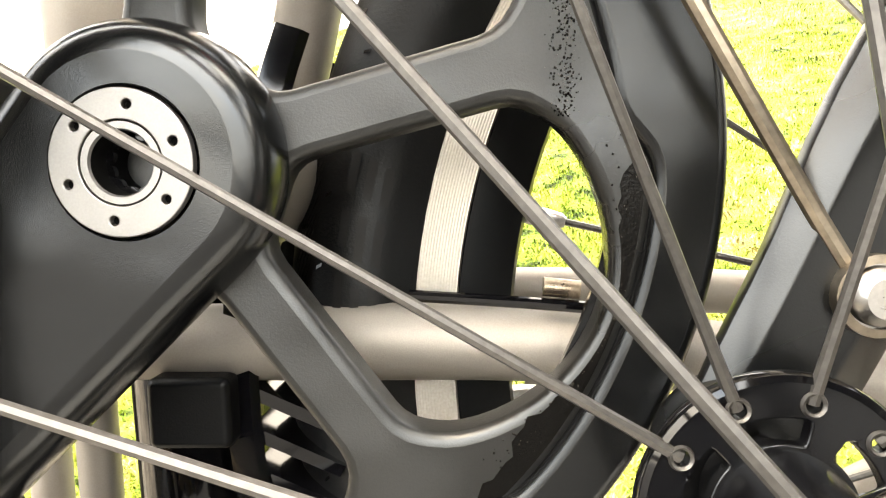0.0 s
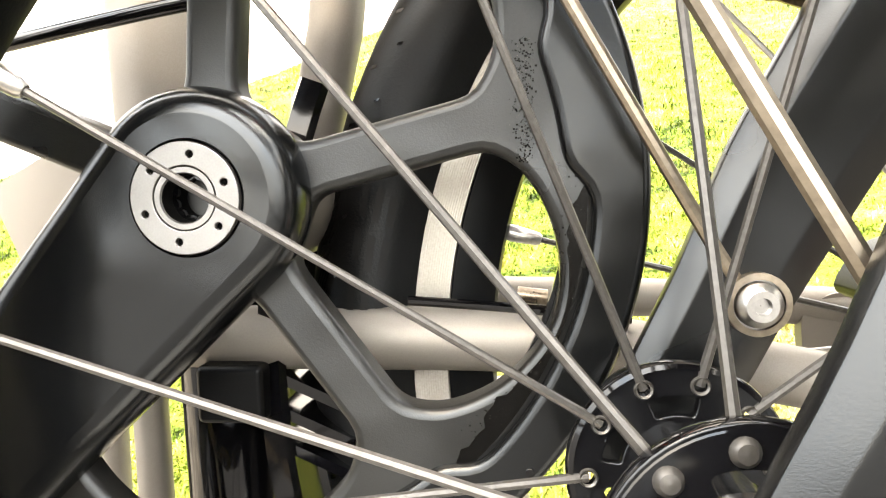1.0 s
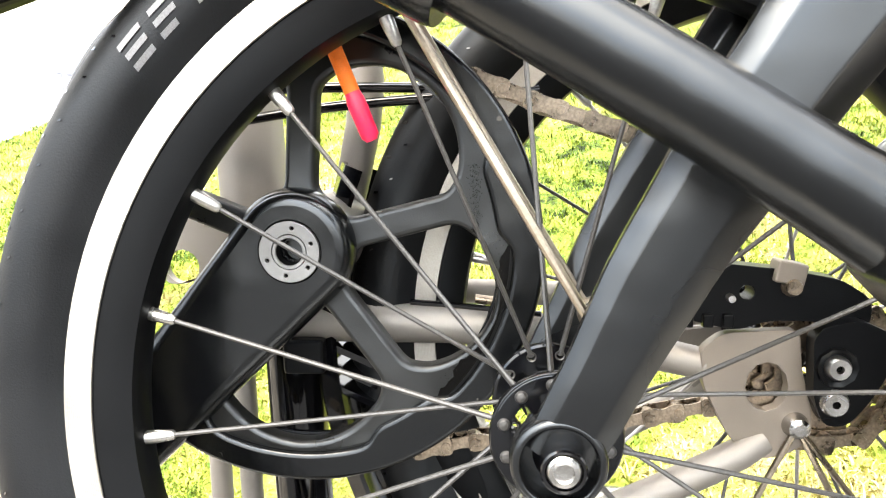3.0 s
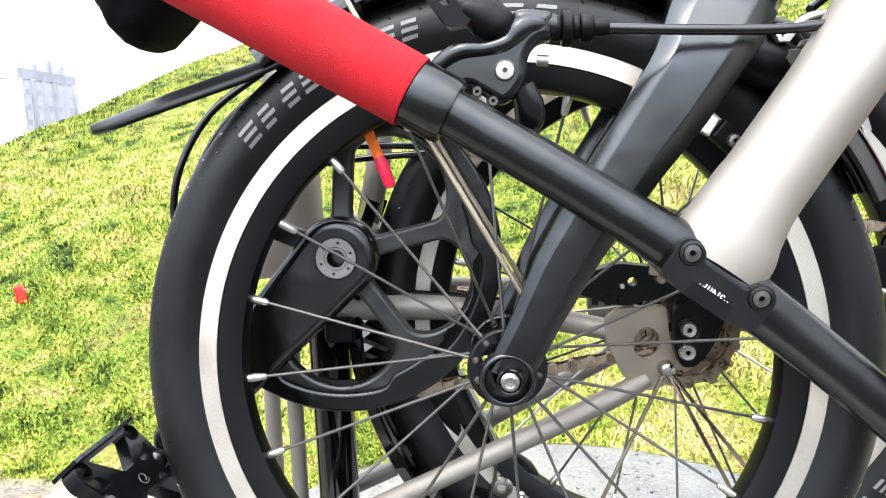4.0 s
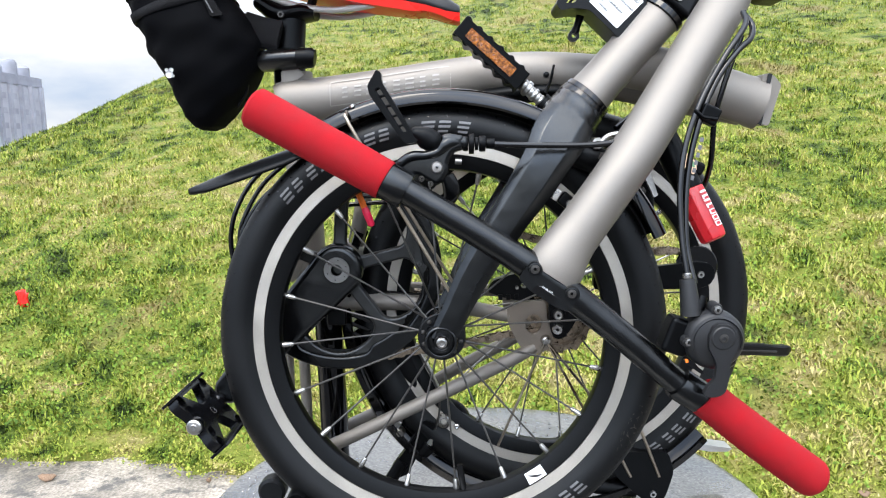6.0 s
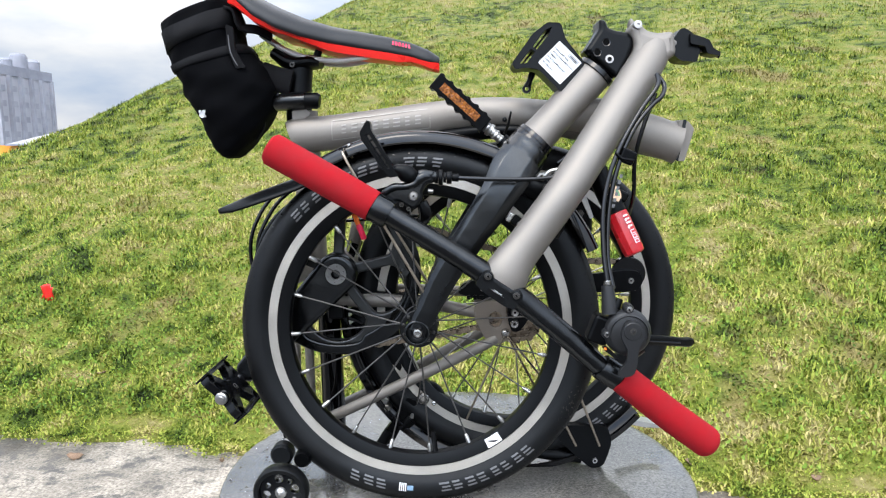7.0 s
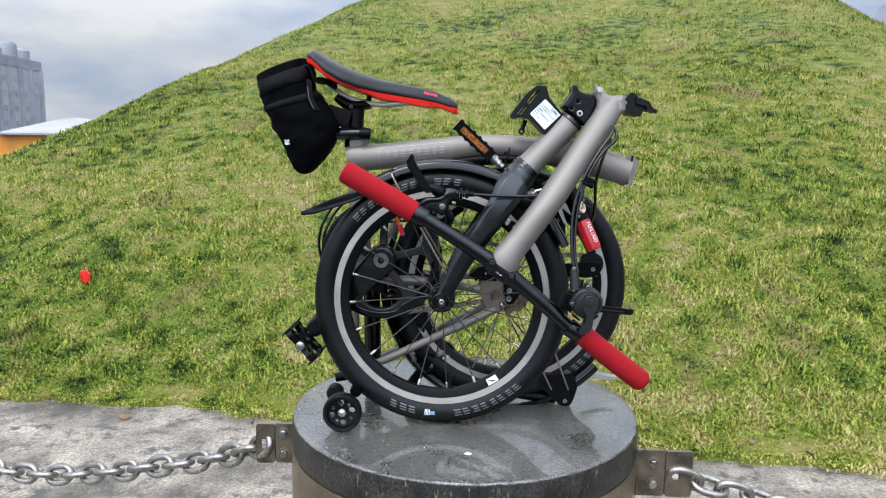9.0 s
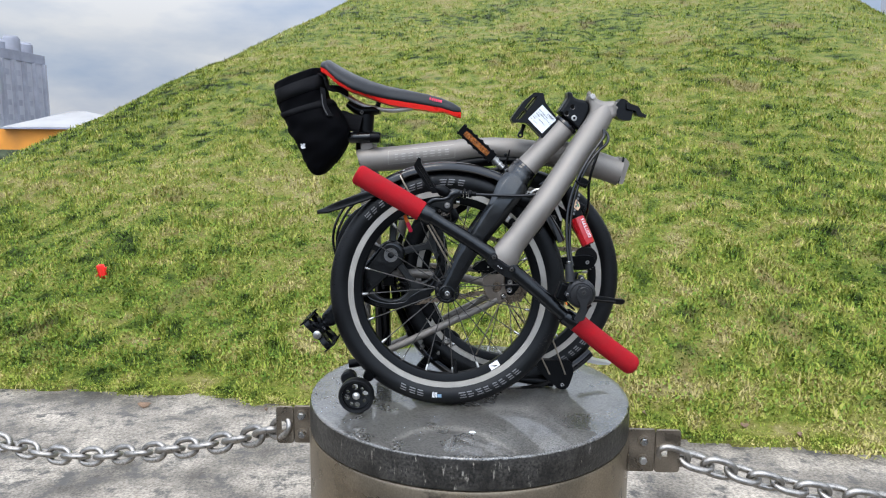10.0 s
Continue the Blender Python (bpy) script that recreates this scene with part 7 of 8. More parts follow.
    part("loop", Shape().sweep([(-0.240, 0.09, 1.192), (-0.228, 0.09, 1.188), (-0.222, 0.09, 1.170), (-0.205, 0.10, 1.168), (-0.19, 0.11, 1.160)], [(0.004, 0.010)] * 5, 10, fine=3), WEBBING, root)
    e = Shape()
    for dx, dz, r in ((0.0, 0.0, 0.0036), (0.0022, 0.0040, 0.0022), (-0.0024, 0.0042, 0.0018), (0.0036, -0.0016, 0.0014)):
        e.lathe([(1e-4, 0), (r, 0), (r, 0.0008)], (-0.2650 + dx, 0.0590, 1.0620 + dz), (0, -1, 0), 16)
    part("emblem", e, MARK_WHITE, root, "small white emblem shape")
    part("post_strap", Shape().sweep([(-0.205, 0.112, 1.115), (-0.185, 0.106, 1.108), (-0.165, 0.104, 1.103)], [(0.016, 0.004)] * 3, 12), WEBBING, root)
    part("hanging_strap", Shape().plate(rounded([(-0.2080, 1.060), (-0.1960, 1.070), (-0.2010, 1.045), (-0.2120, 1.030)], 0.002), 0.100, 0.103), WEBBING, root)


saddle_bag()


# ---------------------------------------------------------------- levers, shifter and cables
def brake_lever():
    body = Shape().eased(rounded([(-0.0400, 0.9600), (-0.0350, 0.9700), (-0.0300, 0.9765), (-0.0235, 0.9805), (-0.0160, 0.9822), (-0.0070, 0.9822), (-0.0010, 0.9845), (0.0025, 0.9895), (0.0040, 0.9960), (0.0120, 0.9968), (0.0225, 0.9948), (0.0225, 0.9830), (0.0150, 0.9812), (0.0118, 0.9770), (0.0100, 0.9720), (0.0102, 0.9650), (0.0050, 0.9570), (-0.0012, 0.9533), (-0.0090, 0.9580), (-0.0170, 0.9628), (-0.0215, 0.9610), (-0.0270, 0.9510)], 0.003, 3), -0.0625, -0.0480, (), 0.0042)
    b = part("brake_lever", body, BLACK, bike, "satin black brake lever assembly", sharp=50, weld=True)
    part("body_ridge", Shape().sweep([(-0.0350, -0.0600, 0.9660), (-0.0290, -0.0605, 0.9735), (-0.0200, -0.0610, 0.9785), (-0.0090, -0.0610, 0.9790), (0.0010, -0.0605, 0.9815), (0.0070, -0.0590, 0.9870), (0.0130, -0.0570, 0.9892), (0.0230, -0.0555, 0.9886)], [(0.0030, 0.0030), (0.0042, 0.0042), (0.0042, 0.0046), (0.0036, 0.0042), (0.0042, 0.0044), (0.0060, 0.0060), (0.0066, 0.0066), (0.0058, 0.0060)], 18, fine=4), BLACK, b)
    part("pivot_bolt", Shape().lathe([(0.0008, 0.0), (0.0012, -0.0026), (0.0040, -0.0024), (0.0050, -0.0010), (0.0052, 0.001)], (0.0, -0.0620, 0.9690), (0, 1, 0), 28), SPOKE_LIGHT, b)
    for x, z in ((-0.0128, 0.9600), (-0.0055, 0.9555)):
        part("lever_screw", Shape().lathe([(0.0008, 0), (0.0010, -0.0010), (0.0020, -0.0010), (0.0024, 0.0006)], (x, -0.0622, z), (0, 1, 0), 16), SPOKE, b)
    part("lever_rivet", Shape().lathe([(0.0008, 0), (0.0010, -0.0010), (0.0016, -0.0010), (0.0018, 0.0006)], (0.0095, -0.0622, 0.9880), (0, 1, 0), 16), STEEL, b)
    part("knuckle", Shape().sweep([(-0.0215, -0.058, 0.9965), (-0.0160, -0.058, 0.9965), (-0.0090, -0.058, 0.9935), (-0.0030, -0.058, 0.9895), (0.0005, -0.058, 0.9850)], [(0.0040, 0.005), (0.0066, 0.007), (0.0094, 0.0078), (0.0090, 0.0078), (0.0050, 0.006)], 20, fine=4), PLASTIC, b, "rounded lever knuckle")
    blade = Shape().plate(rounded([(-0.0440, 1.0490), (-0.0520, 1.0360), (-0.0500, 1.0280), (-0.0255, 0.9930), (-0.0215, 0.9885), (-0.0120, 0.9900), (-0.0105, 0.9950), (-0.0165, 0.9985), (-0.0400, 1.0390), (-0.0405, 1.0465)], 0.002, 3), -0.0640, -0.0525, [rounded([(-0.0462, 1.0330), (-0.0245, 0.9985), (-0.0205, 0.9985), (-0.0422, 1.0345)], 0.0012)])
    blade.moved(pose(-0.0035, 0, 0))
    part("blade", blade, PLASTIC, b, "hollow gloss black lever blade", bevel=0.0012)
    part("blade_web", Shape().plate([(-0.0467, 1.0335), (-0.0245, 0.9985), (-0.0205, 0.9985), (-0.0422, 1.0350)], -0.0560, -0.0535).moved(pose(-0.0035, 0, 0)), GLOSS, b)
    for k in range(4):
        t = k / 3
        part("blade_rib", Shape().plate(bar((-0.0430 + 0.0160 * t, 1.0275 - 0.024 * t), (-0.0385 + 0.0160 * t, 1.0285 - 0.024 * t), 0.0012), -0.0620, -0.0550).moved(pose(-0.0035, 0, 0)), PLASTIC, b)
    d = Vector((1, 0, -0.01)).normalized()
    for o, L, r in ((0.0, 0.004, 0.0062), (0.0045, 0.0045, 0.0086), (0.0095, 0.003, 0.0055), (0.0130, 0.0055, 0.0066), (0.0190, 0.007, 0.0042)):
        part("adjuster", Shape().lathe([(1e-4, 0), (r * 0.94, 0), (r, 0.0006), (r, L - 0.0006), (r * 0.94, L), (1e-4, L)], Vector((0.0220, -0.0550, 0.9880)) + d * o, d, 12 if r > 0.006 else 20), PLASTIC, b)
    part("under_lever", Shape().sweep([(0.0080, -0.0560, 0.9620), (0.0120, -0.0540, 0.9500), (0.0080, -0.0500, 0.9400), (-0.0040, -0.0480, 0.9370)], [(0.006, 0.004), (0.0075, 0.004), (0.006, 0.004), (0.003, 0.003)], 14, fine=3), BLACK, b)
    part("limit_screw", Shape().sweep([(0.0150, -0.055, 0.9740), (0.0205, -0.055, 0.9735)], 0.0026, 12), SPOKE_LIGHT, b)
    part("brake_cable", Shape().sweep([(0.0400, -0.0550, 0.9876), (0.080, -0.053, 0.9858), (0.130, -0.048, 0.9852), (0.165, -0.040, 0.9890), (0.180, -0.025, 0.992), (0.20, 0.0, 0.985)], 0.0025, 12, fine=5), GLOSS, b, "black brake cable")


brake_lever()


def shifter():
    c = Vector((0.2215, -0.0880, 0.8280))
    s = part("shifter", Shape().lathe([(1e-4, -0.0110), (0.0170, -0.0108), (0.0215, -0.0085), (0.0240, -0.004), (0.0245, 0.004), (0.0230, 0.012), (1e-4, 0.013)], c, (0, 1, 0), 48), POD, bike, "black gear shifter pod with a thumb lever", sharp=45)
    part("cover_ridge", Shape().lathe([(0.0185, -0.0108), (0.0195, -0.0116), (0.0210, -0.0092)], c, (0, 1, 0), 48, -20, 200), POD, s)
    part("thumb_lever", Shape().plate(rounded([(0.2130, 0.8350), (0.2180, 0.8440), (0.2300, 0.8430), (0.2360, 0.8340), (0.2360, 0.8250), (0.2305, 0.8140), (0.2300, 0.8000), (0.2270, 0.7870), (0.2180, 0.7835), (0.2095, 0.7860), (0.2130, 0.7930), (0.2185, 0.7990), (0.2200, 0.8120), (0.2130, 0.8240)], 0.004, 4), -0.1040, -0.0990), POD, s, "dark thumb lever", bevel=0.0016)
    part("lever_disc", Shape().lathe([(1e-4, -0.0066), (0.0085, -0.0064), (0.0098, -0.0052), (0.0100, 0)], (0.2240, -0.0985, 0.8325), (0, 1, 0), 36), POD, s)
    part("centre_bolt", Shape().lathe([(0.0014, -0.0058), (0.0018, -0.0074), (0.0034, -0.0072), (0.0038, -0.0060)], (0.2240, -0.0985, 0.8325), (0, 1, 0), 22), SPOKE, s)
    for x, z in ((0.1995, 0.8275), (0.2215, 0.8535)):
        part("pod_screw", Shape().lathe([(0.0010, 0.0), (0.0013, -0.0018), (0.0030, -0.0016), (0.0036, 0.0008)], (x, -0.0955, z), (0, 1, 0), 20), CHROME, s)
        part("screw_boss", Shape().lathe([(1e-4, 0.0), (0.0046, 0.0), (0.0052, 0.002), (0.0052, 0.012)], (x, -0.0950, z), (0, 1, 0), 20), POD, s)
    part("indicator", Shape().plate(rounded([(0.1945, 0.8150), (0.1985, 0.8160), (0.2090, 0.8060), (0.2120, 0.8030), (0.2090, 0.8020), (0.1990, 0.8090)], 0.001), -0.0985, -0.0965), GLOSS, s)
    part("indicator_mark", Shape().plate([(0.1960, 0.8143), (0.1982, 0.8143), (0.1990, 0.8118), (0.1970, 0.8115)], -0.0990, -0.0980), ORANGE, s)
    part("pod_back", Shape().box((0.1950, -0.078, 0.8290), (0.022, 0.022, 0.030), (0, 20, 0)), PLASTIC, s, bevel=0.004)
    part("cable_boot", Shape().sweep([(0.2040, -0.086, 0.8470), (0.2025, -0.084, 0.8640), (0.2015, -0.082, 0.8760)], [(0.0085, 0.008), (0.0072, 0.007), (0.0062, 0.006)], 18), POD, s, "rubber cable boot")
    part("ferrule", Shape().lathe([(0.0034, 0), (0.0036, 0.0008), (0.0036, 0.0040), (0.003, 0.0046)], (0.2014, -0.0815, 0.8765), (-0.05, 0.1, 1), 18), NIPPLE, s)
    part("barrel", Shape().sweep([(0.2100, -0.084, 0.8520), (0.2140, -0.082, 0.8620)], [0.0050, 0.0042], 16), PLASTIC, s)
    # front brake lever seen end-on beyond the pod
    part("lever_blade", Shape().sweep([(0.2340, -0.0850, 0.8185), (0.2620, -0.0680, 0.8135), (0.2900, -0.0500, 0.8065), (0.2990, -0.0440, 0.8050), (0.3040, -0.0410, 0.8052)], [(0.0040, 0.0052), (0.0040, 0.0050), (0.0042, 0.0046), (0.0042, 0.0048), (0.0030, 0.0030)], fine=3, section=[(1, 0.7), (0.7, 1), (-0.7, 1), (-1, 0.7), (-1, -0.7), (-0.7, -1), (0.7, -1), (1, -0.7)], up=(0, 0, 1)), PLASTIC, s, "black lever blade", sharp=40)
    part("blade_slot", Shape().sweep([(0.2420, -0.0842, 0.8172), (0.2860, -0.0570, 0.8075)], (0.0008, 0.0018), 8, up=(0, 0, 1)), GLOSS, s)
    part("lever_clamp", Shape().sweep([(0.2290, -0.082, 0.806), (0.2370, -0.082, 0.812)], 0.0085, 16), PLASTIC, s)
    # cables rising from the pod to the hinge
    part("gear_cable", Shape().sweep([(0.2013, -0.081, 0.880), (0.1985, -0.074, 0.910), (0.1985, -0.066, 0.950), (0.2050, -0.058, 0.985), (0.2190, -0.050, 1.020), (0.2400, -0.040, 1.055), (0.2600, -0.030, 1.082), (0.262, -0.020, 1.095)], 0.0025, 12, fine=6), GLOSS, s, "black gear cable")
    part("brake_cable", Shape().sweep([(0.2080, -0.080, 0.872), (0.2035, -0.070, 0.905), (0.2060, -0.060, 0.955), (0.2165, -0.052, 1.000), (0.2330, -0.044, 1.036), (0.2520, -0.036, 1.060), (0.2660, -0.028, 1.072), (0.2700, -0.020, 1.084), (0.2640, -0.016, 1.094)], 0.0026, 12, fine=6), GLOSS, s, "black brake cable")
    part("long_cable", Shape().sweep([(0.2420, 0.02, 0.930), (0.2440, -0.005, 0.965), (0.2410, -0.02, 1.005), (0.2480, -0.025, 1.040), (0.2600, -0.024, 1.075)], 0.0024, 12, fine=5), GLOSS, s)
    part("cable_tie", Shape().box((0.2260, -0.048, 1.0080), (0.016, 0.012, 0.015), (0, 25, 0)), PLASTIC, s, bevel=0.002)
    part("zip_tie", Shape().sweep([(0.2120, -0.055, 1.0120), (0.2190, -0.056, 1.0060), (0.2310, -0.055, 1.0040)], 0.0016, 8), PLASTIC, s)
    q = Shape()
    for k in range(6):
        q.add([(0.2175 - 0.0016 * k, -0.0555 - 0.0006 * k, 0.9900 - 0.0062 * k), (0.2205 - 0.0016 * k, -0.0555 - 0.0006 * k, 0.9892 - 0.0062 * k), (0.2196 - 0.0016 * k, -0.0558 - 0.0006 * k, 0.9854 - 0.0062 * k), (0.2166 - 0.0016 * k, -0.0558 - 0.0006 * k, 0.9862 - 0.0062 * k)], [(0, 1, 2, 3)])
    part("cable_print", q, MARKING, s, "tiny white print")


shifter()


def front_brake():
    b = part("front_brake", Shape().sweep([(0.108, -0.012, 0.985), (0.130, -0.014, 0.975), (0.150, -0.014, 0.965), (0.158, -0.016, 0.940), (0.152, -0.018, 0.920)], [(0.010, 0.012), (0.013, 0.014), (0.012, 0.012), (0.010, 0.010), (0.007, 0.008)], 18, fine=3), PLASTIC, bike, "black front rim brake with bright fittings")
    part("cable_stop", Shape().sweep([(0.1400, -0.024, 0.9840), (0.1480, -0.026, 0.9925), (0.1620, -0.027, 0.9945), (0.1780, -0.027, 0.9935)], 0.0026, 12, fine=4), STEEL, b)
    part("anchor_nut", Shape().lathe([(0.0020, 0), (0.0024, -0.003), (0.0050, -0.003), (0.0058, 0), (0.0058, 0.006)], (0.1385, -0.0240, 0.9865), (0, 1, 0), 6), STEEL, b, sharp=20)
    part("anchor_nut", Shape().lathe([(1e-4, -0.004), (0.0045, -0.004), (0.0055, 0), (0.0055, 0.006)], (0.1440, -0.0240, 0.9740), (0, 1, 0), 6), SPOKE, b, sharp=20)
    part("cable_pinch", Shape().lathe([(1e-4, -0.003), (0.0028, -0.003), (0.0036, 0), (0.0036, 0.005)], (0.1510, -0.0240, 0.9800), (0, 1, 0), 6), STEEL, b, sharp=20)
    part("pad_holder", Shape().box((0.1135, -0.0230, 0.9360), (0.017, 0.010, 0.012), (0, 40, 0)), PLASTIC, b, bevel=0.002)
    part("pad_end", Shape().box((0.1035, -0.0235, 0.9425), (0.006, 0.007, 0.010), (0, 30, 0)), STEEL, b, bevel=0.0008)
    part("pad_bolt", Shape().lathe([(0.0010, 0), (0.0012, -0.002), (0.0030, -0.0018), (0.0036, 0.001)], (0.1150, -0.0290, 0.9345), (0, 1, 0), 18), CHROME, b)
    part("rear_arm", Shape().sweep([(0.160, 0.028, 0.990), (0.182, 0.030, 0.962), (0.194, 0.030, 0.940), (0.198, 0.028, 0.915)], [(0.008, 0.008), (0.010, 0.008), (0.009, 0.008), (0.006, 0.006)], 14, fine=3), PLASTIC, b)
    part("arm_plate", Shape().plate(rounded([(0.185, 0.966), (0.192, 0.968), (0.203, 0.938), (0.199, 0.936)], 0.001), 0.012, 0.016), STEEL, b, bevel=0.0005)
    part("arm_nut", Shape().lathe([(1e-4, -0.003), (0.0035, -0.003), (0.0045, 0), (0.0045, 0.006)], (0.1880, 0.0150, 0.9420), (0, 1, 0), 6), SPOKE, b, sharp=20)
    part("cable_loop", Shape().sweep([(0.158, -0.008, 1.000), (0.190, 0.010, 1.020), (0.225, 0.02, 1.030)], 0.0024, 10, fine=4), GLOSS, b)


front_brake()


def carrier_block():
    root = part("carrier_block", Shape().plate(rounded([(0.1080, 1.1130), (0.1320, 1.1460), (0.1490, 1.1590), (0.1640, 1.1580), (0.1690, 1.1400), (0.1900, 1.1130), (0.1890, 1.1080), (0.1680, 1.0810), (0.1630, 1.0805), (0.1380, 1.1060), (0.1240, 1.1080), (0.1120, 1.1060)], 0.003, 3), -0.0120, 0.030, [rounded([(0.1170, 1.1125), (0.1250, 1.1130), (0.1345, 1.1255), (0.1300, 1.1290)], 0.0015), rounded([(0.1320, 1.1315), (0.1365, 1.1280), (0.1500, 1.1450), (0.1540, 1.1535), (0.1460, 1.1500)], 0.0015)]), PLASTIC, bike, "black plastic carrier block with a white label", bevel=0.0022)
    part("block_rib", Shape().plate(bar((0.120, 1.1120), (0.153, 1.1530), 0.0022), 0.004, 0.012), PLASTIC, root)
    part("release_lever", Shape().sweep([(0.1330, 0.008, 1.1040), (0.1300, 0.008, 1.0950), (0.1270, 0.008, 1.0880)], [(0.004, 0.005), (0.0032, 0.005), (0.0045, 0.0055)], 12, fine=2), PLASTIC, root)
    part("lever_eye", Shape().lathe([(0.0022, -0.004), (0.0050, -0.004), (0.0050, 0.004), (0.0022, 0.004)], (0.1262, 0.008, 1.0855), (0, 1, 0), 20, closed=True), PLASTIC, root)
    u = Vector((0.6950, 0, -0.7190)).normalized()
    v = Vector((u.z * -1, 0, u.x))
    c = Vector((0.1622, -0.0124, 1.1130))
    M = Matrix.Translation(c) @ Matrix((u, v, Vector((0, -1, 0)))).transposed().to_4x4()
    # label: long side runs down to the right
    half_u, half_v = 0.0175, 0.0172
    lab = Shape().plate(rounded([(-half_u, -half_v), (half_u, -half_v), (half_u, half_v), (-half_u, half_v)], 0.0015), -0.0003, 0.0, placed=M @ pose(0, 0, 0, 90, 0, 0))
    part("label", lab, LABEL, root, "white printed label")
    T = M @ Matrix.Translation((0, 0, 0.0004))
    for k, (txt, size) in enumerate((("MAX LOAD 10kg", 0.0029), ("NOT SUITABLE FOR A CHILD", 0.0025), ("CARRIER", 0.0025), ("FRONT CARRIER BLOCK", 0.0025), ("GFCBA", 0.0025), ("ISO 11243:2016", 0.0025))):
        words(txt, size, T @ Matrix.Translation((-half_u + 0.0015, half_v - 0.0100 - 0.0040 * k, 0)), INK, "label_text", root)
    fr = Shape()
    for a, b in (((0.001, 0.0118), (0.0145, 0.0118)), ((0.001, 0.0150), (0.0145, 0.0150)), ((0.001, 0.0118), (0.001, 0.0150)), ((0.0145, 0.0118), (0.0145, 0.0150))):
        fr.plate(bar(a, b, 0.0004), -0.0002, 0.0, placed=T @ pose(0, 0, 0, -90, 0, 0))
    fr.plate(bar((0.0025, 0.0134), (0.0130, 0.0134), 0.0010), -0.0002, 0.0, placed=T @ pose(0, 0, 0, -90, 0, 0))
    part("label_frame", fr, INK, root)


carrier_block()


def lean_back(names, start=0.97, back=0.19):
    """The steering head leans away from the path: the higher, the further back."""
    tops = [ob for ob in bike.children if ob.name.split(".")[0] in names]
    done = set()
    for ob in tops + [c for t in tops for c in t.children_recursive]:
        if ob.type == "MESH" and ob.data.name not in done:
            done.add(ob.data.name)
            inv = ob.matrix_world.inverted()
            for v in ob.data.vertices:
                p = ob.matrix_world @ v.co
                h = max(0.0, p.z - start)
                v.co = inv @ Vector((p.x, p.y + back * h, p.z))


lean_back({"fork", "head_tube", "hinge_block", "handlebar_post", "carrier_block"})


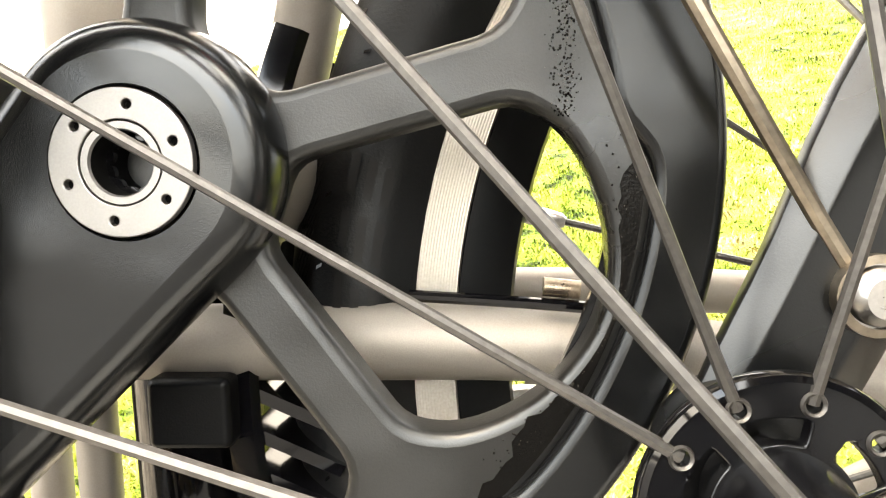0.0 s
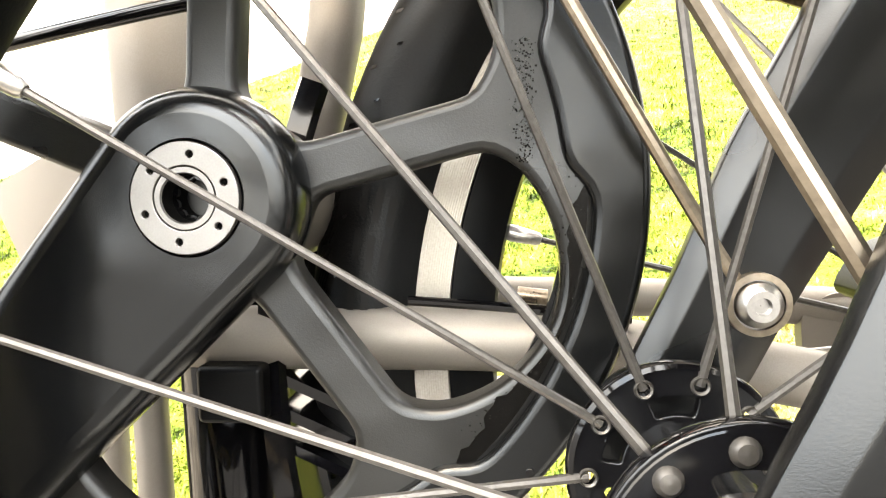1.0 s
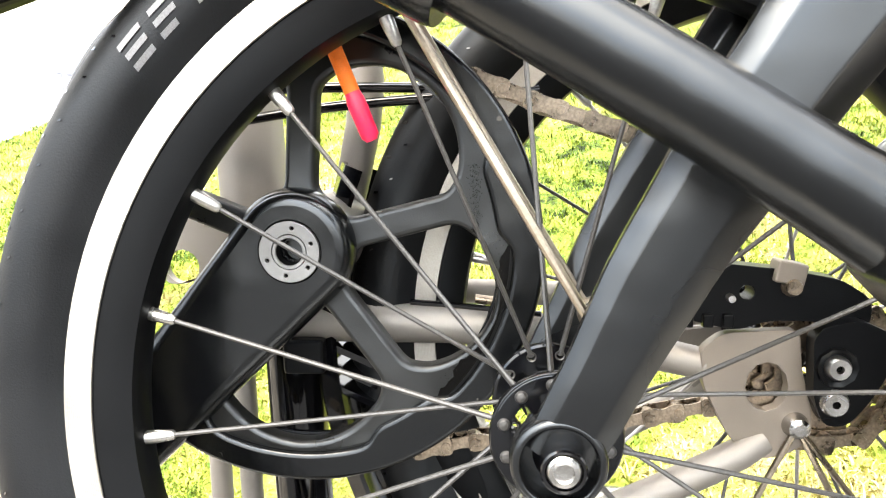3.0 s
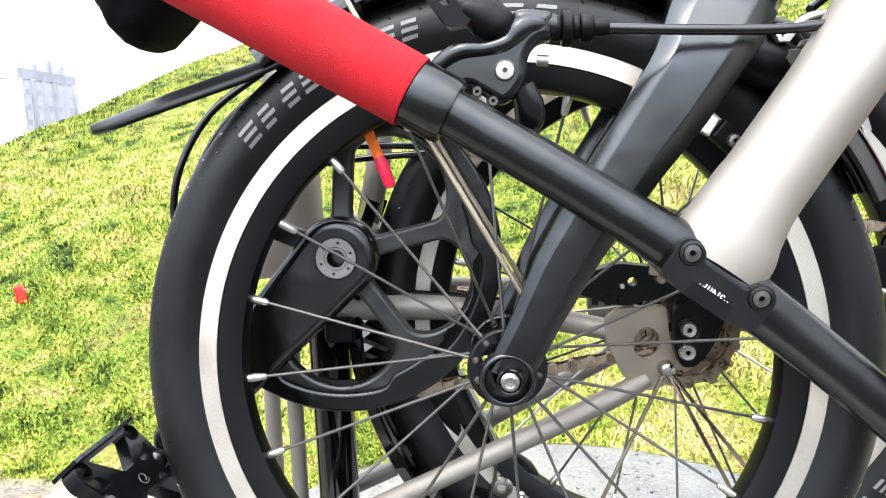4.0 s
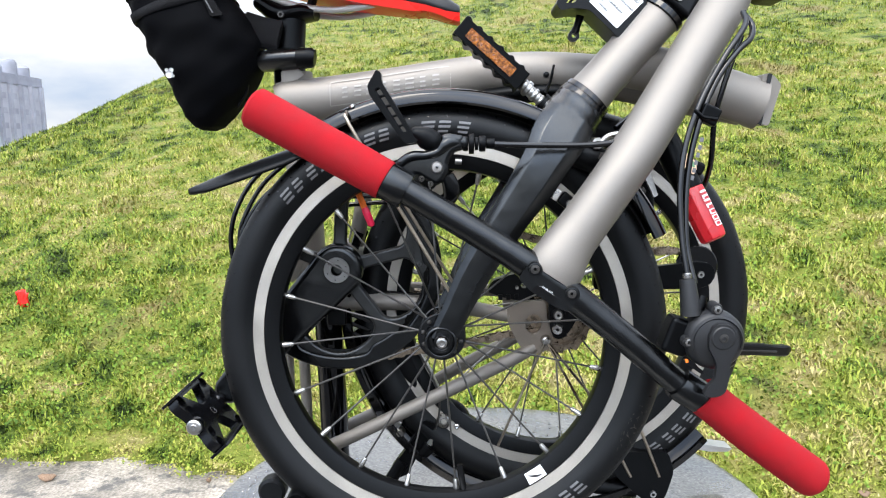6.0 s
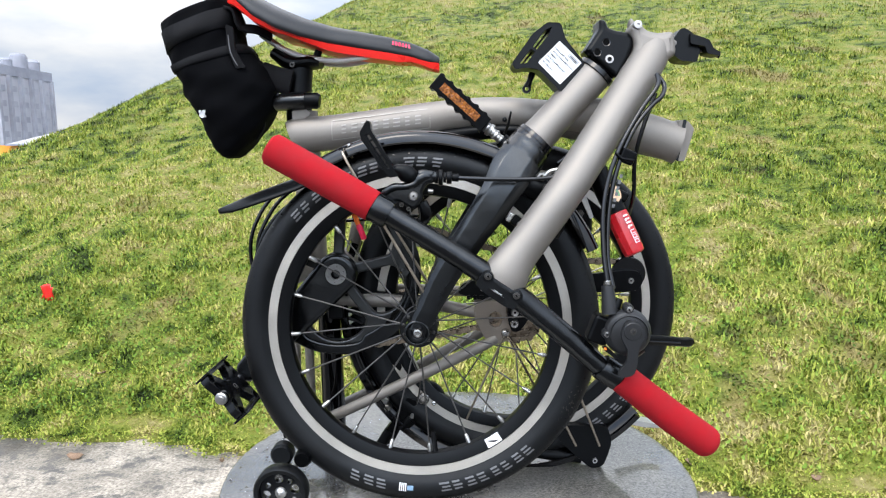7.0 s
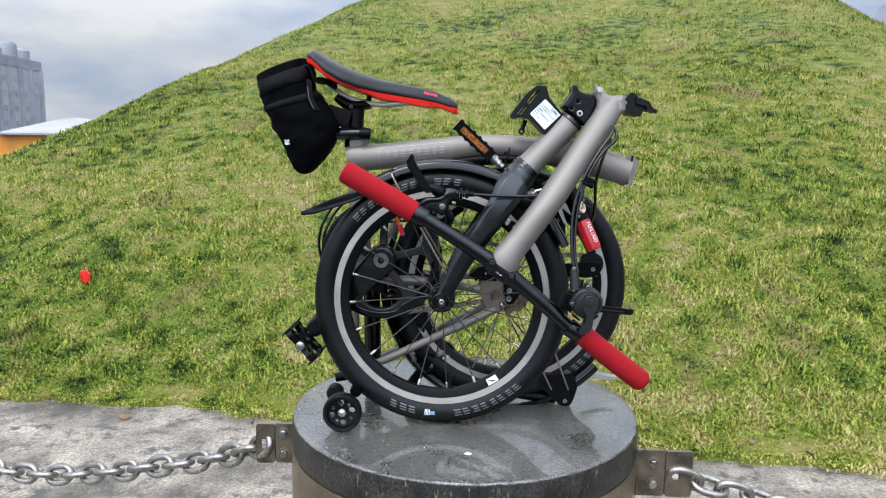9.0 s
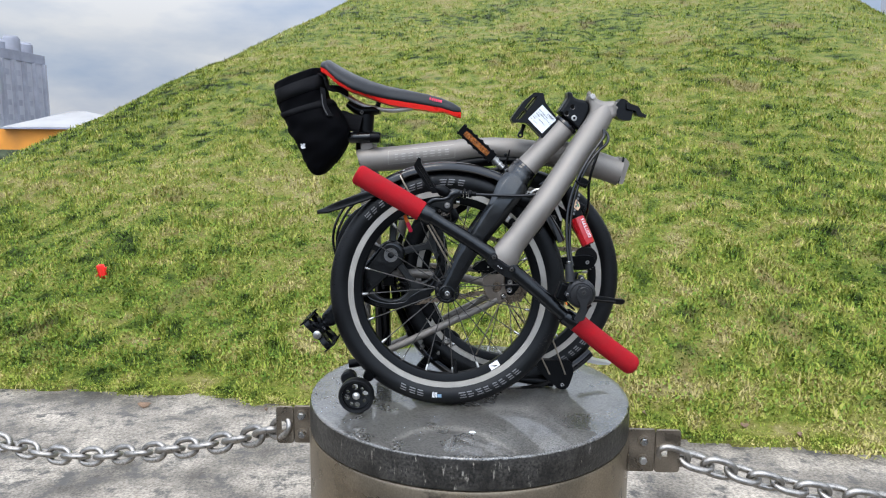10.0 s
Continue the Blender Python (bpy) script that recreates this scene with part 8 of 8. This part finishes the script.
def front_light():
    root = thing("front_light", (0.232, 0.012, 0.94), "black front light with a red battery cap strapped by the fork", "bicycle light")
    d = Vector((0.0385, -0.0220, -0.0870)).normalized()
    a = Vector((0.1985, 0.004, 1.0020))
    part("body", Shape().sweep([a - d * 0.02, a, a + d * 0.040, a + d * 0.062, a + d * 0.064], [0.0105, 0.0122, 0.0124, 0.0120, 0.0116], 28), PLASTIC, root)
    b = a + d * 0.0645
    part("battery_cap", Shape().sweep([b, b + d * 0.002, b + d * 0.030, b + d * 0.044, b + d * 0.049, b + d * 0.0505], [0.0118, 0.0125, 0.0125, 0.0123, 0.0114, 0.0088], 10), RED_SHINY, root, "shiny red battery cap", bevel=0.0008)
    side = Vector((0.4, -1, 0.15)).normalized()
    side = (side - d * side.dot(d)).normalized()
    w = d.cross(side)
    q = Shape()
    def mark(s, e, o, wd):
        p = []
        for t, k in ((s, -1), (e, -1), (e, 1), (s, 1)):
            off = o + k * wd / 2
            p.append(b + d * t + w * off + side * (math.sqrt(max(0.0, 0.0150 ** 2 - off * off)) + 0.0003))
        q.add(p, [(0, 1, 2, 3)])
    for k in range(4):
        mark(0.006 + 0.0042 * k, 0.0078 + 0.0042 * k, 0.0, 0.0062)
        if k % 2:
            mark(0.0078 + 0.0042 * k, 0.0094 + 0.0042 * k, 0.0024, 0.0014)
    for k in range(3):
        s0 = 0.024 + 0.0056 * k
        mark(s0, s0 + 0.0009, 0.0, 0.0056)
        mark(s0 + 0.0036, s0 + 0.0045, 0.0, 0.0056)
        mark(s0, s0 + 0.0045, 0.0024, 0.0009)
        if k:
            mark(s0, s0 + 0.0045, -0.0024, 0.0009)
    part("cap_print", q, MARK_WHITE, root, "white block print")
    st = Shape()
    m = a + d * 0.044 + w * -0.001
    pts = [(0.010 * math.cos(t) * (1 + 0.12 * math.sin(5 * t)), 0.0066 * math.sin(t) * (1 + 0.1 * math.cos(4 * t))) for t in (2 * math.pi * k / 26 for k in range(26))]
    V = [m + side * 0.0153] + [m + d * x + w * y + side * (math.sqrt(0.0150 ** 2 - y * y) + 0.0002) for x, y in pts]
    st.add(V, [(0, 1 + k, 1 + (k + 1) % 26) for k in range(26)])
    part("sticker", st, STICKER, root, "tan and green sticker", sharp=180)
    st = Shape()
    pts = [(0.001 + 0.0045 * math.cos(t), -0.0022 + 0.0022 * math.sin(t)) for t in (2 * math.pi * k / 14 for k in range(14))]
    st.add([m + d * 0.001 + w * -0.0022 + side * 0.0155] + [m + d * x + w * y + side * (math.sqrt(0.0150 ** 2 - y * y) + 0.0005) for x, y in pts], [(0, 1 + k, 1 + (k + 1) % 14) for k in range(14)])
    part("sticker_patch", st, STICKER_GREEN, root, sharp=180)
    part("strap", Shape().box(a + d * 0.045 - w * 0.012, (0.022, 0.022, 0.012), (0, 25, 0)), PLASTIC, root, bevel=0.003)


front_light()


def tag_cord():
    root = thing("cord_tag", (-0.0700, 0.028, 0.930), "orange cord with a bright red plastic end hanging by the wheel", "cord")
    a, b = Vector((-0.0800, 0.024, 0.9500)), Vector((-0.0660, 0.027, 0.9120))
    m = a.lerp(b, 0.52)
    part("cord", Shape().sweep([a + (a - b) * 0.6, a, m], [(0.0031, 0.0022)] * 3, 12), ORANGE, root)
    part("cord_end", Shape().sweep([m, m.lerp(b, 0.2), m.lerp(b, 0.9), b], [(0.0030, 0.0022), (0.0038, 0.0028), (0.0036, 0.0028), (0.0022, 0.0018)], 14), PINK, root, "glossy red cord end")


tag_cord()


def far_cables():
    c = part("rear_cable", Shape().sweep([(-0.150, 0.06, 0.985), (-0.184, 0.055, 0.960), (-0.205, 0.05, 0.925), (-0.211, 0.05, 0.890), (-0.203, 0.05, 0.855), (-0.19, 0.06, 0.83)], 0.0024, 12, fine=6), GLOSS, bike, "black cable looping behind the wheel")
    part("cable_run", Shape().sweep([(-0.150, 0.07, 0.978), (-0.180, 0.065, 0.952), (-0.201, 0.06, 0.915), (-0.206, 0.06, 0.885), (-0.205, 0.06, 0.86)], 0.0024, 12, fine=6), GLOSS, c)
    for pts in ([(-0.200, 0.09, 0.913), (-0.147, 0.09, 0.922), (-0.118, 0.09, 0.926), (-0.088, 0.09, 0.929), (-0.052, 0.09, 0.931), (0.0, 0.095, 0.934)], [(-0.190, 0.09, 0.934), (-0.134, 0.09, 0.937), (-0.088, 0.09, 0.937), (-0.05, 0.095, 0.936)]):
        part("cable_run", Shape().sweep(pts, 0.0024, 12, fine=4), GLOSS, c)
    part("cable_run", Shape().sweep([(-0.06, 0.075, 0.838), (-0.035, 0.075, 0.836), (0.0, 0.072, 0.833)], 0.0014, 10, fine=3), GLOSS, c)
    part("cable_ferrule", Shape().sweep([(-0.030, 0.075, 0.8395), (-0.022, 0.075, 0.8385)], 0.0022, 12), CHAIN, c)


far_cables()
